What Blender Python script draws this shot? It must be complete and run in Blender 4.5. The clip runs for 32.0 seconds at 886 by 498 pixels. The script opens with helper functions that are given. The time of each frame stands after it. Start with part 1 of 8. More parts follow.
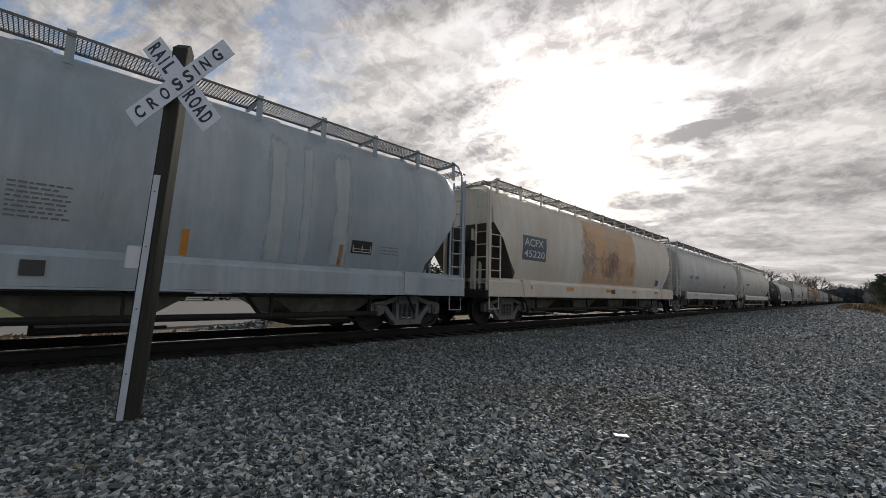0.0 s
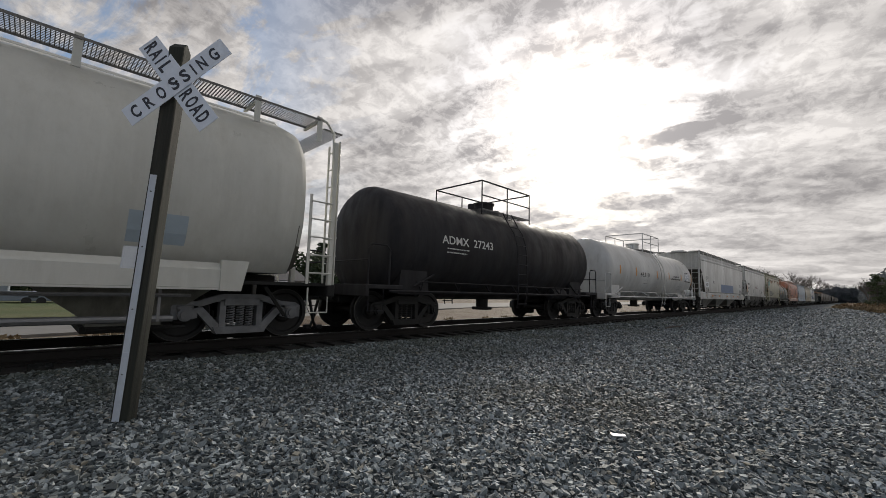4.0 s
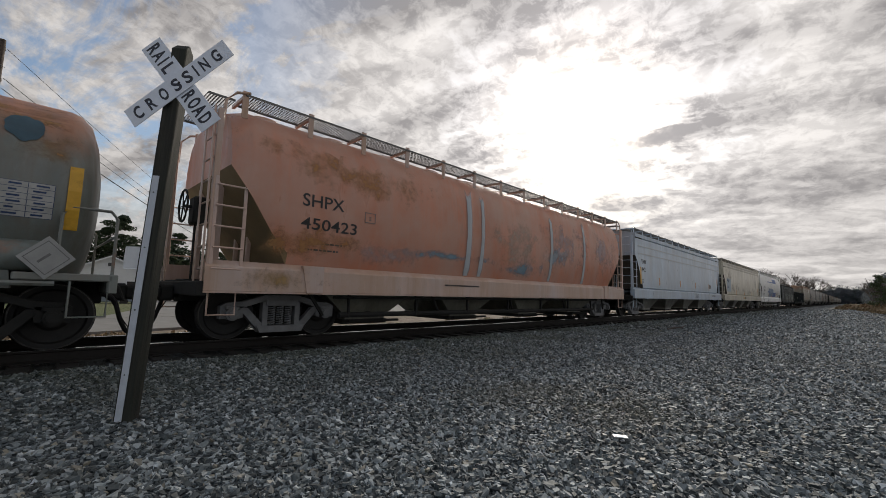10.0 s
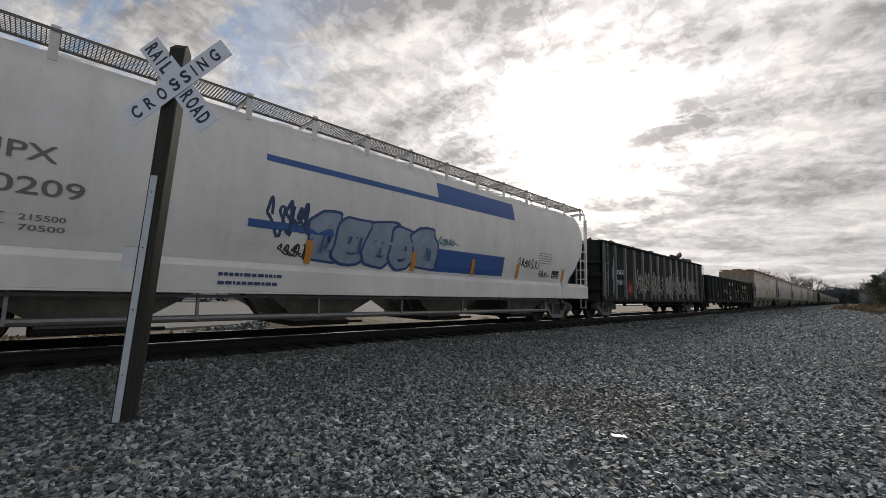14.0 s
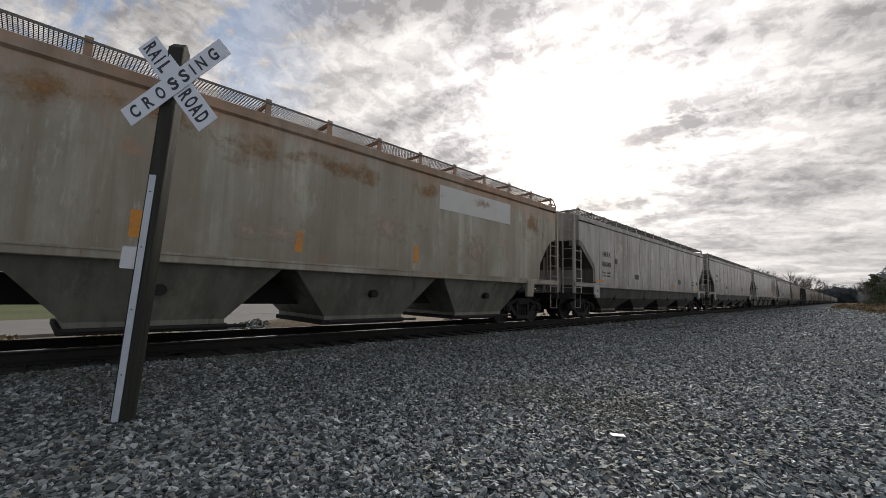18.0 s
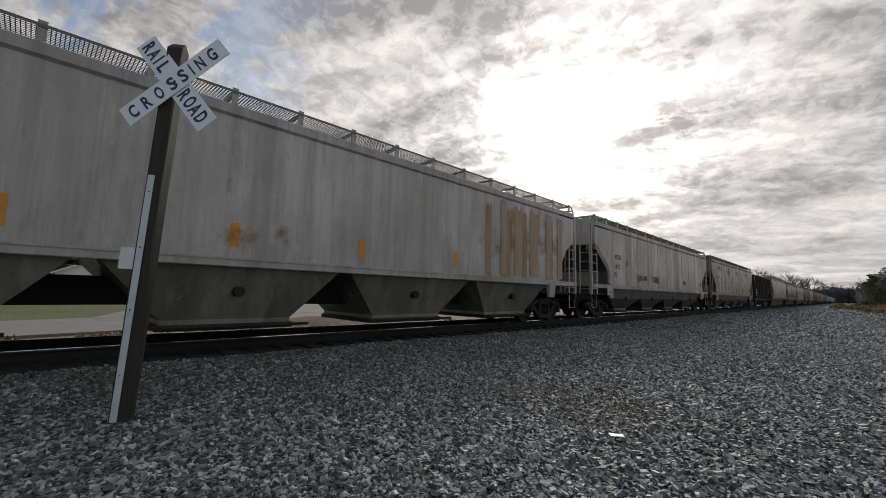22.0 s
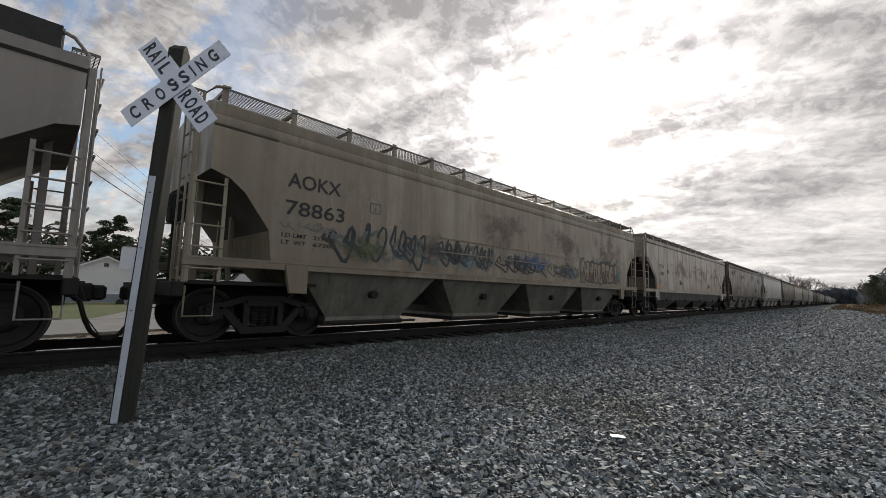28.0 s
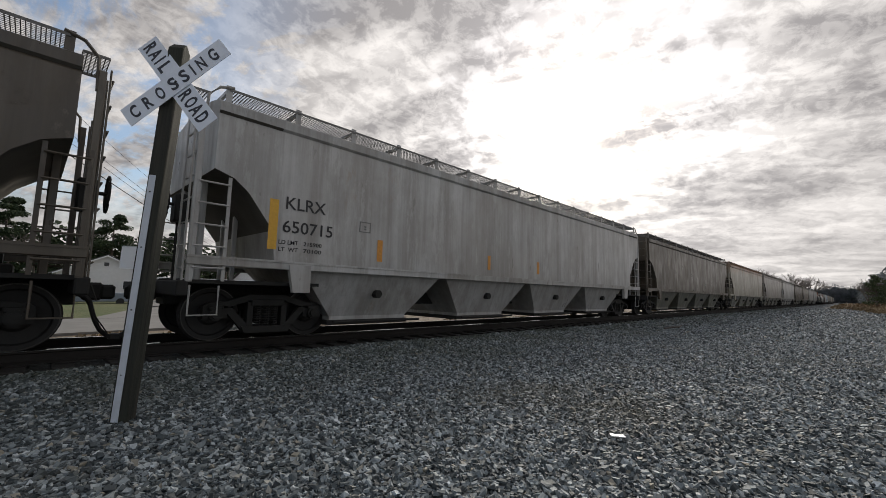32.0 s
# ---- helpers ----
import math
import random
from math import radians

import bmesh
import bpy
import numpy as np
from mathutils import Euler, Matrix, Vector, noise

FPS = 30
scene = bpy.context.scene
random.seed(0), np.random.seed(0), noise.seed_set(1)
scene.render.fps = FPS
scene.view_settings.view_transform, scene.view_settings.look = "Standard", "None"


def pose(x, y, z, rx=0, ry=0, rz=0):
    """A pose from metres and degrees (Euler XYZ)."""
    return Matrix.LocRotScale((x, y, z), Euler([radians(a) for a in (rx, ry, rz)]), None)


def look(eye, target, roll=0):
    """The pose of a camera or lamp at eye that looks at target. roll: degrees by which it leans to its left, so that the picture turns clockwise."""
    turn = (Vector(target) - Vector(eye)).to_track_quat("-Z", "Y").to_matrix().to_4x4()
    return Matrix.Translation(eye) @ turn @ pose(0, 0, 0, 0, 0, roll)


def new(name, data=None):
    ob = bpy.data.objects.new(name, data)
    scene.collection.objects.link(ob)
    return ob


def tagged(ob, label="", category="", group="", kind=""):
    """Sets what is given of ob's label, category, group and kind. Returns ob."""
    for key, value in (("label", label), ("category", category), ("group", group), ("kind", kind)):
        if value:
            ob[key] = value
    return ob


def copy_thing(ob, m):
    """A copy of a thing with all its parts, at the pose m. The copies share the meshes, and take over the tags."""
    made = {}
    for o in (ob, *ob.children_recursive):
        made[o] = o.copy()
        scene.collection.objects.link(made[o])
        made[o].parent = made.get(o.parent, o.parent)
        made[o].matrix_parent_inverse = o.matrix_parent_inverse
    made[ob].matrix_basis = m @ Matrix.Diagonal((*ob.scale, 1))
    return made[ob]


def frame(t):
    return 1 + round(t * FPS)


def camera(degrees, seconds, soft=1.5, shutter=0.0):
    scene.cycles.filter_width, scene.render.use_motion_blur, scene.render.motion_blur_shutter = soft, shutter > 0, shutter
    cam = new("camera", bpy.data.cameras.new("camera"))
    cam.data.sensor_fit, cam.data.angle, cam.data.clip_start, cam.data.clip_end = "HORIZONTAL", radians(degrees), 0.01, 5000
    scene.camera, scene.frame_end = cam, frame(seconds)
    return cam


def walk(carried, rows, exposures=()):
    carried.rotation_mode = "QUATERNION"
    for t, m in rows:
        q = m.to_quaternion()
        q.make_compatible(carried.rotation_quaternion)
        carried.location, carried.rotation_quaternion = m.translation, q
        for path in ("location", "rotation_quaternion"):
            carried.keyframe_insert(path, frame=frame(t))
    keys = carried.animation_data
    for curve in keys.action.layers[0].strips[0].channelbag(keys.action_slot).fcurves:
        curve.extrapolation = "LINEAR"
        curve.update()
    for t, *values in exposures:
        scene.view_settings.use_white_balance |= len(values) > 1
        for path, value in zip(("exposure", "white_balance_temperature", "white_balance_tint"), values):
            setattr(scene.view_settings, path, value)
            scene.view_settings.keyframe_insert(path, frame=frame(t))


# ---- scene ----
cam = camera(94.85, 32.0, soft=0.75)

# eye over the gravel beside the track; rail tops lie at z = 0, the track runs along x
EYE = (0.0, 0.0, 0.951)
PAN, TILT, LEAN = 45.267, 6.057, 1.505


def aim(pan, tilt, lean):
    a, b = radians(PAN + pan), radians(TILT + tilt)
    way = Vector((math.sin(a) * math.cos(b), math.cos(a) * math.cos(b), math.sin(b)))
    return look(EYE, Vector(EYE) + way, LEAN + lean)


# small sway of the hand: seconds, pan, tilt, lean in degrees
SWAY = (
    (0, -0.46, -0.17, 0.05),
    (1, -0.36, -0.16, 0.03),
    (2, -0.24, -0.18, 0.03),
    (3, -0.18, -0.16, 0.03),
    (3.5, -0.15, -0.16, 0.03),
    (5.5, -0.01, -0.12, -0.01),
    (6, -0.05, -0.13, 0.00),
    (6.5, -0.20, -0.14, 0.02),
    (7, -0.34, -0.13, 0.03),
    (7.5, -0.40, -0.10, 0.04),
    (8, -0.42, -0.06, 0.04),
    (9, -0.38, -0.03, 0.03),
    (10, -0.34, -0.05, 0.05),
    (11, -0.31, -0.09, 0.06),
    (12, -0.27, -0.09, 0.04),
    (13, -0.21, -0.05, 0.02),
    (14, -0.16, -0.05, 0.03),
    (14.5, -0.14, -0.05, 0.03),
    (16.5, 0.00, -0.11, -0.01),
    (17, -0.01, -0.12, -0.01),
    (18, -0.04, -0.13, 0.01),
    (19, -0.05, -0.10, -0.00),
    (20, -0.01, -0.09, 0.01),
    (21, 0.03, -0.10, -0.00),
    (22, 0.09, -0.09, -0.00),
    (23, 0.09, -0.02, -0.01),
    (24, 0.08, 0.03, -0.04),
    (25, 0.05, 0.03, -0.01),
    (25.5, 0.05, 0.05, -0.02),
    (27.5, 0.01, 0.01, -0.01),
    (28, -0.01, 0.01, -0.00),
    (29, -0.05, 0.01, -0.00),
    (30, -0.08, -0.04, -0.00),
    (31, -0.04, -0.09, 0.01),
    (32, -0.02, -0.08, 0.02),
)
walk(cam, [(t, aim(a, b, c)) for t, a, b, c in SWAY], exposures=((0, -0.03), (3, 0.0), (6, 0.0), (12, 0.02), (14, 0.1), (17, 0.12), (19, 0.25), (20, 0.2), (21, 0.05), (24, 0.08), (25, 0.18), (28, 0.25), (29, 0.12), (32, 0.18)))

# ---- sky, sun ----
SUN_ELEV, SUN_AZ = 24.0, 26.5
sun_way = Vector((math.cos(radians(SUN_ELEV)) * math.cos(radians(SUN_AZ)),
                  math.cos(radians(SUN_ELEV)) * math.sin(radians(SUN_AZ)), math.sin(radians(SUN_ELEV))))
world = bpy.data.worlds.new("sky")
scene.world = world
world.use_nodes = True
wn, wl = world.node_tree.nodes, world.node_tree.links
sky_tex = wn.new("ShaderNodeTexSky")
sky_tex.sky_type, sky_tex.sun_disc = "NISHITA", False
sky_tex.sun_elevation, sky_tex.sun_rotation = radians(SUN_ELEV), radians(90 - SUN_AZ)
wl.new(sky_tex.outputs[0], wn["Background"].inputs[0])
wn["Background"].inputs[1].default_value = 0.12

sun_data = bpy.data.lights.new("sun", "SUN")
sun_data.energy, sun_data.angle, sun_data.color = 5.0, radians(12), (1.0, 0.93, 0.82)
sun = new("sun", sun_data)
sun.matrix_world = look(sun_way * 400, (0, 0, 0))


# ---- materials ----
def mat_new(name, rough=0.6, metal=0.0):
    m = bpy.data.materials.new(name)
    m.use_nodes = True
    b = m.node_tree.nodes["Principled BSDF"]
    b.inputs["Roughness"].default_value, b.inputs["Metallic"].default_value = rough, metal
    return m, m.node_tree.nodes, m.node_tree.links, b


def coords(nt, scale, kind="Object", shift=True):
    """Scaled object coordinates, moved by a chance amount for each object."""
    n, l = nt.nodes, nt.links
    tc, mp = n.new("ShaderNodeTexCoord"), n.new("ShaderNodeMapping")
    mp.inputs["Scale"].default_value = scale
    l.new(tc.outputs[kind], mp.inputs["Vector"])
    if shift:
        info, mul = n.new("ShaderNodeObjectInfo"), n.new("ShaderNodeMath")
        mul.operation, mul.inputs[1].default_value = "MULTIPLY", 37.0
        l.new(info.outputs["Random"], mul.inputs[0])
        l.new(mul.outputs[0], mp.inputs["Location"])
    return mp.outputs[0]


def noise_node(nt, vec, scale, detail=4, rough=0.55, low=0.35, high=0.65):
    n, l = nt.nodes, nt.links
    t, r = n.new("ShaderNodeTexNoise"), n.new("ShaderNodeMapRange")
    t.inputs["Scale"].default_value, t.inputs["Detail"].default_value, t.inputs["Roughness"].default_value = scale, detail, rough
    l.new(vec, t.inputs["Vector"])
    r.inputs[1].default_value, r.inputs[2].default_value = low, high
    l.new(t.outputs["Fac"], r.inputs[0])
    return r.outputs[0]


def mixed(nt, fac, a, b, amount=1.0):
    n, l = nt.nodes, nt.links
    m = n.new("ShaderNodeMix")
    m.data_type = "RGBA"
    if amount != 1.0:
        k = n.new("ShaderNodeMath")
        k.operation, k.inputs[1].default_value = "MULTIPLY", amount
        l.new(fac, k.inputs[0])
        fac = k.outputs[0]
    l.new(fac, m.inputs[0])
    for sock, c in ((m.inputs[6], a), (m.inputs[7], b)):
        if isinstance(c, tuple):
            sock.default_value = (*c, 1)
        else:
            l.new(c, sock)
    return m.outputs[2]


def bumped(nt, bsdf, fac, strength, dist=0.01):
    b = nt.nodes.new("ShaderNodeBump")
    b.inputs["Strength"].default_value, b.inputs["Distance"].default_value = strength, dist
    nt.links.new(fac, b.inputs["Height"])
    nt.links.new(b.outputs[0], bsdf.inputs["Normal"])


def paint(name, base, streak=(0.12, 0.1, 0.08), s=0.3, fade=None, rust=0.0, rough=0.36, fine=0.15, rust_col=(0.2, 0.075, 0.03), top_rust=None, shine=0.7, panel=0.0, chips=None, cracks=0.0):
    """Weathered car paint: vertical run-off streaks, faded clouds, rust blooms, road dust."""
    m, n, l, b = mat_new(name, rough)
    nt = m.node_tree
    fade = fade or tuple(min(1, c * 0.72 + 0.05) for c in base)
    pale = tuple(min(0.85, c * 1.22 + 0.03) for c in base)
    col = mixed(nt, noise_node(nt, coords(nt, (0.42, 0.42, 0.4)), 1.0, 9, 0.62, 0.4, 0.6), base, fade)
    col = mixed(nt, noise_node(nt, coords(nt, (1.1, 1.1, 0.07)), 1.0, 6, 0.62, 0.5, 0.6), col, pale, min(1.0, 0.08 + s * 0.8))
    col = mixed(nt, noise_node(nt, coords(nt, (0.85, 0.85, 0.5)), 1.0, 10, 0.7, 0.5, 0.68), col, streak, s * 0.75)
    col = mixed(nt, noise_node(nt, coords(nt, (2.3, 2.3, 0.1)), 1.0, 7, 0.66, 0.47, 0.62), col, streak, s)
    col = mixed(nt, noise_node(nt, coords(nt, (0.7, 0.7, 0.08)), 1.0, 5, 0.6, 0.46, 0.62), col, streak, s * 0.8)
    col = mixed(nt, noise_node(nt, coords(nt, (1.5, 1.5, 0.34)), 1.0, 12, 0.76, 0.5, 0.57), col, tuple(0.75 * q + 0.25 * p for p, q in zip(base, streak)), s * 0.8)
    col = mixed(nt, noise_node(nt, coords(nt, (2.1, 2.1, 0.42)), 1.0, 12, 0.76, 0.56, 0.6), col, pale, s * 0.7)
    col = mixed(nt, noise_node(nt, coords(nt, (7, 7, 5)), 1.0, 7, 0.72, 0.5, 0.72), col, streak, fine)
    col = mixed(nt, noise_node(nt, coords(nt, (9, 9, 0.22)), 1.0, 6, 0.7, 0.5, 0.66), col, streak, s * 0.6)
    if panel:
        # sheets between the seams have aged differently
        tx, sx, fl, wn = n.new("ShaderNodeTexCoord"), n.new("ShaderNodeSeparateXYZ"), n.new("ShaderNodeMath"), n.new("ShaderNodeTexWhiteNoise")
        wn.noise_dimensions = "1D"
        l.new(tx.outputs["Object"], sx.inputs[0])
        fl.operation, fl.inputs[1].default_value = "SNAP", panel
        l.new(sx.outputs[0], fl.inputs[0])
        l.new(fl.outputs[0], wn.inputs["W"])
        col = mixed(nt, wn.outputs["Value"], col, tuple(0.45 * p + 0.55 * q for p, q in zip(base, streak)), 0.65)
    if cracks:
        # split and curling paint along wandering lines
        t, k = n.new("ShaderNodeTexNoise"), n.new("ShaderNodeMath")
        t.inputs["Scale"].default_value, t.inputs["Detail"].default_value, t.inputs["Roughness"].default_value = 1.0, 6, 0.6
        l.new(coords(nt, (0.9, 0.9, 2.2)), t.inputs["Vector"])
        k.operation, k.inputs[1].default_value, k.inputs[2].default_value = "COMPARE", 0.5, 0.012
        l.new(t.outputs["Fac"], k.inputs[0])
        w = n.new("ShaderNodeMath")
        w.operation = "MULTIPLY"
        l.new(k.outputs[0], w.inputs[0])
        l.new(noise_node(nt, coords(nt, (0.5, 0.5, 0.6)), 1.0, 3, 0.5, 0.48, 0.56), w.inputs[1])
        col = mixed(nt, w.outputs[0], col, tuple(0.25 * q for q in streak), cracks)
    for hue, lo, amount in chips or ():
        flake = noise_node(nt, coords(nt, (0.9, 0.9, 0.45)), 1.0, 10, 0.72, lo, lo + 0.07)
        col = mixed(nt, flake, col, hue, amount)
    if rust:
        spots = noise_node(nt, coords(nt, (0.55, 0.55, 0.8)), 1.0, 8, 0.7, 0.62 - 0.2 * rust, 0.72 - 0.12 * rust)
        col = mixed(nt, spots, col, mixed(nt, noise_node(nt, coords(nt, (5, 5, 5)), 1.0), rust_col, tuple(c * 1.9 for c in rust_col)), 0.85)
    if top_rust:
        # rust that has crept down from the seams above
        tc, sp, wob, rr = n.new("ShaderNodeTexCoord"), n.new("ShaderNodeSeparateXYZ"), n.new("ShaderNodeMath"), n.new("ShaderNodeMapRange")
        l.new(tc.outputs["Object"], sp.inputs[0])
        wob.operation, wob.inputs[1].default_value = "MULTIPLY_ADD", top_rust[2]
        l.new(noise_node(nt, coords(nt, (0.9, 0.9, 0.7)), 1.0, 7, 0.65, 0.25, 0.75), wob.inputs[0])
        l.new(sp.outputs[2], wob.inputs[2])
        rr.inputs[1].default_value, rr.inputs[2].default_value = top_rust[0], top_rust[1]
        l.new(wob.outputs[0], rr.inputs[0])
        col = mixed(nt, rr.outputs[0], col, mixed(nt, noise_node(nt, coords(nt, (3, 3, 1.5)), 1.0, 6), rust_col, tuple(c * 1.8 for c in rust_col)), 0.9)
    l.new(col, b.inputs["Base Color"])
    b.inputs["Specular IOR Level"].default_value = shine
    grain = noise_node(nt, coords(nt, (1.6, 1.6, 0.5)), 1.0, 3, 0.5, 0, 1)
    bumped(nt, b, grain, 0.35, 0.03)
    rg = noise_node(nt, coords(nt, (3, 3, 1)), 1.0, 4, 0.6, 0.3, 0.7)
    mr = n.new("ShaderNodeMapRange")
    mr.inputs[3].default_value, mr.inputs[4].default_value = rough - 0.1, min(1, rough + 0.25)
    l.new(rg, mr.inputs[0])
    l.new(mr.outputs[0], b.inputs["Roughness"])
    return m


def run_matter(name, base, other):
    """Thin paint or rust that has run down a side, ragged across its width."""
    m, n, l, b = mat_new(name, 0.5)
    nt = m.node_tree
    l.new(mixed(nt, noise_node(nt, coords(nt, (5, 5, 0.6)), 1.0, 6, 0.65), base, other), b.inputs["Base Color"])
    tc, sp = n.new("ShaderNodeTexCoord"), n.new("ShaderNodeSeparateXYZ")
    l.new(tc.outputs["Generated"], sp.inputs[0])

    def calc(op, a, c):
        q = n.new("ShaderNodeMath")
        q.operation = op
        for i, v in enumerate((a, c)):
            if isinstance(v, float):
                q.inputs[i].default_value = v
            else:
                l.new(v, q.inputs[i])
        return q.outputs[0]

    rim = calc("SUBTRACT", 1.0, calc("ABSOLUTE", calc("SUBTRACT", calc("MULTIPLY", sp.outputs[0], 2.0), 1.0), 0.0))
    top = calc("MULTIPLY", calc("SUBTRACT", 1.0, sp.outputs[2]), 6.0)
    wet = noise_node(nt, coords(nt, (7, 7, 0.25)), 1.0, 6, 0.65, 0.25, 0.75)
    al = n.new("ShaderNodeMapRange")
    al.interpolation_type = "SMOOTHSTEP"
    al.inputs[1].default_value, al.inputs[2].default_value, al.inputs[4].default_value = 0.35, 1.0, 0.85
    l.new(calc("ADD", calc("MINIMUM", calc("MULTIPLY", rim, 1.6), top), calc("MULTIPLY", calc("SUBTRACT", wet, 0.5), 0.9)), al.inputs[0])
    l.new(al.outputs[0], b.inputs["Alpha"])
    return m


def plain(name, base, var=0.25, scale=8.0, rough=0.6, metal=0.0, bump=0.2, dist=0.01, other=None):
    """A matter of one colour with stains at two scales."""
    m, n, l, b = mat_new(name, rough, metal)
    nt = m.node_tree
    other = other or tuple(c * (1 - var) for c in base)
    col = mixed(nt, noise_node(nt, coords(nt, (scale,) * 3), 1.0, 5, 0.6), base, other)
    col = mixed(nt, noise_node(nt, coords(nt, (scale * 0.13,) * 3), 1.0, 3), col, tuple(c * (1 - var * 0.7) for c in base), 0.7)
    l.new(col, b.inputs["Base Color"])
    bumped(nt, b, noise_node(nt, coords(nt, (scale * 3,) * 3), 1.0, 4, 0.6, 0, 1), bump, dist)
    return m


def soft(name, base, other, edge=0.9, grain=2.4, top=0.85):
    """A sprayed or rusted field that thins out unevenly towards its rim."""
    m, n, l, b = mat_new(name, 0.7)
    nt = m.node_tree
    l.new(mixed(nt, noise_node(nt, coords(nt, (4, 4, 2.5)), 1.0, 6, 0.65), base, other), b.inputs["Base Color"])
    tc, ctr, ln, up, mr = n.new("ShaderNodeTexCoord"), n.new("ShaderNodeVectorMath"), n.new("ShaderNodeVectorMath"), n.new("ShaderNodeMath"), n.new("ShaderNodeMapRange")
    ctr.operation, ctr.inputs[1].default_value = "SUBTRACT", (0.5, 0.5, 0.5)
    flat = n.new("ShaderNodeVectorMath")
    flat.operation, flat.inputs[1].default_value = "MULTIPLY", (2, 0, 2)
    ln.operation = "LENGTH"
    l.new(tc.outputs["Generated"], ctr.inputs[0])
    l.new(ctr.outputs[0], flat.inputs[0])
    l.new(flat.outputs[0], ln.inputs[0])
    up.operation, up.inputs[1].default_value = "MULTIPLY_ADD", grain
    l.new(noise_node(nt, coords(nt, (1.7, 1.7, 1.9)), 1.0, 8, 0.68, 0.1, 0.9), up.inputs[0])
    neg = n.new("ShaderNodeMath")
    neg.operation, neg.inputs[0].default_value = "SUBTRACT", 0.62 - grain * 0.5
    l.new(ln.outputs["Value"], neg.inputs[1])
    l.new(neg.outputs[0], up.inputs[2])
    mr.interpolation_type = "SMOOTHSTEP"
    mr.inputs[1].default_value, mr.inputs[2].default_value, mr.inputs[4].default_value = 0.0, edge, top
    l.new(up.outputs[0], mr.inputs[0])
    l.new(mr.outputs[0], b.inputs["Alpha"])
    return m


STEEL_DARK = plain("dark_cast_steel", (0.024, 0.024, 0.022), 0.4, 5, 0.75, 0.2, 0.4)
STEEL_GREY = plain("dusty_cast_steel", (0.24, 0.245, 0.25), 0.4, 5, 0.75, 0.1, 0.4)
WHEEL_STEEL = plain("wheel_steel", (0.017, 0.0165, 0.016), 0.4, 9, 0.65, 0.1, 0.3)
TREAD = plain("worn_tread", (0.09, 0.088, 0.085), 0.3, 20, 0.4, 0.7, 0.1)
RUBBER = plain("black_rubber", (0.02, 0.02, 0.02), 0.3, 20, 0.7)
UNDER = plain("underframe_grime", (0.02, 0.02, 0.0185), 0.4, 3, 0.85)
GALV = plain("galvanised_steel", (0.3, 0.3, 0.3), 0.25, 12, 0.5, 0.6, 0.2)
WALK = plain("walkway_steel", (0.22, 0.215, 0.205), 0.3, 9, 0.65, 0.4, 0.2)
WHITE_SHEET = plain("white_sign_sheet", (0.8, 0.82, 0.84), 0.06, 14, 0.35)
SIGN_FACE = plain("sign_face", (0.78, 0.83, 0.92), 0.07, 14, 0.4)
STRIP_FACE = plain("reflective_strip", (0.6, 0.65, 0.72), 0.15, 9, 0.3)
BLACK_PAINT = plain("black_letter_paint", (0.025, 0.025, 0.028), 0.3, 25, 0.5)
BLUE_LET = plain("blue_letter_paint", (0.03, 0.06, 0.16), 0.2, 25, 0.5)
WHITE_LET = plain("white_letter_paint", (0.75, 0.75, 0.72), 0.25, 18, 0.55)
YELLOW = plain("yellow_reflector", (0.75, 0.42, 0.04), 0.2, 15, 0.4)
ORANGE = plain("orange_reflector", (0.7, 0.3, 0.04), 0.25, 15, 0.45)
GREY_LET = plain("grey_stencil", (0.2, 0.2, 0.2), 0.3, 18, 0.6)
BLUE_FILM = plain("faded_blue_paint", (0.24, 0.31, 0.46), 0.3, 3, 0.55)
CYAN_P = plain("teal_paint", (0.03, 0.3, 0.32), 0.25, 4, 0.5)
BLUE_STRIPE = plain("blue_stripe_paint", (0.03, 0.11, 0.36), 0.2, 2, 0.45)
TIE_WOOD = plain("creosoted_timber", (0.024, 0.022, 0.019), 0.4, 7, 0.85, 0, 0.6)
RAIL_SIDE = plain("rusty_rail", (0.017, 0.014, 0.012), 0.35, 8, 0.8, 0.2)
RAIL_TOP = plain("polished_rail_head", (0.85, 0.84, 0.82), 0.1, 30, 0.1, 1.0, 0.0)


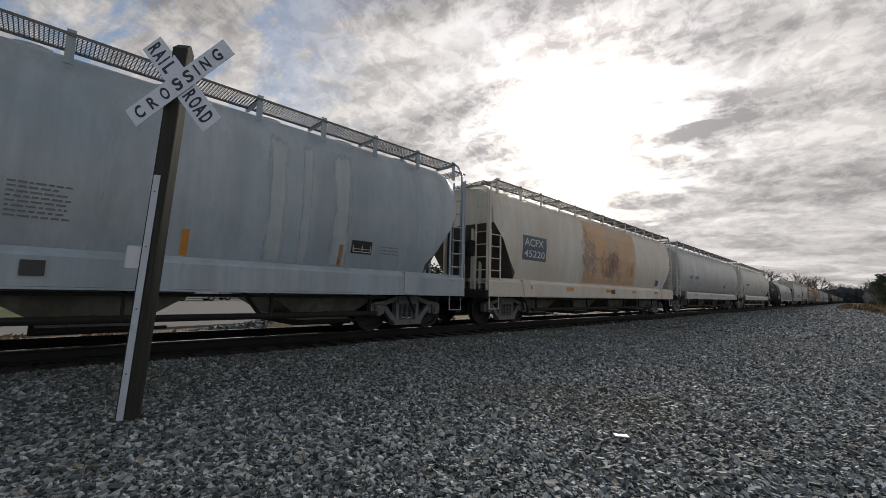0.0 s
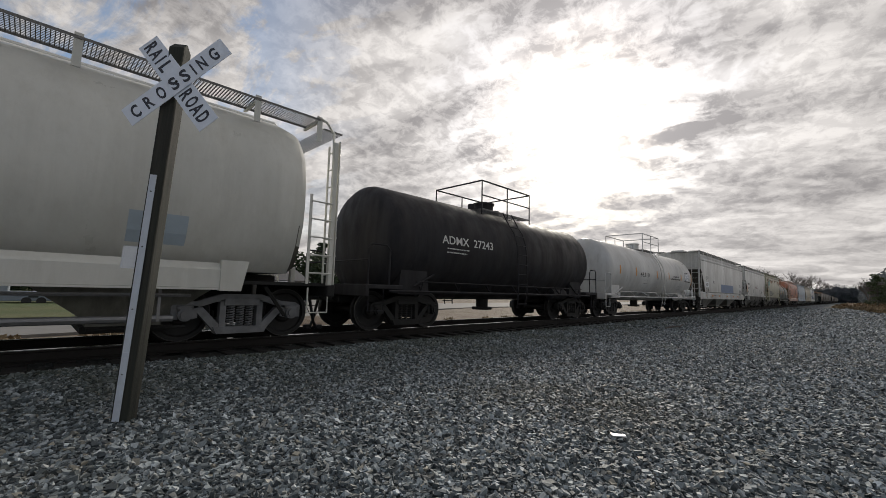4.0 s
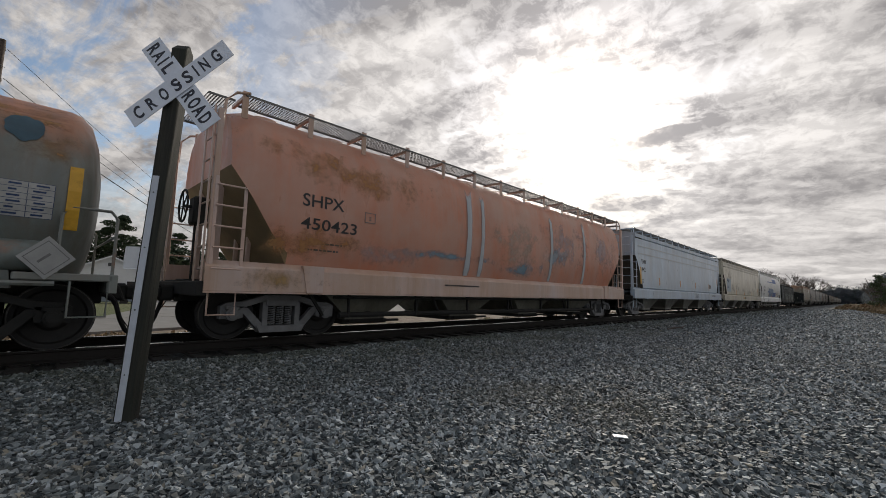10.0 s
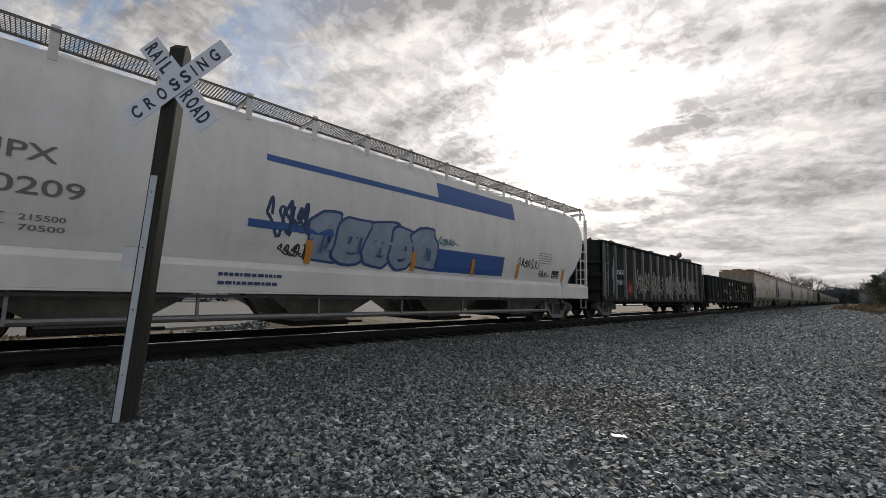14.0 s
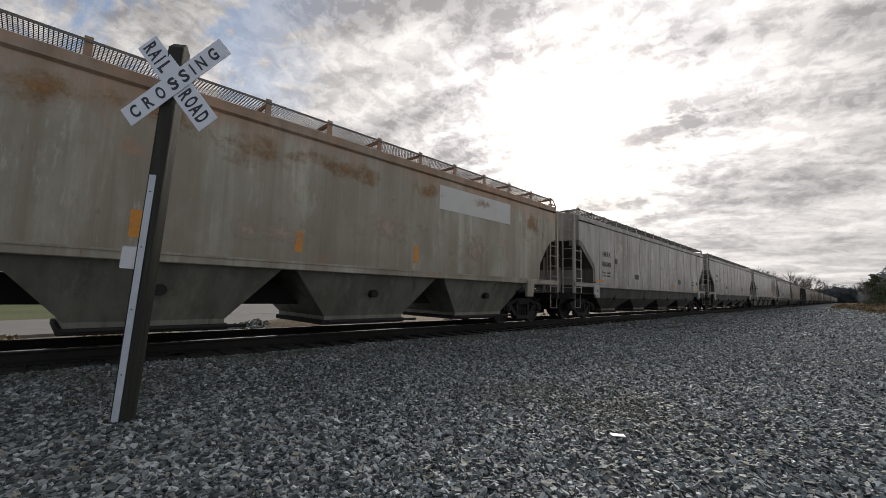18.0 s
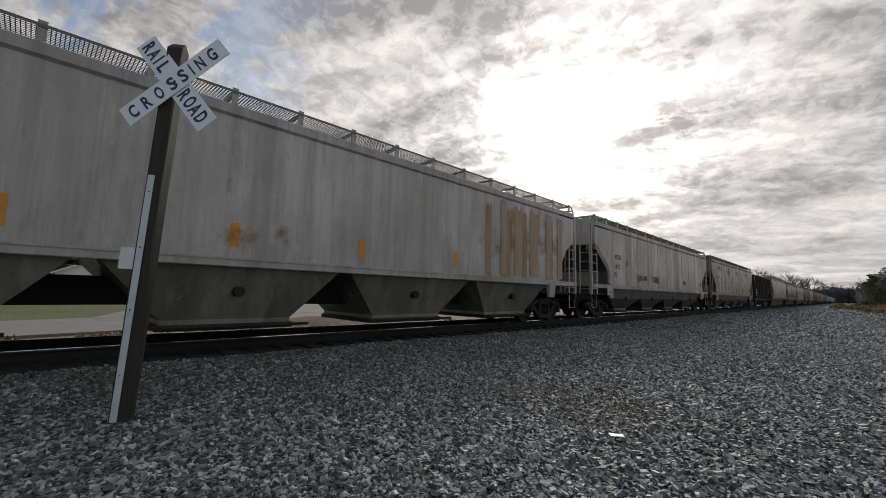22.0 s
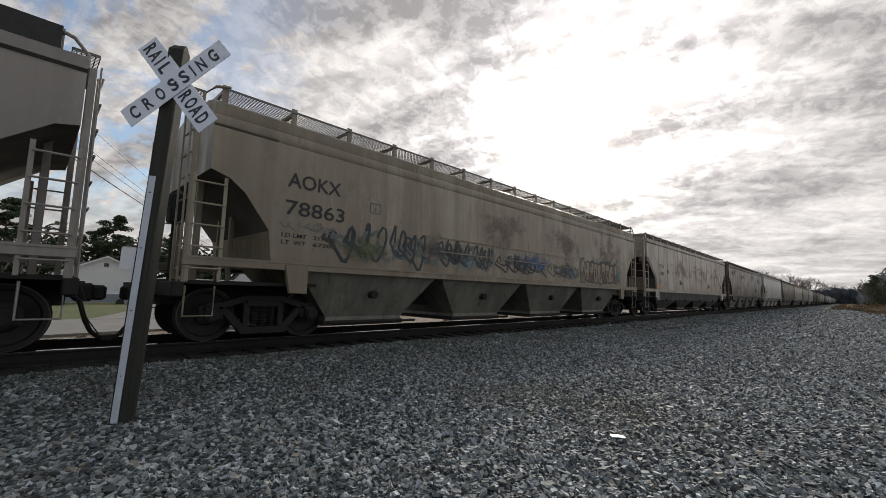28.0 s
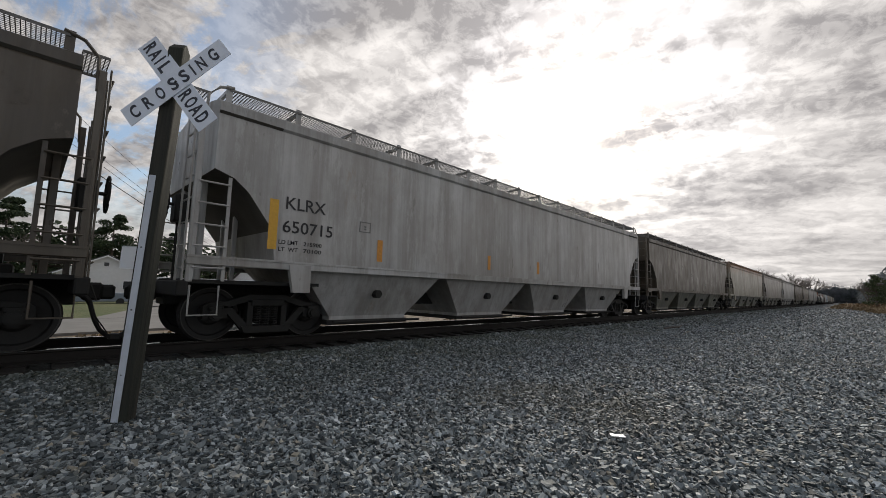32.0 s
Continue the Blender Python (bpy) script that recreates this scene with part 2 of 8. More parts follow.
# ---- mesh helpers ----
class Shape:
    """Collects vertices and faces of one mesh."""

    def __init__(self):
        self.v, self.f = [], []

    def add(self, verts, faces):
        k = len(self.v)
        self.v += [tuple(p) for p in verts]
        self.f += [tuple(i + k for i in q) for q in faces]
        return self

    def box(self, a, b, c=0.0):
        """A box from corner a to corner b, its edges cut by c."""
        (x0, y0, z0), (x1, y1, z1) = a, b
        if not c:
            return self.add([(x, y, z) for x in (x0, x1) for y in (y0, y1) for z in (z0, z1)],
                            [(0, 1, 3, 2), (4, 6, 7, 5), (0, 4, 5, 1), (2, 3, 7, 6), (0, 2, 6, 4), (1, 5, 7, 3)])
        m = [(x0 + x1) / 2, (y0 + y1) / 2, (z0 + z1) / 2]
        h = [(x1 - x0) / 2, (y1 - y0) / 2, (z1 - z0) / 2]
        pts, idx = [], {}
        for sx in (-1, 1):
            for sy in (-1, 1):
                for sz in (-1, 1):
                    for ax in range(3):
                        s = (sx, sy, sz)
                        idx[(s, ax)] = len(pts)
                        pts.append([m[i] + s[i] * (h[i] - (0 if i == ax else c)) for i in range(3)])
        faces = []
        for ax in range(3):
            u, w = (ax + 1) % 3, (ax + 2) % 3
            for s0 in (-1, 1):
                ring = []
                for su, sw in ((-1, -1), (1, -1), (1, 1), (-1, 1)):
                    s = [0, 0, 0]
                    s[ax], s[u], s[w] = s0, su, sw
                    ring.append(idx[(tuple(s), ax)])
                faces.append(ring if s0 > 0 else ring[::-1])
        for ax in range(3):
            u, w = (ax + 1) % 3, (ax + 2) % 3
            for su in (-1, 1):
                for sw in (-1, 1):
                    lo, hi = [0, 0, 0], [0, 0, 0]
                    lo[ax], hi[ax] = -1, 1
                    lo[u] = hi[u] = su
                    lo[w] = hi[w] = sw
                    ring = [idx[(tuple(lo), u)], idx[(tuple(hi), u)], idx[(tuple(hi), w)], idx[(tuple(lo), w)]]
                    faces.append(ring if su * sw > 0 else ring[::-1])
        for sx in (-1, 1):
            for sy in (-1, 1):
                for sz in (-1, 1):
                    r = [idx[((sx, sy, sz), i)] for i in range(3)]
                    faces.append(r if sx * sy * sz > 0 else r[::-1])
        return self.add(pts, faces)

    def tube(self, pts, r, n=6):
        """A pipe along the points."""
        rings = []
        for i, p in enumerate(pts):
            p = Vector(p)
            d = (Vector(pts[min(i + 1, len(pts) - 1)]) - Vector(pts[max(i - 1, 0)])).normalized()
            u = d.cross(Vector((0, 0, 1)) if abs(d.z) < 0.9 else Vector((1, 0, 0))).normalized()
            w = d.cross(u)
            rr = r[i] if isinstance(r, (list, tuple)) else r
            rings.append([p + (u * math.cos(2 * math.pi * k / n) + w * math.sin(2 * math.pi * k / n)) * rr for k in range(n)])
        return self.loft(rings)

    def loft(self, rings, closed=True, caps=True):
        n = len(rings[0])
        faces = []
        for i in range(len(rings) - 1):
            for k in range(n if closed else n - 1):
                a, b = i * n + k, i * n + (k + 1) % n
                faces.append((a, a + n, b + n, b))
        if caps and closed:
            faces += [tuple(range(n)), tuple(range(len(rings) * n - 1, (len(rings) - 1) * n - 1, -1))]
        return self.add([p for r in rings for p in r], faces)

    def prism(self, outline, y0, y1):
        """An outline of (x, z) drawn out from y0 to y1."""
        n = len(outline)
        v = [(x, y0, z) for x, z in outline] + [(x, y1, z) for x, z in outline]
        return self.add(v, [tuple(range(n)), tuple(range(2 * n - 1, n - 1, -1))] + [(i, i + n, (i + 1) % n + n, (i + 1) % n) for i in range(n)])

    def disc(self, c, r, t, n=20, axis=1):
        """A cylinder of radius r and thickness t about c."""
        rings = []
        for s in (-t / 2, t / 2):
            ring = []
            for k in range(n):
                a = 2 * math.pi * k / n
                p = [r * math.cos(a), r * math.sin(a)]
                p.insert(axis, s)
                ring.append(tuple(c[i] + p[i] for i in range(3)))
            rings.append(ring)
        return self.loft(rings)


def mesh_of(name, sh, mat, smooth=False):
    me = bpy.data.meshes.new(name)
    me.from_pydata(sh.v, [], sh.f)
    bm = bmesh.new()
    bm.from_mesh(me)
    bmesh.ops.recalc_face_normals(bm, faces=bm.faces)
    bm.to_mesh(me)
    bm.free()
    if smooth:
        me.polygons.foreach_set("use_smooth", [True] * len(me.polygons))
        me.set_sharp_from_angle(angle=radians(38))
    for m in mat if isinstance(mat, (list, tuple)) else (mat,):
        me.materials.append(m)
    return me


def part(name, sh, mat, parent=None, label="", smooth=False, at=None):
    """One mesh object under a thing or a part."""
    ob = new(name, sh if isinstance(sh, bpy.types.Mesh) else mesh_of(name, sh, mat, smooth))
    if parent is not None:
        ob.parent = parent
    if at is not None:
        ob.matrix_basis = at
    if label:
        ob["label"] = label
    return ob


def thing(name, label, category, group="", kind="", at=None):
    ob = new(name)
    ob.empty_display_size = 0.3
    if at is not None:
        ob.matrix_basis = at
    return tagged(ob, label, category, group, kind)


SHARED = {}


def shared(key, build):
    if key not in SHARED:
        SHARED[key] = build()
    return SHARED[key]


# ---- ground, track ----
TRACK_Y = 8.78


def ramp(v, a, b):
    t = max(0.0, min(1.0, (v - a) / (b - a)))
    return t * t * (3 - 2 * t)


def ground_z(x, y):
    z = -0.37 + 0.02 * noise.noise((x * 0.35, y * 0.35, 0)) + 0.05 * noise.noise((x * 0.06, y * 0.06, 3))
    z += 0.15 * ramp(y, 5.0, 7.0)
    z -= 0.04 * ramp(y + 0.25 * noise.noise((x * 0.9, 0, 7)), 7.1, 7.5)
    z -= 0.7 * ramp(y, 10.4, 12.2)
    z += 0.78 * (1 + 0.25 * noise.noise((x * 0.8, y * 0.8, 5))) * math.exp(-abs((x - 9.0) / 4.6) ** 2.4 - ((y - 15.6) / 1.5) ** 2)
    z += 0.25 * ramp(x, 45, 75) * (1 - ramp(y, 1.5, 5.0))
    return z


def cuts(*spans):
    out = []
    for a, b, n in spans:
        out += [a + (b - a) * i / n for i in range(n)]
    return out + [spans[-1][1]]


gx = cuts((-1500, -100, 14), (-100, -12, 22), (-12, 36, 160), (36, 120, 60), (120, 3500, 30))
gy = cuts((-1200, -60, 10), (-60, -4, 14), (-4, 13, 85), (13, 20, 28), (20, 60, 16), (60, 1800, 16))
sh = Shape()
sh.add([(x, y, ground_z(x, y)) for x in gx for y in gy],
       [(i * len(gy) + j, (i + 1) * len(gy) + j, (i + 1) * len(gy) + j + 1, i * len(gy) + j + 1)
        for i in range(len(gx) - 1) for j in range(len(gy) - 1)])


def ground_matter():
    m, n, l, b = mat_new("gravel_and_grass", 0.9)
    nt = m.node_tree
    vec = coords(nt, (1, 1, 1), "Object", False)
    vor = n.new("ShaderNodeTexVoronoi")
    vor.inputs["Scale"].default_value = 24.0
    l.new(vec, vor.inputs["Vector"])
    hue = n.new("ShaderNodeSeparateColor")
    l.new(vor.outputs["Color"], hue.inputs[0])
    stone = mixed(nt, hue.outputs[0], (0.06, 0.074, 0.082), (0.3, 0.34, 0.36))
    stone = mixed(nt, noise_node(nt, vec, 0.5, 4, 0.6, 0.45, 0.7), stone, (0.17, 0.165, 0.14), 0.45)
    edge = n.new("ShaderNodeMapRange")
    edge.inputs[1].default_value, edge.inputs[2].default_value = 0.25, 0.75
    l.new(vor.outputs["Distance"], edge.inputs[0])
    stone = mixed(nt, edge.outputs[0], stone, (0.02, 0.02, 0.022), 0.75)
    grass = mixed(nt, noise_node(nt, vec, 0.12, 4), (0.07, 0.1, 0.025), (0.13, 0.13, 0.05))
    grass = mixed(nt, noise_node(nt, vec, 9, 4), grass, (0.045, 0.06, 0.02), 0.4)
    dirt = mixed(nt, noise_node(nt, vec, 2.5, 5), (0.13, 0.1, 0.07), (0.21, 0.17, 0.125))
    dirt = mixed(nt, noise_node(nt, vec, 0.5, 5, 0.6, 0.5, 0.65), dirt, (0.09, 0.055, 0.03), 0.6)
    sep = n.new("ShaderNodeSeparateXYZ")
    l.new(vec, sep.inputs[0])

    def band(axis, a, c):
        wob = n.new("ShaderNodeMath")
        wob.operation = "MULTIPLY_ADD"
        wob.inputs[1].default_value = (c - a) * 1.0
        l.new(noise_node(nt, vec, 0.8, 4, 0.6, 0, 1), wob.inputs[0])
        l.new(sep.outputs[axis], wob.inputs[2])
        r = n.new("ShaderNodeMapRange")
        r.inputs[1].default_value, r.inputs[2].default_value = a + (c - a) / 2, c + (c - a) / 2
        l.new(wob.outputs[0], r.inputs[0])
        return r.outputs[0]

    # oily ballast between the rails and on the shoulders, train's shade painted in
    oil_shade = n.new("ShaderNodeMath")
    oil_shade.operation = "SUBTRACT"
    l.new(band(1, 6.9, 7.2), oil_shade.inputs[0])
    l.new(band(1, 10.6, 11.4), oil_shade.inputs[1])
    stone = mixed(nt, oil_shade.outputs[0], stone, (0.016, 0.017, 0.013), 0.9)
    col = mixed(nt, band(1, 12.2, 13.2), stone, dirt)
    # the lawn ends where the bare field begins
    lawn = n.new("ShaderNodeMath")
    lawn.operation = "MULTIPLY"
    l.new(band(1, 26, 28), lawn.inputs[0])
    l.new(band(0, 12, 6), lawn.inputs[1])
    col = mixed(nt, lawn.outputs[0], col, grass)
    far = n.new("ShaderNodeMath")
    far.operation = "MULTIPLY"
    l.new(band(0, 55, 62), far.inputs[0])
    inv = n.new("ShaderNodeMath")
    inv.operation, inv.inputs[0].default_value = "SUBTRACT", 1.0
    l.new(band(1, 1.5, 3.5), inv.inputs[1])
    l.new(inv.outputs[0], far.inputs[1])
    col = mixed(nt, far.outputs[0], col, dirt)
    l.new(col, b.inputs["Base Color"])
    h = n.new("ShaderNodeMath")
    h.operation, h.inputs[0].default_value = "SUBTRACT", 1.0
    l.new(vor.outputs["Distance"], h.inputs[1])
    bumped(nt, b, h.outputs[0], 0.9, 0.03)
    return m


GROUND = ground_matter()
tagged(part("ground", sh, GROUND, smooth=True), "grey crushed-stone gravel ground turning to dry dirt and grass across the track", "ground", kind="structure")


def stone_matter():
    m, n, l, b = mat_new("crushed_granite", 0.68)
    nt = m.node_tree
    geo, ramp_n = n.new("ShaderNodeNewGeometry"), n.new("ShaderNodeValToRGB")
    e = ramp_n.color_ramp.elements
    e[0].color, e[1].color = (0.02, 0.027, 0.03, 1), (0.68, 0.75, 0.79, 1)
    for p, c in ((0.38, (0.066, 0.084, 0.09, 1)), (0.68, (0.25, 0.29, 0.305, 1)), (0.88, (0.45, 0.5, 0.52, 1)), (0.94, (0.26, 0.235, 0.175, 1))):
        e.new(p).color = c
    l.new(geo.outputs["Random Per Island"], ramp_n.inputs[0])
    vec = coords(nt, (1, 1, 1), "Object", False)
    col = mixed(nt, noise_node(nt, vec, 30, 4), ramp_n.outputs[0], (0.1, 0.112, 0.12), 0.35)
    col = mixed(nt, noise_node(nt, vec, 0.45, 4, 0.6, 0.55, 0.72), col, (0.16, 0.155, 0.125), 0.35)
    # a patch of dust and sand between the stones
    ds, dl, dm, dk = n.new("ShaderNodeVectorMath"), n.new("ShaderNodeVectorMath"), n.new("ShaderNodeMapRange"), n.new("ShaderNodeMath")
    ds.operation, ds.inputs[1].default_value = "SUBTRACT", (4.9, 2.15, -0.37)
    l.new(vec, ds.inputs[0])
    dl.operation = "LENGTH"
    l.new(ds.outputs[0], dl.inputs[0])
    dm.inputs[1].default_value, dm.inputs[2].default_value = 1.5, 0.4
    l.new(dl.outputs["Value"], dm.inputs[0])
    dk.operation = "MULTIPLY"
    l.new(dm.outputs[0], dk.inputs[0])
    l.new(noise_node(nt, vec, 1.6, 5, 0.6, 0.3, 0.6), dk.inputs[1])
    col = mixed(nt, dk.outputs[0], col, (0.105, 0.103, 0.08), 0.7)
    # oily grime along the track, with the train's shade put into the colour
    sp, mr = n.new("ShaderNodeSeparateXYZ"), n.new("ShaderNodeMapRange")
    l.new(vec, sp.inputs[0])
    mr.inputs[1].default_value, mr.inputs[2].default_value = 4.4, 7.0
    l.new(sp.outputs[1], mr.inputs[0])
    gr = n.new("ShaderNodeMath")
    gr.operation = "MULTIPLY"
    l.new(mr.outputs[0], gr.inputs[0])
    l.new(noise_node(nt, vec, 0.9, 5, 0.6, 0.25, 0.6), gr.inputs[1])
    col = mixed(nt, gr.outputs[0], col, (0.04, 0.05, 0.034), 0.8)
    l.new(col, b.inputs["Base Color"])
    bumped(nt, b, noise_node(nt, vec, 60, 4, 0.6, 0, 1), 0.4, 0.006)
    return m


def gravel(name, spots, sizes, seed, cut=True):
    """Broken stones lying at the spots, joined in one mesh."""
    rng = np.random.default_rng(seed)
    if cut:
        form = np.array([(x, y, z) for x in (-1, 1) for y in (-1, 1) for z in (-1, 1)]) * 0.72
        tri = np.array([(0, 1, 3), (0, 3, 2), (4, 6, 7), (4, 7, 5), (0, 4, 5), (0, 5, 1), (2, 3, 7), (2, 7, 6), (0, 2, 6), (0, 6, 4), (1, 5, 7), (1, 7, 3)])
    else:
        form = np.array([(1, 0, 0), (-1, 0, 0), (0, 1, 0), (0, -1, 0), (0, 0, 1), (0, 0, -1)])
        tri = np.array([(0, 2, 4), (2, 1, 4), (1, 3, 4), (3, 0, 4), (2, 0, 5), (1, 2, 5), (3, 1, 5), (0, 3, 5)])
    n, k = len(spots), len(form)
    v = np.repeat(form[None], n, 0) + rng.uniform(-0.42, 0.42, (n, k, 3))
    v = v * rng.uniform((0.8, 0.65, 0.5), (1.7, 1.15, 0.95), (n, 3))[:, None, :]
    a, b = rng.uniform(0, 6.283, n), rng.normal(0, 0.55, n)
    ca, sa, cb, sb = np.cos(a)[:, None], np.sin(a)[:, None], np.cos(b)[:, None], np.sin(b)[:, None]
    x, y, z = v[..., 0], v[..., 1], v[..., 2]
    x, z = x * cb - z * sb, x * sb + z * cb
    x, y = x * ca - y * sa, x * sa + y * ca
    v = np.stack([x, y, z], -1) * sizes[:, None, None] + spots[:, None, :]
    f = (tri[None] + k * np.arange(n)[:, None, None]).reshape(-1, 3)
    me = bpy.data.meshes.new(name)
    me.vertices.add(k * n)
    me.vertices.foreach_set("co", v.reshape(-1))
    me.loops.add(len(f) * 3)
    me.polygons.add(len(f))
    me.polygons.foreach_set("loop_start", np.arange(0, len(f) * 3, 3))
    me.loops.foreach_set("vertex_index", f.reshape(-1))
    me.polygons.foreach_set("use_smooth", np.zeros(len(f), bool))
    me.update(calc_edges=True)
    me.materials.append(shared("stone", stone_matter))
    return new(name, me)


def strew(n, r0, r1, seed, size, low=-14.0, high=106.0, y1=7.2):
    """Spots spread evenly over a ring of ground beside the track, round the place where one stands."""
    rng = np.random.default_rng(seed)
    r = np.sqrt(rng.uniform(r0 * r0, r1 * r1, 6 * n))
    a = np.radians(rng.uniform(low, high, 6 * n))
    xs, ys = r * np.cos(a), r * np.sin(a)
    ok = np.flatnonzero(ys < y1 + 0.16 * np.sin(xs * 2.1) * np.sin(xs * 0.83 + 1) + rng.normal(0, 0.07, len(ys)))[:n]
    xs, ys = xs[ok], ys[ok]
    zs = np.array([ground_z(x, y) for x, y in zip(xs, ys)]) + rng.uniform(-0.008, 0.014, len(xs))
    return np.stack([xs, ys, zs], -1), rng.uniform(size[0], size[1], len(xs)) * rng.uniform(0.75, 1.25, len(xs))


def verge(n, seed):
    rng = np.random.default_rng(seed)
    xs, ys = rng.uniform(-6, 34, n), rng.uniform(9.7, 12.6, n)
    zs = np.array([ground_z(x, y) for x, y in zip(xs, ys)])
    return np.stack([xs, ys, zs], -1), rng.uniform(0.03, 0.07, n)


near_rocks = strew(80000, 2.3, 8.2, 1, (0.012, 0.026))
tagged(gravel("gravel", *near_rocks, 7), "loose blue-grey crushed stone ballast covering the ground", "gravel", kind="stuff")
rocks = [strew(66000, 8.2, 18, 2, (0.021, 0.036), -10, 75), strew(42000, 18, 45, 3, (0.035, 0.06), -9, 26), strew(14000, 45, 90, 5, (0.06, 0.1), -9, 10), verge(5000, 4)]
tagged(gravel("outer_gravel", np.concatenate([r[0] for r in rocks]), np.concatenate([r[1] for r in rocks]), 8, False),
       "loose grey crushed stone spreading along the track", "gravel", kind="stuff")

# rails: head, web and foot
def rail(y):
    ob = thing("rail", "long steel rail with a polished running head and rusty web", "rail", "rails of the track", "structure")
    half = [(0.075, -0.18), (0.075, -0.168), (0.014, -0.145), (0.012, -0.05), (0.036, -0.036), (0.036, -0.008)]
    out = [(p, z) for p, z in half] + [(-p, z) for p, z in reversed(half)]
    part("web_and_foot", Shape().loft([[(x, y + p, z) for p, z in out] for x in (-600, 0, 560)]), RAIL_SIDE, ob)
    part("running_head", Shape().box((-600, y - 0.037, -0.014), (560, y + 0.037, 0.0), 0.005), RAIL_TOP, ob, "polished running surface")


rail(TRACK_Y - 0.7525)
rail(TRACK_Y + 0.7525)


def track_ties():
    ob = thing("track_bed", "dark creosoted wooden cross ties half sunk in ballast", "railroad ties", "", "structure")
    rng = random.Random(4)
    tie = mesh_of("tie", Shape().box((-0.115, -1.3, -0.18), (0.115, 1.3, 0), 0.008), TIE_WOOD)
    plate = mesh_of("tie_plate", Shape().box((-0.1, -0.17, 0), (0.1, 0.17, 0.015), 0.003), RAIL_SIDE)
    for i in range(150):
        x = -12 + i * 0.52 + rng.uniform(-0.03, 0.03)
        part("tie", tie, None, ob, at=pose(x, TRACK_Y + rng.uniform(-0.05, 0.05), -0.195, 0, 0, rng.uniform(-1.5, 1.5)))
        for s in (-1, 1):
            if i < 60:
                part("tie_plate", plate, None, ob, at=pose(x, TRACK_Y + s * 0.7525, -0.193))
    far = Shape()
    for i in range(700):
        x = 66.5 + i * 0.52
        far.box((x - 0.115, TRACK_Y - 1.3, -0.4), (x + 0.115, TRACK_Y + 1.3, -0.195))
    tagged(part("distant_ties", far, TIE_WOOD, ob), kind="stuff")


track_ties()


# ---- crossing sign ----
def wood_post():
    m, n, l, b = mat_new("weathered_post", 0.85)
    nt = m.node_tree
    v = coords(nt, (14, 14, 0.7), "Object", False)
    col = mixed(nt, noise_node(nt, v, 1.5, 6, 0.7), (0.045, 0.041, 0.032), (0.01, 0.0115, 0.0095))
    col = mixed(nt, noise_node(nt, coords(nt, (1.5, 1.5, 0.5), "Object", False), 1, 4), col, (0.022, 0.032, 0.022), 0.6)
    col = mixed(nt, noise_node(nt, coords(nt, (40, 40, 0.5), "Object", False), 1, 4, 0.6, 0.58, 0.66), col, (0.004, 0.004, 0.004), 0.9)
    l.new(col, b.inputs["Base Color"])
    bumped(nt, b, noise_node(nt, v, 3, 6, 0.7, 0, 1), 0.6, 0.008)
    return m


def lettering(parent, text, x, z, h, mat, y=0.0, rx=90, fit=0.0, name="lettering", ry=0, depth=0.0015, bold=0.0):
    """Words standing on a face that looks to -y; x, z is their lower left corner. fit: the wanted width."""
    cu = bpy.data.curves.new(name, "FONT")
    cu.body, cu.size, cu.extrude, cu.offset = text, h * 1.42, depth, bold + h * 0.012
    cu.resolution_u = 3
    tmp = bpy.data.objects.new(name, cu)
    me = bpy.data.meshes.new_from_object(tmp)
    bpy.data.objects.remove(tmp)
    bpy.data.curves.remove(cu)
    n = len(me.vertices)
    if n == 0:
        return None
    co = np.empty(n * 3)
    me.vertices.foreach_get("co", co)
    co = co.reshape(-1, 3)
    w = co[:, 0].max()
    co[:, 0] *= (fit / w if fit else 1.0)
    me.vertices.foreach_set("co", co.reshape(-1))
    me.materials.clear()
    me.materials.append(mat)
    ob = new(name, me)
    ob.parent = parent
    ob.matrix_basis = pose(x, y, z, rx, ry, 0)
    return ob


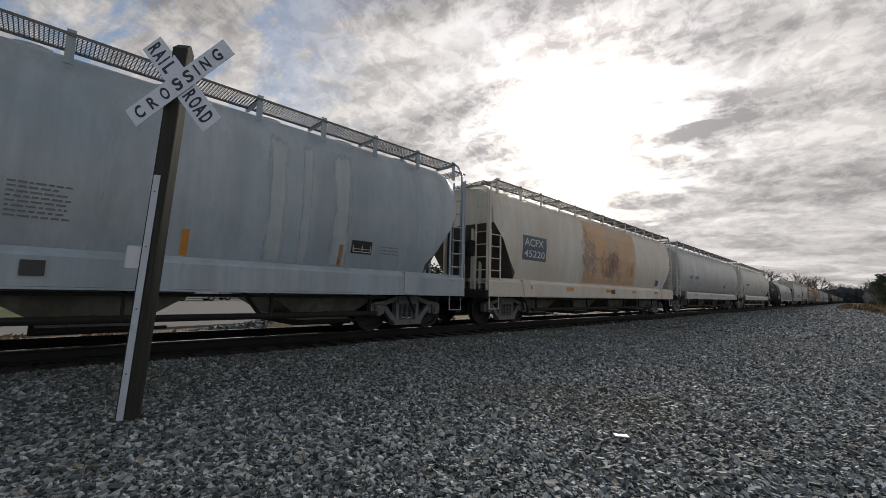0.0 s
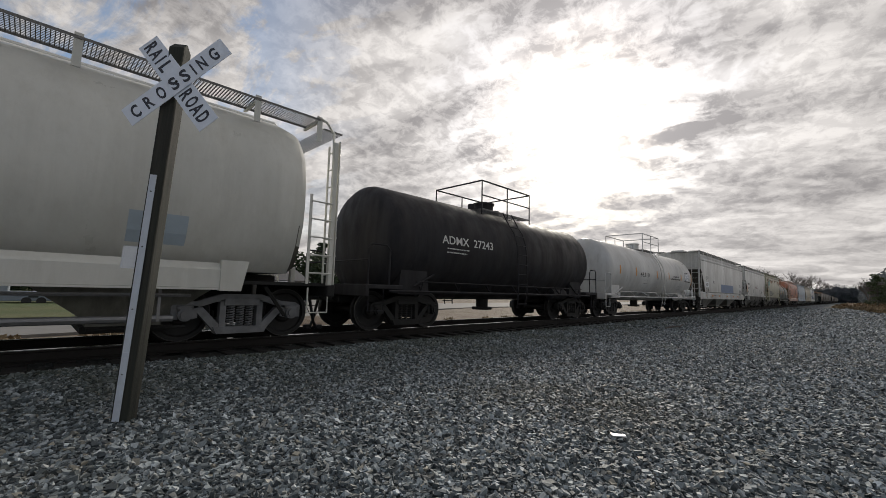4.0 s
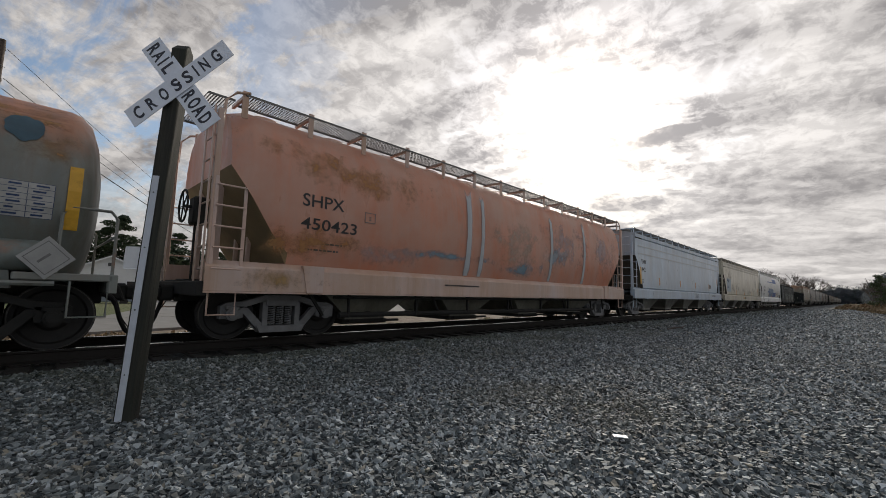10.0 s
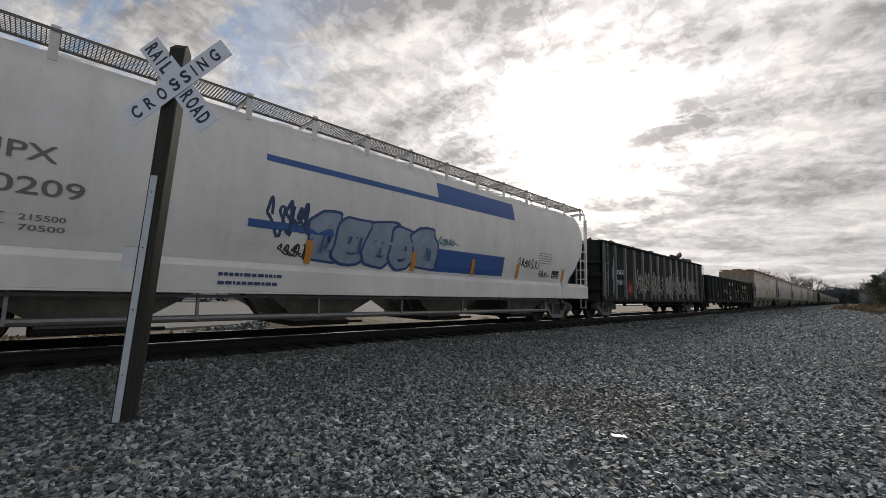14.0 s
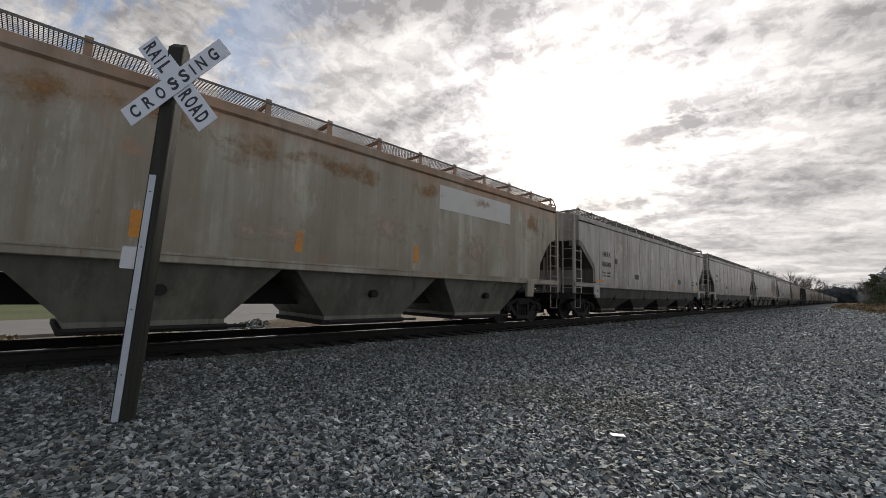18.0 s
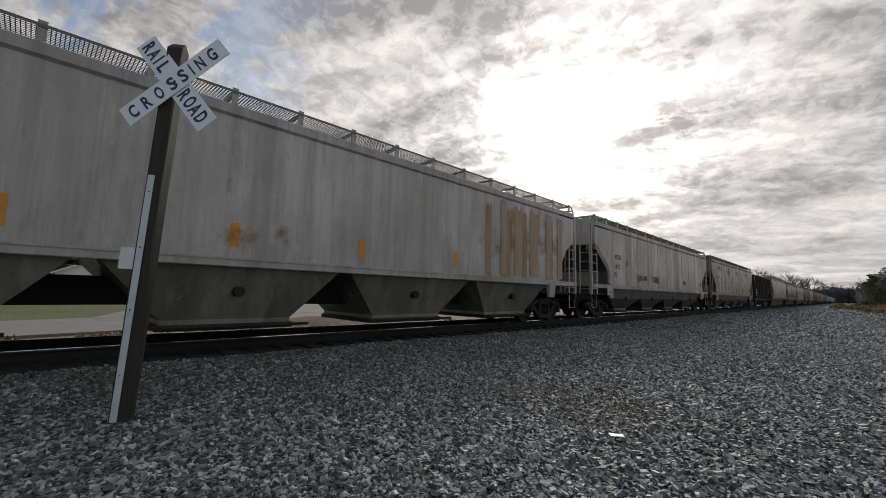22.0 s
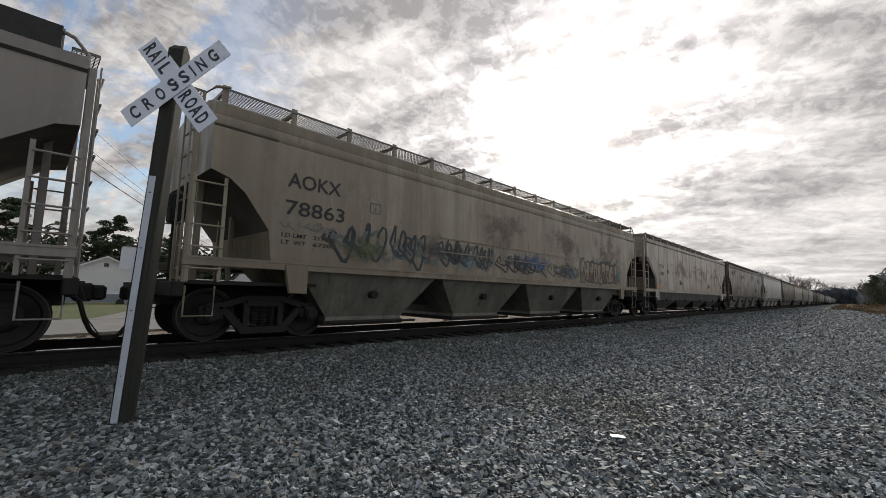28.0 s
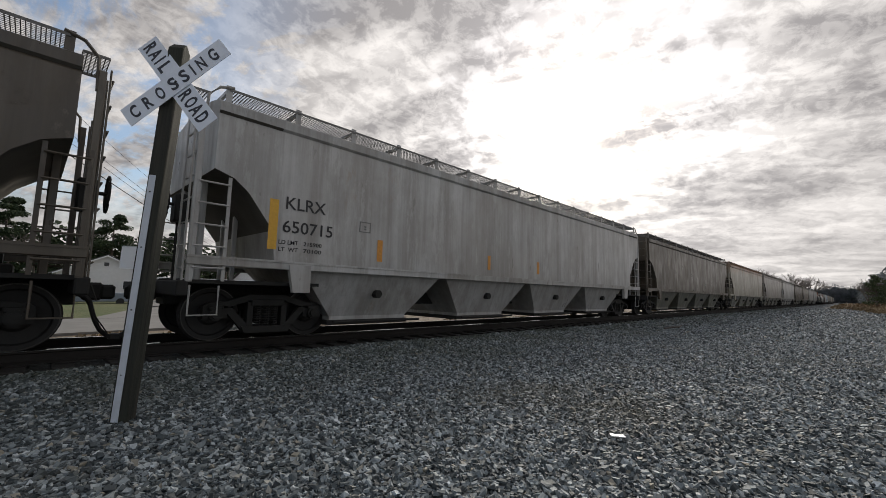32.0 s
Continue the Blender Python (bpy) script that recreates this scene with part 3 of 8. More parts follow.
def crossing_sign():
    ob = thing("crossing_sign", "white crossbuck sign with black letters on a leaning weathered timber post", "railroad sign",
               at=pose(0.728, 4.879, -0.4) @ Matrix.Rotation(radians(-49.4), 4, "Z"))
    k = pose(0, 0, 0, -1.55, 1.86, 0)
    w = 0.075
    turned = k @ pose(0, 0, 0, 0, 0, 9)
    post = Shape()
    rings = []
    for z, r in ((-0.3, w), (0.3, w), (1.2, w * 1.01), (2.4, w), (3.79, w * 0.99)):
        rings.append([(sx * r + 0.003 * noise.noise((z, sx, 1)), sy * r, z) for sx, sy in
                      ((-1, -0.8), (-0.94, -0.94), (-0.8, -1), (0.8, -1), (0.94, -0.94), (1, -0.8), (1, 0.8), (0.94, 0.94), (0.8, 1), (-0.8, 1), (-0.94, 0.94), (-1, 0.8))])
    post.loft(rings, caps=False)
    rings = [[(x, y, 3.79) for x, y, z in rings[-1]], [(x * 0.85, y * 0.12, 3.86) for x, y, z in rings[-1]]]
    post.loft(rings)
    part("post", post, wood_post(), ob, at=turned)
    strip = part("reflective_strip", Shape().box((-0.055, -w - 0.006, 0.66), (0.008, -w - 0.001, 2.42), 0.001).box((-0.053, -w - 0.009, 0.08), (0.01, -w - 0.004, 0.7), 0.001), STRIP_FACE, ob, "white reflective strip", at=turned)
    for z in (0.5, 1.1, 1.7, 2.25):
        part("nail", Shape().disc((-0.023, -w - 0.008, z), 0.007, 0.006, 8), STEEL_DARK, strip, "nail head")
    back = part("back_plate", Shape().box((-0.35, w + 0.002, 1.49), (0.02, w + 0.008, 1.72), 0.012), WHITE_SHEET, ob, "small white metal plate fixed behind the post", at=k)
    part("bolt", Shape().disc((-0.02, w + 0.012, 1.6), 0.01, 0.02, 8), STEEL_DARK, back)
    sign = pose(0.212, -0.002, 3.385, -4.5, 4.4, 0)
    for name, ang, y, words in (("crossing_blade", 45, -0.012, (("C", -0.5), ("R", -0.345), ("O", -0.19), ("S", -0.035), ("S", 0.1), ("I", 0.235), ("N", 0.31), ("G", 0.46))),
                                ("railroad_blade", -45, 0.0, (("R", -0.53), ("A", -0.42), ("I", -0.305), ("L", -0.235), ("R", 0.18), ("O", 0.287), ("A", 0.394), ("D", 0.5)))):
        blade = part(name, Shape().box((-0.61, -0.003, -0.1145), (0.61, 0.003, 0.1145), 0.001), SIGN_FACE, ob, "white sign blade with black capitals",
                     at=sign @ pose(0, y, 0, 0, -ang, 0))
        for ch, x in words:
            lettering(blade, ch, x - 0.045, -0.07, 0.142, SIGN_INK, -0.0045, fit=0.088 if ch != "I" else 0.024, name="letter", bold=0.003)
        part("bolt", Shape().disc((0, -0.006, 0.0), 0.012, 0.01, 8), STEEL_DARK, blade)


SIGN_INK = plain("navy_black_sign_ink", (0.016, 0.02, 0.036), 0.2, 20, 0.45)
crossing_sign()


# ---- running gear ----
WHEEL_R = 0.457


def truck_kit():
    """The meshes of one two-axle truck."""
    kit = {}
    wheel = Shape()
    for s in (-1, 1):
        y = s * 0.7525
        prof = [(-0.045, 0.10), (-0.045, 0.16), (-0.012, 0.2), (-0.022, 0.36), (-0.06, 0.385), (-0.06, 0.457), (0.055, 0.452)]
        prof += [(0.07, 0.483), (0.085, 0.48), (0.088, 0.385), (0.03, 0.36), (0.035, 0.2), (0.075, 0.16), (0.075, 0.1)]
        n = 32
        wheel.loft([[(r * math.cos(2 * math.pi * k / n), y - s * p, r * math.sin(2 * math.pi * k / n)) for k in range(n)] for p, r in prof])
    wheel.disc((0, 0, 0), 0.085, 1.5, 12)
    wheel.disc((0, 0, 0), 0.075, 2.2, 12)
    for s in (-1, 1):
        for k in range(3):
            a = 2.094 * k
            wheel.disc((0.055 * math.cos(a), s * 1.105, 0.055 * math.sin(a)), 0.014, 0.03, 6)
    body = len(wheel.f)
    for s in (-1, 1):
        n = 40
        wheel.loft([[(r * math.cos(2 * math.pi * k / n), s * (0.7525 + d), r * math.sin(2 * math.pi * k / n)) for k in range(n)] for d, r in ((0.05, 0.4595), (0.063, 0.456), (0.064, 0.443), (0.06, 0.442))], caps=False)
    kit["wheelset"] = mesh_of("wheelset", wheel, (WHEEL_STEEL, TREAD), True)
    kit["wheelset"].polygons.foreach_set("material_index", [0 if i < body else 1 for i in range(len(wheel.f))])
    for key, mat in (("dark", STEEL_DARK), ("grey", STEEL_GREY)):
        f = Shape()
        y0, y1 = -0.075, 0.075
        f.prism([(-1.02, 0.56), (-0.98, 0.66), (-0.72, 0.68), (-0.34, 0.8), (0.34, 0.8), (0.72, 0.68), (0.98, 0.66), (1.02, 0.56),
                 (0.74, 0.56), (0.4, 0.67), (-0.4, 0.67), (-0.74, 0.56)], y0, y1)
        for s in (-1, 1):
            f.prism([(s * 0.78, 0.57), (s * 0.62, 0.57), (s * 0.28, 0.2), (s * 0.42, 0.16)], y0 + 0.01, y1 - 0.01)
            f.prism([(s * 0.36, 0.7), (s * 0.26, 0.7), (s * 0.26, 0.2), (s * 0.36, 0.2)], y0, y1)
            f.prism([(s * 1.08, 0.6), (s * 0.98, 0.66), (s * 0.98, 0.38), (s * 1.08, 0.38)], y0, y1)
            f.prism([(s * 0.8, 0.6), (s * 0.7, 0.6), (s * 0.7, 0.4), (s * 0.78, 0.38)], y0, y1)
        f.prism([(-0.46, 0.24), (0.46, 0.24), (0.4, 0.12), (-0.4, 0.12)], y0 - 0.03, y1 + 0.03)
        f.box((-0.3, -0.1, 0.6), (0.3, -0.06, 0.72), 0.01)
        kit["side_frame_" + key] = mesh_of("side_frame", f, mat)
        sp = Shape()
        sp.tube([(0.06 * math.cos(a * 1.05), 0.06 * math.sin(a * 1.05), 0.24 + a * 0.0072) for a in range(0, 50)], 0.014, 5)
        kit["spring_" + key] = mesh_of("spring", sp, mat, True)
        cap = Shape().disc((0, 0, 0), 0.11, 0.16, 14).disc((0, -0.09, 0), 0.075, 0.05, 12).box((-0.12, -0.07, 0.07), (0.12, 0.07, 0.15), 0.02)
        kit["bearing_" + key] = mesh_of("bearing", cap, mat, True)
    b = Shape().box((-0.24, -0.98, 0.3), (0.24, 0.98, 0.7), 0.03)
    b.disc((0, 0, 0.74), 0.2, 0.1, 14, 2)
    kit["bolster"] = mesh_of("bolster", b, STEEL_DARK)
    br = Shape()
    for s in (-1, 1):
        br.tube([(s * 0.36, -0.9, 0.36), (s * 0.36, 0.9, 0.36)], 0.03)
        for t in (-1, 1):
            br.box((s * 0.36 - 0.02 + s * 0.03, t * 0.75 - 0.05, 0.28), (s * 0.36 + 0.02 + s * 0.03, t * 0.75 + 0.05, 0.5), 0.008)
    kit["brake_beam"] = mesh_of("brake_beam", br, STEEL_DARK)
    return kit


WHEELSETS = ([], [])


def truck(car, x, key="dark"):
    kit = shared("truck", truck_kit)
    base = part("truck", kit["bolster"], None, car, at=pose(x, 0, 0))
    for s in (-1, 1):
        part("side_frame", kit["side_frame_" + key], None, base, at=pose(0, s * 1.0, 0))
        for x in (-0.16, 0.0, 0.16):
            part("spring", kit["spring_" + key], None, base, at=pose(x, s * 1.0, 0))
        for e in (-1, 1):
            part("bearing", kit["bearing_" + key], None, base, at=pose(e * 0.89, s * 1.06, 0.46, 0, 0, 0 if s < 0 else 180))
    part("brake_beam", kit["brake_beam"], None, base)
    for e, bag in ((-1, WHEELSETS[0]), (1, WHEELSETS[1])):
        bag.append(part("wheelset", kit["wheelset"], None, base, at=pose(e * 0.89, 0, 0.457)))
    return base


def end_gear(car, half, grey=GALV):
    """Couplers, hoses and cut levers at both ends."""
    def coupler():
        c = Shape().box((-0.6, -0.08, 0.72), (0.12, 0.08, 0.9), 0.02).box((0.08, -0.17, 0.66), (0.34, 0.17, 0.95), 0.04)
        c.box((0.3, -0.17, 0.68), (0.5, -0.02, 0.92), 0.04).box((0.28, 0.08, 0.7), (0.42, 0.2, 0.9), 0.03)
        return mesh_of("coupler", c, STEEL_DARK)

    def hose():
        pts = [(-0.02, -0.34, 0.78), (0.1, -0.34, 0.74), (0.17, -0.34, 0.66), (0.21, -0.33, 0.52), (0.26, -0.3, 0.36), (0.34, -0.22, 0.2), (0.44, -0.12, 0.1), (0.52, -0.06, 0.06), (0.6, 0.0, 0.05)]
        s = Shape().tube(pts, 0.034, 8).box((0.48, -0.11, 0.01), (0.64, 0.02, 0.11), 0.02)
        # hanger chain
        return mesh_of("air_hose", s.tube([(0.12, -0.1, 0.7), (0.3, -0.1, 0.38), (0.46, -0.08, 0.13)], 0.009, 4), RUBBER, True)

    def lever():
        return mesh_of("cut_lever", Shape().tube([(0.06, -0.15, 0.95), (0.1, -0.3, 0.9), (0.1, -1.2, 0.9), (0.16, -1.3, 0.7)], 0.014, 5), STEEL_DARK, True)

    for s in (-1, 1):
        m = pose(s * half, 0, 0, 0, 0, 0 if s > 0 else 180)
        part("coupler", shared("coupler", coupler), None, car, at=m)
        part("air_hose", shared("hose", hose), None, car, "black rubber air hose", at=m)
        part("cut_lever", shared("lever", lever), None, car, at=m)


def ladder_mesh(w, z0, z1, n, r=0.016, stile=0.028):
    """A ladder in the x-z plane, its stiles at x = 0 and x = w."""
    s = Shape()
    for x in (0, w):
        s.box((x - stile, -0.012, z0), (x + stile, 0.012, z1), 0.004)
    for i in range(n):
        z = z0 + (z1 - z0) * (i + 0.6) / n
        s.tube([(0, -0.03, z), (w, -0.03, z)], r, 5)
    return s


def grating(length, width):
    """An open walkway grid in the x-y plane, from x = 0."""
    s = Shape()
    n = max(3, round(width / 0.055))
    for i in range(n + 1):
        y = width * i / n
        s.box((0, y - 0.005, -0.003), (length, y + 0.005, 0.003))
    m = round(length / 0.048)
    for i in range(m + 1):
        x = length * i / m
        s.box((x - 0.006, 0, -0.003), (x + 0.006, width, 0.003))
    for y in (0, width):
        s.box((0, y - 0.006, -0.03), (length, y + 0.006, 0.012))
    return s


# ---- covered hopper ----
# darker than the body: grime, and mostly the slope's own shade, as colour
END_SHEET = plain("grimy_shaded_slope_sheet", (0.1, 0.092, 0.075), 0.5, 1.5, 0.8)
SIDES = {
    # half profiles (y, z) from the sill up to the ridge
    "flat": [(1.5, 1.36), (1.585, 1.42), (1.585, 3.76), (1.56, 3.8), (1.605, 3.84), (1.605, 4.0), (1.5, 4.05), (1.1, 4.15), (0.55, 4.22), (0.0, 4.25)],
    "stepped": [(1.5, 1.36), (1.585, 1.42), (1.585, 3.55), (1.555, 3.59), (1.57, 3.63), (1.57, 3.76), (1.54, 3.8), (1.55, 3.84), (1.55, 4.0), (1.45, 4.06), (1.1, 4.15), (0.55, 4.22), (0.0, 4.25)],
    "round": [(1.4, 1.3), (1.49, 1.6), (1.56, 2.0), (1.6, 2.5), (1.585, 3.0), (1.54, 3.4), (1.45, 3.75), (1.3, 3.98), (1.0, 4.15), (0.5, 4.25), (0.0, 4.28)],
    "tube": [(1.12, 1.2), (1.3, 1.42), (1.46, 1.72), (1.57, 2.1), (1.61, 2.5), (1.59, 2.95), (1.5, 3.4), (1.34, 3.75), (1.1, 4.02), (0.7, 4.22), (0.0, 4.3)],
}


def side_at(style, z):
    p = SIDES[style]
    for (y0, z0), (y1, z1) in zip(p, p[1:]):
        if z0 <= z <= z1 and z1 > z0:
            t = (z - z0) / (z1 - z0)
            return y0 + (y1 - y0) * t, math.degrees(math.atan2(y1 - y0, z1 - z0))
    return p[0][0], 0.0


def on_side(car, style, x0, x1, z0, z1, mat, name="painted_panel", label="", lift=0.006, slant=0.0):
    """A thin painted or stuck-on field that follows the near side."""
    zs = sorted({z0, z1, *[z for _, z in SIDES.get(style, []) if z0 < z < z1]})
    s = Shape()
    row = []
    for z in zs:
        y = side_at(style, z)[0] if style in SIDES else style
        dx = slant * (z - z0)
        row.append([(x0 + dx, -y - lift, z), (x1 + dx, -y - lift, z)])
    s.add([p for r in row for p in r] + [(p[0], p[1] + lift * 0.7, p[2]) for r in row for p in r],
          [(2 * i, 2 * i + 1, 2 * i + 3, 2 * i + 2) for i in range(len(zs) - 1)]
          + [(2 * i, 2 * i + 2, 2 * i + 2 + 2 * len(zs), 2 * i + 2 * len(zs)) for i in range(len(zs) - 1)])
    return part(name, s, mat, car, label)


def words(car, style, text, x, z, h, mat, fit=0.0, name="lettering"):
    y = side_at(style, z + h / 2)[0] if style in SIDES else style
    ob = lettering(car, text, x, z, h, mat, -y - 0.007, 90, fit, name)
    if ob and style in SIDES:
        # the paint follows the bulge of the side
        for v in ob.data.vertices:
            v.co.z += side_at(style, z + v.co.y)[0] - y
    return ob


def bars(car, style, x, z, w, rows, mat, h=0.035, gap=0.065, seed=1):
    """Small stencilled lines that cannot be read."""
    rng = random.Random(seed)
    s = Shape()
    for i in range(rows):
        zz = z - i * gap
        y = side_at(style, zz)[0] if style in SIDES else style
        px = x
        while px < x + w * rng.uniform(0.8, 1.0):
            q = min(rng.uniform(0.03, 0.11), x + w - px)
            if q < 0.02:
                break
            s.box((px, -y - 0.006, zz), (px + q, -y - 0.002, zz + h * 0.6))
            px += q + 0.022
    return tagged(part("stencil_block", s, mat, car), kind="stuff")


def scrawl(car, style, x, z, w, h, mat, n=5, seed=1, r=0.022, name="spray_paint"):
    """Loops of spray paint: shapes without letters."""
    r *= 0.7
    rng = random.Random(seed)
    s = Shape()
    for stroke in range(2):
        pts, k0, turn = [], rng.uniform(0, 9), rng.uniform(0.8, 1.2) * n
        u0, u1 = (0.0, 1.0) if stroke == 0 else sorted((rng.uniform(0, 0.5), rng.uniform(0.5, 1.0)))
        for k in range(16 * n):
            u = u0 + (u1 - u0) * k / (16 * n - 1)
            a = 6.283 * turn * u + stroke
            wide = 0.75 + 0.6 * noise.noise((u * 9, k0, 0))
            tall = 0.75 + 0.8 * noise.noise((u * 11, k0, 5))
            px = x + w * u + 0.6 * w / n * wide * math.cos(a)
            pz = z + h * (0.5 + 0.42 * tall * math.sin(a + 0.7 * math.sin(a)) + 0.12 * noise.noise((u * 6, k0, 9)))
            y = side_at(style, pz)[0] if style in SIDES else style
            pts.append((px, -y - 0.004 - 0.006 * stroke, pz))
        strip = []
        for k, (px, py, pz) in enumerate(pts):
            (ax, _, az), (bx, _, bz) = pts[max(0, k - 1)], pts[min(len(pts) - 1, k + 1)]
            d = Vector((bx - ax, 0, bz - az))
            q = Vector((-d.z, 0, d.x)).normalized() * r * (1 + 0.3 * noise.noise((k * 0.3, k0, 3))) if d.length > 1e-5 else Vector((0, 0, r))
            strip += [(px + q.x, py - k * 3e-5, pz + q.z), (px - q.x, py - k * 3e-5, pz - q.z)]
        s.add(strip, [(2 * k, 2 * k + 1, 2 * k + 3, 2 * k + 2) for k in range(len(pts) - 1)])
    return part(name, s, mat, car, "looping graffiti strokes")


LAYERS = {}


def stain(car, style, cx, cz, rx, rz, mat, seed=1, name="stain", label="", lift=0.006, rough_edge=0.35, n=26):
    """A field with an uneven rim that lies on the near side."""
    s = Shape()
    LAYERS[car.name] = LAYERS.get(car.name, 0) + 1
    lift += 0.0011 * (LAYERS[car.name] % 12)
    ring = []
    for k in range(n):
        a = 6.28319 * k / n
        r = 1 + rough_edge * noise.noise((2.2 * math.cos(a), 2.2 * math.sin(a), seed * 3.7)) * 1.6
        ring.append((cx + rx * r * math.cos(a), cz + rz * r * math.sin(a)))
    lo, hi = (SIDES[style][0][1] + 0.01, 3.95) if style in SIDES else (-9, 9)
    rings = []
    for q in (1.0, 0.66, 0.33):
        row = []
        for x, z in ring:
            x, z = cx + (x - cx) * q, min(hi, max(lo, cz + (z - cz) * q))
            row.append((x, -(side_at(style, z)[0] if style in SIDES else style) - lift, z))
        rings.append(row)
    s.loft(rings, True, False)
    k = len(s.v)
    s.v.append((cx, -(side_at(style, min(hi, max(lo, cz)))[0] if style in SIDES else style) - lift, min(hi, max(lo, cz))))
    s.f += [(2 * n + i, 2 * n + (i + 1) % n, k) for i in range(n)]
    return part(name, s, mat, car, label)


def puffs(car, style, x, z, w, h, fills, rim, n=6, seed=1, second=None):
    """Swollen sprayed shapes with a dark rim, like bubble writing without letters."""
    rng = random.Random(seed)

    def blob(cx, cz, rx, rz, lean, lift, mat, name, label, wob):
        s = Shape()
        rows = []
        for q in (1.0, 0.5):
            row = []
            for k in range(28):
                a = 6.28319 * k / 28
                c, d = math.cos(a), math.sin(a)
                u = math.copysign(abs(c) ** 0.55, c) * (1 + 0.16 * math.sin(2 * a + wob) + 0.1 * math.sin(5 * a + wob * 2))
                v = math.copysign(abs(d) ** 0.6, d) * (1 + 0.1 * math.sin(3 * a + wob))
                pz = cz + rz * v * q
                y = side_at(style, pz)[0] if style in SIDES else style
                row.append((cx + rx * u * q + lean * rz * v * q, -y - lift, pz))
            rows.append(row)
        s.loft(rows, True, False)
        s.f.append(tuple(range(28, 56)))
        return part(name, s, mat, car, label)

    for i in range(n):
        cx, cz = x + w * (i + 0.5) / n, z + h * (0.5 + rng.uniform(-0.05, 0.05))
        rx, rz = w / n * rng.uniform(0.58, 0.78), h * rng.uniform(0.42, 0.54)
        lean, wob, lift = rng.uniform(-0.25, 0.25), rng.uniform(0, 6), 0.006 + 0.003 * i
        edge = min(0.055, rx * 0.2)
        blob(cx, cz, rx, rz, lean, lift, rim, "spray_rim", "dark sprayed outline", wob)
        blob(cx, cz, rx - edge, rz - edge, lean, lift + 0.0012, fills[i % len(fills)], "spray_fill", "sprayed colour field", wob)
        if second:
            blob(cx + 0.03, cz + rz * 0.35, (rx - edge) * 0.75, rz * 0.42, lean, lift + 0.002, second[i % len(second)], "spray_fill", "paler sprayed field", wob + 1)
        s = Shape()
        y = -(side_at(style, cz)[0] if style in SIDES else style) - lift - 0.0026
        for k in range(rng.randint(2, 3)):
            ox, oz, ln = cx + rx * rng.uniform(-0.35, 0.35), cz + rz * rng.uniform(-0.7, 0.1), rz * rng.uniform(0.4, 0.8)
            r = rng.uniform(0.02, 0.038)
            s.add([(ox - r, y, oz), (ox + r, y, oz), (ox + r * 1.4 + lean * ln, y, oz + ln), (ox - r * 0.5 + lean * ln, y, oz + ln)], [(0, 1, 2, 3)])
        part("spray_stroke", s, rim, car, "sprayed stroke")


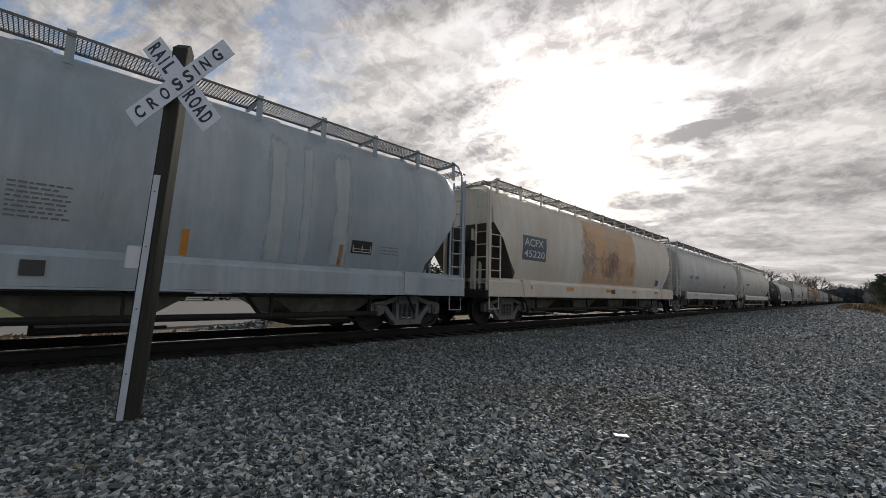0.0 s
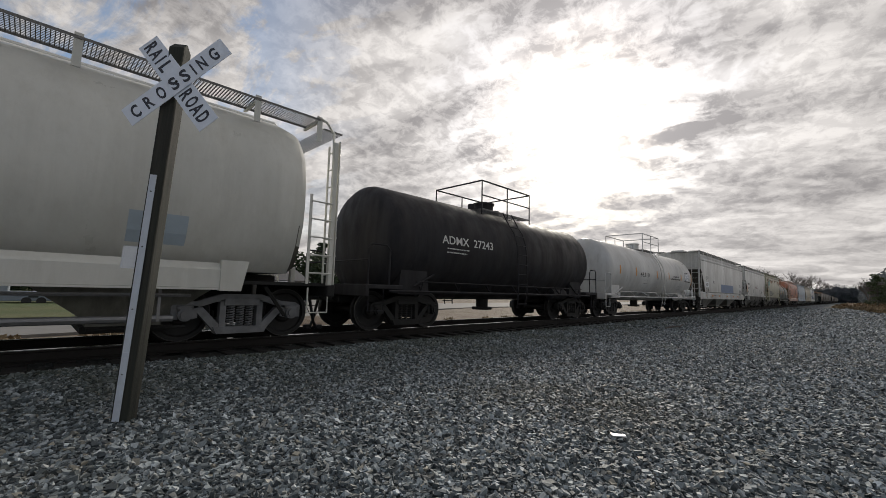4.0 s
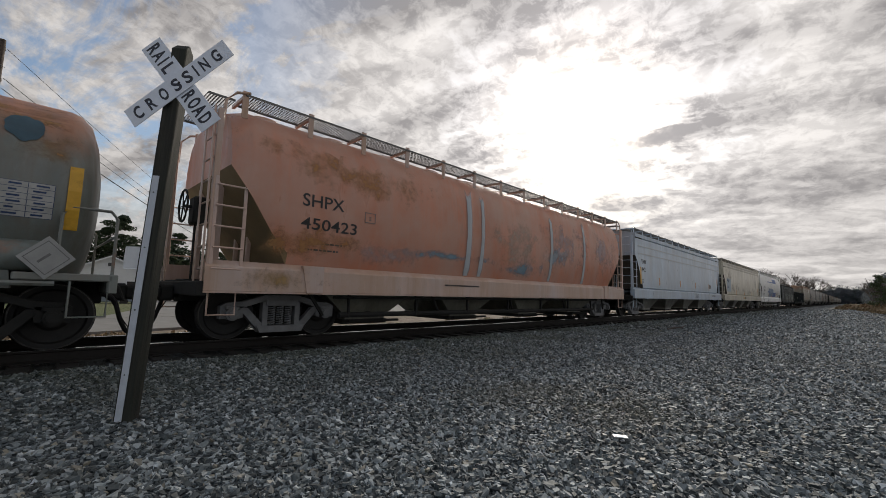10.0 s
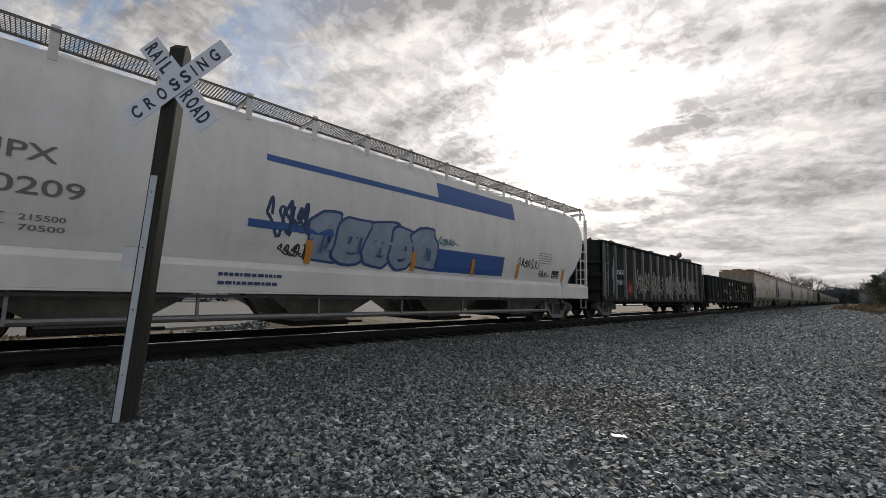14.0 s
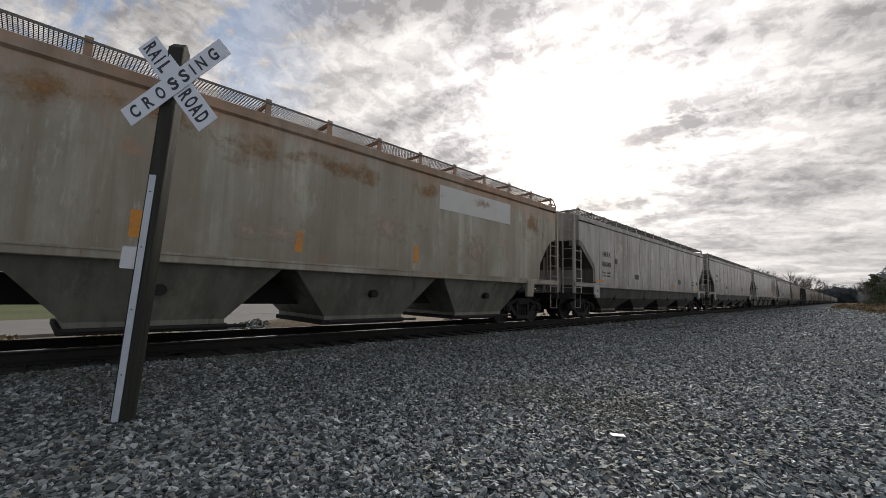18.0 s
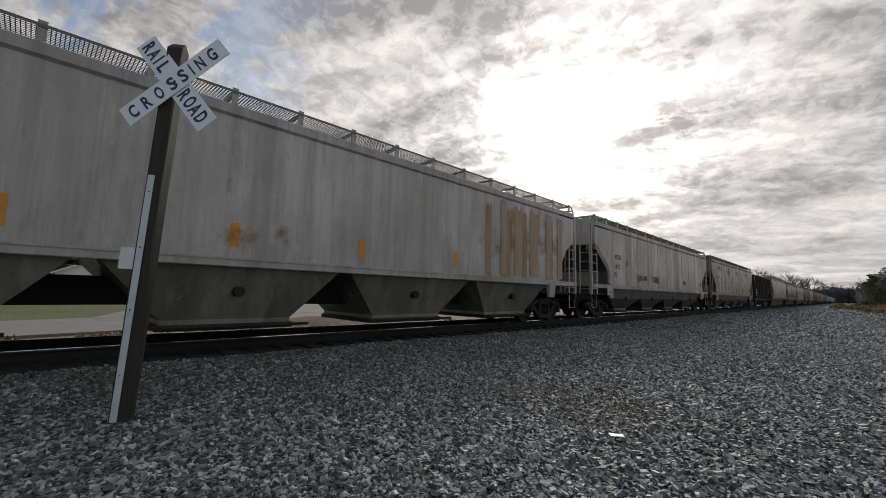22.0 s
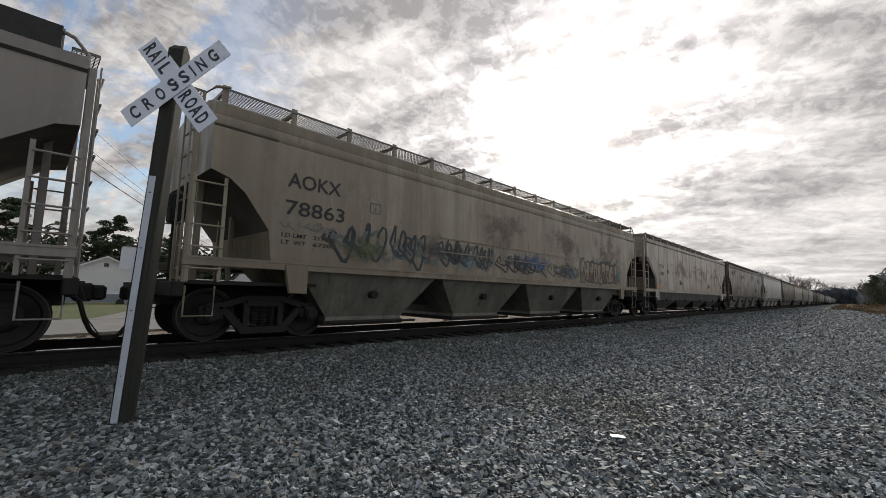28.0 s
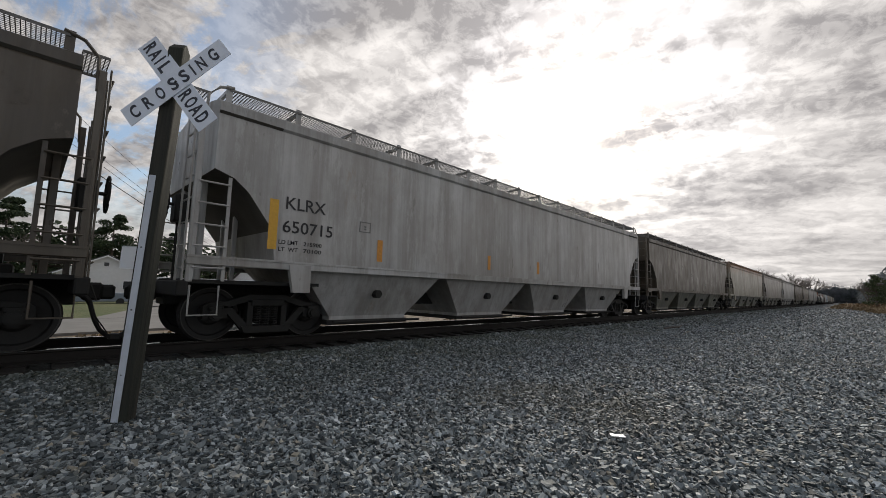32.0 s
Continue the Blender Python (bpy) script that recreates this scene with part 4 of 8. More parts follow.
def hopper_car(L, style, mat, label, bays=4, cut=((0, 3.0), (1.25, 1.42)), sill=(0.92, 1.36), bay_mat=None, under=None, gear="dark",
               walk_mat=None, trim=None, pipe=False, tall=0.0, seams=0, inset=0.28, foot=0.2, skirt=0.0, brim=0.49, sill_in=0.0, stub=False, ledge=0.0, brakes=-1, end_mat=None):
    """A covered hopper, its middle at the origin, the camera's side at -y."""
    car = thing("hopper_car", label, "freight car", "cars of the train")
    half = L / 2
    trim = trim or mat
    walk_mat = walk_mat or WALK
    bay_mat = bay_mat or mat
    prof = SIDES[style]
    zlow = prof[0][1]
    knots = [(half - inset - d, z) for d, z in cut] + [(half - inset - cut[-1][0] - 0.02, zlow)]
    xs = sorted({x for x, _ in knots} | {half - inset - 0.35, half - inset - cut[-1][0] - 0.6})
    xs = [-x for x in reversed(xs)] + [0.0] + xs

    def low(x):
        x = abs(x)
        for (xa, za), (xb, zb) in zip(knots, knots[1:]):
            if xb <= x <= xa:
                return zb + (za - zb) * (x - xb) / max(1e-6, xa - xb)
        return zlow if x < knots[-1][0] else knots[0][1]

    rings = []
    for x in xs:
        zb = low(x)
        half_p = []
        for y, z in prof:
            if z < zb:
                y = side_at(style, zb)[0]
            half_p.append((y, max(z, zb)))
        if style in ("round", "tube"):
            k = max(0.0, (abs(x) - (half - inset - 0.36)) / 0.36)
            half_p = [(y * (1 - 0.06 * k * k), z - 0.1 * k * k * (z > 3.5)) for y, z in half_p]
        rings.append([(x, -y, z) for y, z in half_p] + [(x, y, z) for y, z in reversed(half_p[:-1])])
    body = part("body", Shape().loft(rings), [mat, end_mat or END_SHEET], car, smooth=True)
    # faces under the end slopes take end_mat, or the sheet with shade painted in
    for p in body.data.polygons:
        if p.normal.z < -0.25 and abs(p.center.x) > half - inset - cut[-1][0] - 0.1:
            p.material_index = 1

    # channel along the cut of each end
    if seams:
        for s in (-1, 1):
            run_ = knots[:-1]
            for t in (-1, 1):
                rings = []
                for k, (x, z) in enumerate(run_):
                    (xa, za), (xb, zb) = run_[max(0, k - 1)], run_[min(len(run_) - 1, k + 1)]
                    d = Vector((xb - xa, 0, zb - za)).normalized()
                    q = 0.22 if s < 0 else 0.08
                    ox, oz = x - d.z * q, z + d.x * q
                    rings.append([(s * x, t * 1.592, z), (s * ox, t * 1.592, oz), (s * ox, t * 1.2, oz), (s * x, t * 1.2, z)])
                part("slope_channel", Shape().loft(rings), P_DARKBAY, car, "grimy channel along the end slope")

    # weld seams or posts on the near side
    for i in range(seams):
        x = (i - (seams - 1) / 2) * (L - 4.2) / max(1, seams - 1)
        key = ("seam", style, mat.name)
        me = shared(key, lambda: mesh_of("side_seam", Shape().loft([[(-0.02, -y - 0.002, z), (0.0, -y - 0.012, z), (0.02, -y - 0.002, z)] for y, z in prof[1:4]], False), mat))
        part("side_seam", me, None, car, at=pose(x, 0, 0))

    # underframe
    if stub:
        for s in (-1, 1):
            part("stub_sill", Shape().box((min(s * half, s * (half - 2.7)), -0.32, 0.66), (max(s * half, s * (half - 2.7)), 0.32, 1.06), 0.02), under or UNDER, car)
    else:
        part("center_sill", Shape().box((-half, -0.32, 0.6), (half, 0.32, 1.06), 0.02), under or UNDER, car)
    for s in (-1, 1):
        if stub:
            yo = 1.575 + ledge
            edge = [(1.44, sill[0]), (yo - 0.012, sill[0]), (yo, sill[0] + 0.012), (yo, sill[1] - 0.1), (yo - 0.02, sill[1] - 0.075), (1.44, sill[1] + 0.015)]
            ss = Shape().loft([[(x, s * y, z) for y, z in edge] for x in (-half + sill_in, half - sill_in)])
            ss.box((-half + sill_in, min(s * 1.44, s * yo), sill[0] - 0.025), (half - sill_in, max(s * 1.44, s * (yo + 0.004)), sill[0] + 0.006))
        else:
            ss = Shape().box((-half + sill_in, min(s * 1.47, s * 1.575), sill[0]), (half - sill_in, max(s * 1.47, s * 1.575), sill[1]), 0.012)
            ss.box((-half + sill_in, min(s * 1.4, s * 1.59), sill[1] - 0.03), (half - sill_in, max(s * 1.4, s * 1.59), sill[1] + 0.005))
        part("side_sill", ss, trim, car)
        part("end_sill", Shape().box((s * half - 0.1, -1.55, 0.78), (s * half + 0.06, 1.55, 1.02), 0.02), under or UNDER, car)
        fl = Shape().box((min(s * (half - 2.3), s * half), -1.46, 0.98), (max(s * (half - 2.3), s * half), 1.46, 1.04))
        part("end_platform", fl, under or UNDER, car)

    # discharge bays
    span = L - 2 * (inset + cut[-1][0]) - 1.0
    bl = span / bays
    yb = 1.46 if sill[0] > 1.2 else 1.3
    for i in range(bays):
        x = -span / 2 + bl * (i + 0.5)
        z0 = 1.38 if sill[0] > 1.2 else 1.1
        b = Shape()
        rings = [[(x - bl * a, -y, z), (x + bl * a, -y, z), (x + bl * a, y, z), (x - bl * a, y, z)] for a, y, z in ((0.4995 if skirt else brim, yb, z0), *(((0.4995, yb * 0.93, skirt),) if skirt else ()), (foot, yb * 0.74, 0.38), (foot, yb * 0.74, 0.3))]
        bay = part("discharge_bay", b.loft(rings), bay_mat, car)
        g = Shape().box((x - bl * foot - 0.06, -yb * 0.76, 0.2), (x + bl * foot + 0.06, yb * 0.76, 0.3), 0.015)
        g.tube([(x - bl * foot, -yb * 0.86, 0.27), (x + bl * foot + 0.3, -yb * 0.86, 0.27)], 0.03, 6)
        part("outlet_gate", g, UNDER, bay)
        if sill[0] > 1.2:
            part("vibrator_bracket", Shape().disc((x, -yb * 0.9, 0.86), 0.09, 0.16, 10), UNDER, bay)
    if pipe:
        p = Shape().tube([(-half + 2.6, -1.3, 0.42), (half - 2.6, -1.3, 0.42)], 0.055, 8)
        for i in range(bays):
            x = -span / 2 + bl * (i + 0.5)
            p.tube([(x, -1.3, 0.42), (x, -0.9, 0.42)], 0.05, 8)
        p.tube([(-half + 2.4, -1.4, 0.78), (half - 2.4, -1.4, 0.78)], 0.03, 6)
        for i in range(7):
            x = -half + 2.8 + i * (L - 5.6) / 6
            p.box((x - 0.02, -1.36, 0.38), (x + 0.02, -1.3, 0.95))
        part("discharge_pipe", p, GALV if pipe == 2 else UNDER, car, "pipe manifold under the car")
        brace = shared("brace", lambda: mesh_of("diagonal_brace", Shape().tube([(0, -1.35, 0.95), (0.45, -1.2, 0.42)], 0.035, 6), UNDER))
        for i in range(bays + 1):
            part("diagonal_brace", brace, None, car, at=pose(-span / 2 + bl * i, 0, 0))

    # roof walkways, brackets, hatches
    zt = 4.28 + tall
    wl_ = L - 0.86
    wide = 0.68 if style in ("flat", "stepped") else 0.58
    key = ("board", round(wl_, 2), wide, walk_mat.name)
    board = shared(key, lambda: mesh_of("running_board", grating(wl_, wide), walk_mat))
    post_mesh = shared(("bracket", walk_mat.name, trim.name), lambda: mesh_of("walkway_bracket", Shape().prism([(-0.05, 3.86), (0.05, 3.86), (0.05, 4.34), (-0.05, 4.34)], -0.012, 0.012).box((-0.025, 0.0, 4.23), (0.025, 0.66, 4.29)), trim))
    for s in (-1, 1):
        part("running_board", board, None, car, at=pose(-wl_ / 2, -1.5 if s < 0 else 1.5 - wide, zt))
        n = round(wl_ / 1.22)
        for i in range(n + 1):
            x = -wl_ / 2 + wl_ * i / n
            part("walkway_bracket", post_mesh, None, car, at=pose(x, s * 1.48, tall, 0, 0, 0 if s < 0 else 180))
        cross = shared(("cross", walk_mat.name, stub), lambda: mesh_of("crossover_board", grating(0.42 if stub else 0.3, 1.7 if stub else 0.8), walk_mat))
        part("crossover_board", cross, None, car, at=pose(s * (half - 0.08) - 0.21, -1.4, zt - 0.12))
        for y in (-1.5, 1.5):
            xx = s * (half - 0.5)
            part("grab_iron", Shape().tube([(xx, y, zt + 0.04), (xx + s * 0.22, y, zt - 0.02), (xx + s * 0.38, y, zt - 0.2), (xx + s * 0.4, y, 3.6)], 0.025, 6), trim, car)
    hatch = Shape()
    if style == "round":
        for i in range(10):
            x = -wl_ / 2 + wl_ * (i + 0.5) / 10
            hatch.disc((x, 0, 4.36), 0.4, 0.16, 18, 2)
    else:
        hatch.box((-wl_ / 2 + 0.4, -0.42, 4.2), (wl_ / 2 - 0.4, 0.42, 4.4), 0.05)
    part("roof_hatch", hatch, trim, car)

    # ends: corner posts, ladders, slope posts, brake wheel
    zc = cut[0][1]
    for s in (-1, 1):
        for y in (-0.6, 0.6):
            part("end_post", Shape().box((s * (half - 0.4) - 0.05, y - 0.05, 1.0), (s * (half - 0.4) + 0.05, y + 0.05, zc + 0.05), 0.01), trim, car)
        for y in (-0.35, 0.35):
            part("end_post", Shape().box((s * (half - 1.05) - 0.04, y - 0.04, 1.0), (s * (half - 1.05) + 0.04, y + 0.04, zc - 0.55), 0.01), trim, car)
        for t in (-1, 1):
            cp = Shape().box((s * (half - 0.06) - 0.045, t * 1.5 - 0.045, 1.0), (s * (half - 0.06) + 0.045, t * 1.5 + 0.045, 3.9), 0.008)
            part("corner_post", cp, trim, car)
            lad = shared(("ladder", trim.name), lambda: mesh_of("side_ladder", ladder_mesh(0.46, 1.02, 2.75, 5), trim))
            part("side_ladder", lad, None, car, at=pose(s * (half - 0.08) if s < 0 else half - 0.54, t * 1.54, 0, 0, 0, 0))
            end_l = shared(("endladder", trim.name), lambda: mesh_of("end_ladder", ladder_mesh(0.42, 1.0, 3.95, 8), trim))
            part("end_ladder", end_l, None, car, at=pose(s * (half + 0.03), t * 1.5 - (0.0 if t < 0 else 0.42), 0, 0, 0, 90))
            st = Shape().tube([(s * (half - 0.08), t * 1.52, 0.95), (s * (half - 0.08), t * 1.52, 0.48), (s * (half - 0.5), t * 1.52, 0.48), (s * (half - 0.5), t * 1.52, 0.95)], 0.018, 5)
            part("stirrup_step", st, trim, car)
        jack = Shape().prism([(s * (half - 1.62), 1.36), (s * (half - 2.05), 1.36), (s * (half - 2.05), 0.86), (s * (half - 1.72), 0.86)], -1.6, -1.5)
        part("jacking_pad", jack, trim, car)
        if s == brakes:
            bw = Shape()
            c = Vector((s * (half + 0.2), -0.75, 2.3))
            bw.tube([(c.x, c.y + 0.28 * math.cos(a / 16 * 6.2832), c.z + 0.28 * math.sin(a / 16 * 6.2832)) for a in range(17)], 0.018, 5)
            for a in range(5):
                bw.tube([c, (c.x, c.y + 0.28 * math.cos(a * 1.257), c.z + 0.28 * math.sin(a * 1.257))], 0.012, 4)
            bw.tube([c, (c.x - s * 0.2, c.y, c.z)], 0.03, 6)
            bw.box((min(c.x - s * 0.12, c.x - s * 0.36), c.y - 0.16, c.z - 0.3), (max(c.x - s * 0.12, c.x - s * 0.36), c.y + 0.16, c.z + 0.18), 0.03)
            bw.tube([(c.x - s * 0.2, c.y, c.z - 0.2), (c.x - s * 0.2, c.y, 1.0)], 0.02, 5)
            part("brake_wheel", bw, STEEL_DARK, car, "hand brake wheel and gear box", True)
        else:
            cyl = Shape().disc((half - 1.1, 0.2, 1.35), 0.2, 0.55, 14, 0).box((half - 1.5, -0.5, 1.04), (half - 0.7, 0.5, 1.18), 0.02)
            part("brake_cylinder", cyl, STEEL_DARK, car, smooth=True)
    end_gear(car, half)
    for s in (-1, 1):
        truck(car, s * (half - 1.5), gear)
    return car


# ---- tank car ----
def tank_car(L, mat, label, r=1.45, zc=2.16, gear="dark", rail_mat=None, trim=None, over=0.45):
    car = thing("tank_car", label, "freight car", "cars of the train")
    half = L / 2
    trim = trim or mat
    rings = []
    n = 40
    tl = half - over
    for x, k in [(-tl, 0.02), (-tl + 0.03, 0.38), (-tl + 0.1, 0.68), (-tl + 0.2, 0.88), (-tl + 0.34, 0.975), (-tl + 0.46, 1.0), (-0.02, 1.0)]:
        rings.append((x, k))
    rings += [(-x, k) for x, k in reversed(rings)]
    part("tank", Shape().loft([[(x, r * k * math.cos(2 * math.pi * i / n), zc + r * k * math.sin(2 * math.pi * i / n)) for i in range(n)] for x, k in rings]), mat, car, smooth=True)
    for s in (-1, 1):
        bolster = Shape().prism([(s * (half - 1.9), 1.6), (s * (half - 1.1), 1.6), (s * (half - 1.0), 0.85), (s * (half - 2.0), 0.85)], -1.25, 1.25)
        part("saddle", bolster, trim, car)
        stub = Shape().box((min(s * half, s * (half - 2.6)), -0.3, 0.62), (max(s * half, s * (half - 2.6)), 0.3, 1.0), 0.02)
        part("stub_sill", stub, UNDER, car)
        pl = Shape().box((min(s * half, s * (half - 1.0)), -1.45, 0.96), (max(s * half, s * (half - 1.0)), 1.45, 1.06), 0.015)
        pl.box((s * half - 0.05, -1.45, 0.8), (s * half + 0.05, 1.45, 1.06), 0.01)
        part("end_platform", pl, trim, car)
        rl = Shape()
        for y in (-1.42, 1.42):
            rl.tube([(s * (half - 0.02), y, 1.05), (s * (half - 0.02), y, 1.85), (s * (half - 0.1), y, 1.95), (s * (half - 0.5), y, 1.95), (s * (half - 0.6), y, 1.85), (s * (half - 0.6), y, 1.05)], 0.022, 6)
            rl.tube([(s * (half - 0.05), y, 1.0), (s * (half - 0.05), y, 0.48), (s * (half - 0.45), y, 0.48), (s * (half - 0.45), y, 1.0)], 0.018, 5)
        rl.tube([(s * (half - 0.02), -1.42, 1.6), (s * (half - 0.02), 1.42, 1.6)], 0.02, 6)
        part("end_railing", rl, trim, car)
        for y in (-1, 1):
            v = Shape().tube([(s * (half - 1.5), y * 1.25, 1.05), (s * (half - 2.1), y * 1.32, 1.35)], 0.03, 6)
            part("brace", v, trim, car)
    for y in (-1, 1):
        sr = Shape().tube([(-half + 0.6, y * 1.42, 0.92), (half - 0.6, y * 1.42, 0.92)], 0.035, 6)
        part("side_rail", sr, trim, car)
        hr = Shape().tube([(-half + 1.4, y * 1.46, 1.16), (half - 1.4, y * 1.46, 1.16)], 0.018, 6)
        for i in range(7):
            x = -half + 1.6 + i * (L - 3.2) / 6
            hr.tube([(x, y * 1.46, 1.16), (x, y * 1.4, 0.92)], 0.014, 5)
            hr.tube([(x, y * 1.42, 0.92), (x + 0.2, y * 1.05, 1.2)], 0.025, 5)
        part("grab_rail", hr, trim, car)
    # top platform with dome
    zt = zc + r
    dome = Shape().disc((0, 0, zt + 0.14), 0.33, 0.34, 20, 2).disc((0, 0, zt + 0.33), 0.37, 0.06, 20, 2)
    dome.disc((0.8, 0.15, zt + 0.1), 0.16, 0.3, 14, 2).disc((-0.75, -0.1, zt + 0.08), 0.12, 0.26, 12, 2)
    part("dome", dome, trim, car, "manway with valve housing", True)
    part("top_platform", grating(2.6, 0.5), WALK, car, at=pose(-1.3, -1.0, zt - 0.12))
    part("top_platform", grating(2.6, 0.5), WALK, car, at=pose(-1.3, 0.5, zt - 0.12))
    rail_ = Shape()
    for y in (-1.0, 1.0):
        for x in (-1.3, 0, 1.3):
            rail_.tube([(x, y, zt - 0.3), (x, y, zt + 0.75)], 0.022, 6)
        rail_.tube([(-1.3, y, zt + 0.75), (1.3, y, zt + 0.75)], 0.025, 6)
        rail_.tube([(-1.3, y, zt + 0.3), (1.3, y, zt + 0.3)], 0.02, 6)
    for x in (-1.3, 1.3):
        rail_.tube([(x, -1.0, zt + 0.75), (x, 1.0, zt + 0.75)], 0.025, 6)
    part("safety_railing", rail_, rail_mat or trim, car)
    for s in (-1, 1):
        lad = Shape()
        for x in (-0.24, 0.24):
            lad.tube([(x, s * 1.0, zt - 0.1)] + [(x, s * (r * math.cos(a) + 0.14), zc + r * math.sin(a)) for a in (0.7, 0.45, 0.2, 0.0)]
                     + [(x, s * 1.62, zc - 0.5), (x, s * 1.62, 0.92), (x * 0.8, s * 1.55, 0.5)], 0.02, 6)
        for i in range(10):
            z = 0.62 + i * 0.3
            a = math.asin(max(-1, min(1, (z - zc) / r)))
            y = s * (max(r * math.cos(a) + 0.14, 1.0) if z > zc else 1.62)
            lad.tube([(-0.24, y, z), (0.24, y, z)], 0.016, 5)
        part("ladder", lad, rail_mat or trim, car, smooth=True)
    val = Shape().disc((0, 0, zc - r - 0.12), 0.2, 0.3, 14, 2).box((-0.25, -0.25, zc - r - 0.34), (0.25, 0.25, zc - r - 0.24), 0.03)
    part("bottom_valve", val, UNDER, car)
    bt = Shape().disc((half - 2.6, -1.05, 0.95), 0.2, 0.9, 14, 0)
    part("brake_reservoir", bt, trim, car, smooth=True)
    end_gear(car, half)
    for s in (-1, 1):
        truck(car, s * (half - 1.45), gear)
    return car


# ---- open cars ----
def gondola_car(L, mat, label, top=2.6, ribs=14, holes=False, rib_step=0.09, scrap=False, gear="dark", rib_mat=None):
    car = thing("gondola_car", label, "freight car", "cars of the train")
    half = L / 2
    z0, w = 0.74, 1.56
    zt = top - (0.15 if holes else 0.12)
    for s in (-1, 1):
        y = s * w
        wall = Shape().box((-half + 0.1, min(y, y - s * 0.05), z0), (half - 0.1, max(y, y - s * 0.05), zt))
        part("side_wall", wall, mat, car)
        chord = Shape().box((-half + 0.1, min(y + s * 0.08, y - s * 0.09), top - (0.085 if holes else 0.1)), (half - 0.1, max(y + s * 0.08, y - s * 0.09), top), 0.015)
        part("top_chord", chord, mat, car)
        sill = Shape().box((-half + 0.1, min(y + s * 0.06, y - s * 0.05), z0 - 0.02), (half - 0.1, max(y + s * 0.06, y - s * 0.05), z0 + 0.2), 0.012)
        part("bottom_sill", sill, mat, car)
        if holes:
            n = round(L / 0.292)
            seg = mesh_of("rim_block", Shape().box((-0.096, -0.04, zt), (0.096, 0.04, top - 0.085)), mat)
            for i in range(n + 1):
                part("rim_block", seg, None, car, at=pose(-half + 0.12 + (L - 0.24) * i / n, y - s * 0.02, 0))
        rib = shared(("rib", mat.name, top, rib_step), lambda: mesh_of("rib", Shape().loft(
            [[(-0.1, 0, z0 + 0.1), (-0.06, -rib_step, z0 + 0.1), (0.06, -rib_step, z0 + 0.1), (0.1, 0, z0 + 0.1)],
             [(-0.1, 0, zt), (-0.06, -rib_step * 0.75, zt), (0.06, -rib_step * 0.75, zt), (0.1, 0, zt)]]), rib_mat or mat))
        for i in range(ribs):
            x = -half + 0.35 + (L - 0.7) * i / (ribs - 1)
            part("rib", rib, None, car, at=pose(x, y, 0, 0, 0, 0 if s < 0 else 180))
        e = s * half
        end = Shape().box((min(e, e - s * 0.08) - s * 0.1, -w, z0), (max(e, e - s * 0.08) - s * 0.1, w, top), 0.01)
        for k in range(3):
            end.box((min(e - s * 0.1, e), -w, z0 + 0.45 + 0.55 * k), (max(e - s * 0.1, e), w, z0 + 0.6 + 0.55 * k), 0.02)
        part("end_wall", end, mat, car)
        part("end_sill", Shape().box((e - 0.12, -1.5, 0.7), (e + 0.05, 1.5, 1.0), 0.02), UNDER, car)
        for t in (-1, 1):
            lad = ladder_mesh(0.42, 0.95, top - 0.1, 6)
            part("side_ladder", lad, STEEL_GREY if scrap else mat, car, at=pose(e - (0.5 if s > 0 else -0.08), t * (w + 0.12), 0))
            st = Shape().tube([(e - s * 0.08, t * 1.54, 0.9), (e - s * 0.08, t * 1.54, 0.48), (e - s * 0.5, t * 1.54, 0.48), (e - s * 0.5, t * 1.54, 0.9)], 0.018, 5)
            part("stirrup_step", st, mat, car)
    part("floor", Shape().box((-half + 0.1, -w, z0 + 0.1), (half - 0.1, w, z0 + 0.2)), UNDER, car)
    part("center_sill", Shape().box((-half, -0.32, 0.6), (half, 0.32, 0.95), 0.02), UNDER, car)
    br = Shape().tube([(-half + 3, -0.9, 0.62), (half - 3, -0.9, 0.62)], 0.025, 5).disc((0.5, -0.8, 0.6), 0.22, 0.9, 12, 0)
    for i in range(5):
        br.box((-half + 3 + i * (L - 6) / 4 - 0.03, -1.45, 0.52), (-half + 3 + i * (L - 6) / 4 + 0.03, -1.3, 0.78))
    br.tube([(-half + 3, -1.4, 0.55), (half - 3, -1.4, 0.55)], 0.02, 5)
    part("brake_rigging", br, UNDER, car)
    if scrap:
        rng = random.Random(11)
        heap = Shape()
        for i in range(240):
            x, y = rng.uniform(-half + 0.6, half - 0.6), rng.uniform(-1.3, 1.3)
            z = top - 0.35 + rng.uniform(0, 0.42) + 0.25 * max(0, noise.noise((x * 0.7, y, 4)))
            q = rng.uniform(0.1, 0.45)
            m = pose(x, y, z, rng.uniform(-50, 50), rng.uniform(-50, 50), rng.uniform(0, 180))
            b = Shape().box((-q, -q * 0.5, -0.06), (q, q * 0.5, 0.08), 0.02)
            heap.add([m @ Vector(p) for p in b.v], b.f)
        tagged(part("scrap_load", heap, plain("scrap_metal", (0.14, 0.1, 0.08), 0.5, 2, 0.8, 0.3), car, "heap of rusty scrap metal"), kind="stuff")
        part("load_bed", Shape().box((-half + 0.2, -w + 0.06, z0 + 0.2), (half - 0.2, w - 0.06, top - 0.3)), UNDER, car)
    end_gear(car, half)
    for s in (-1, 1):
        truck(car, s * (half - 1.6), gear)
    return car


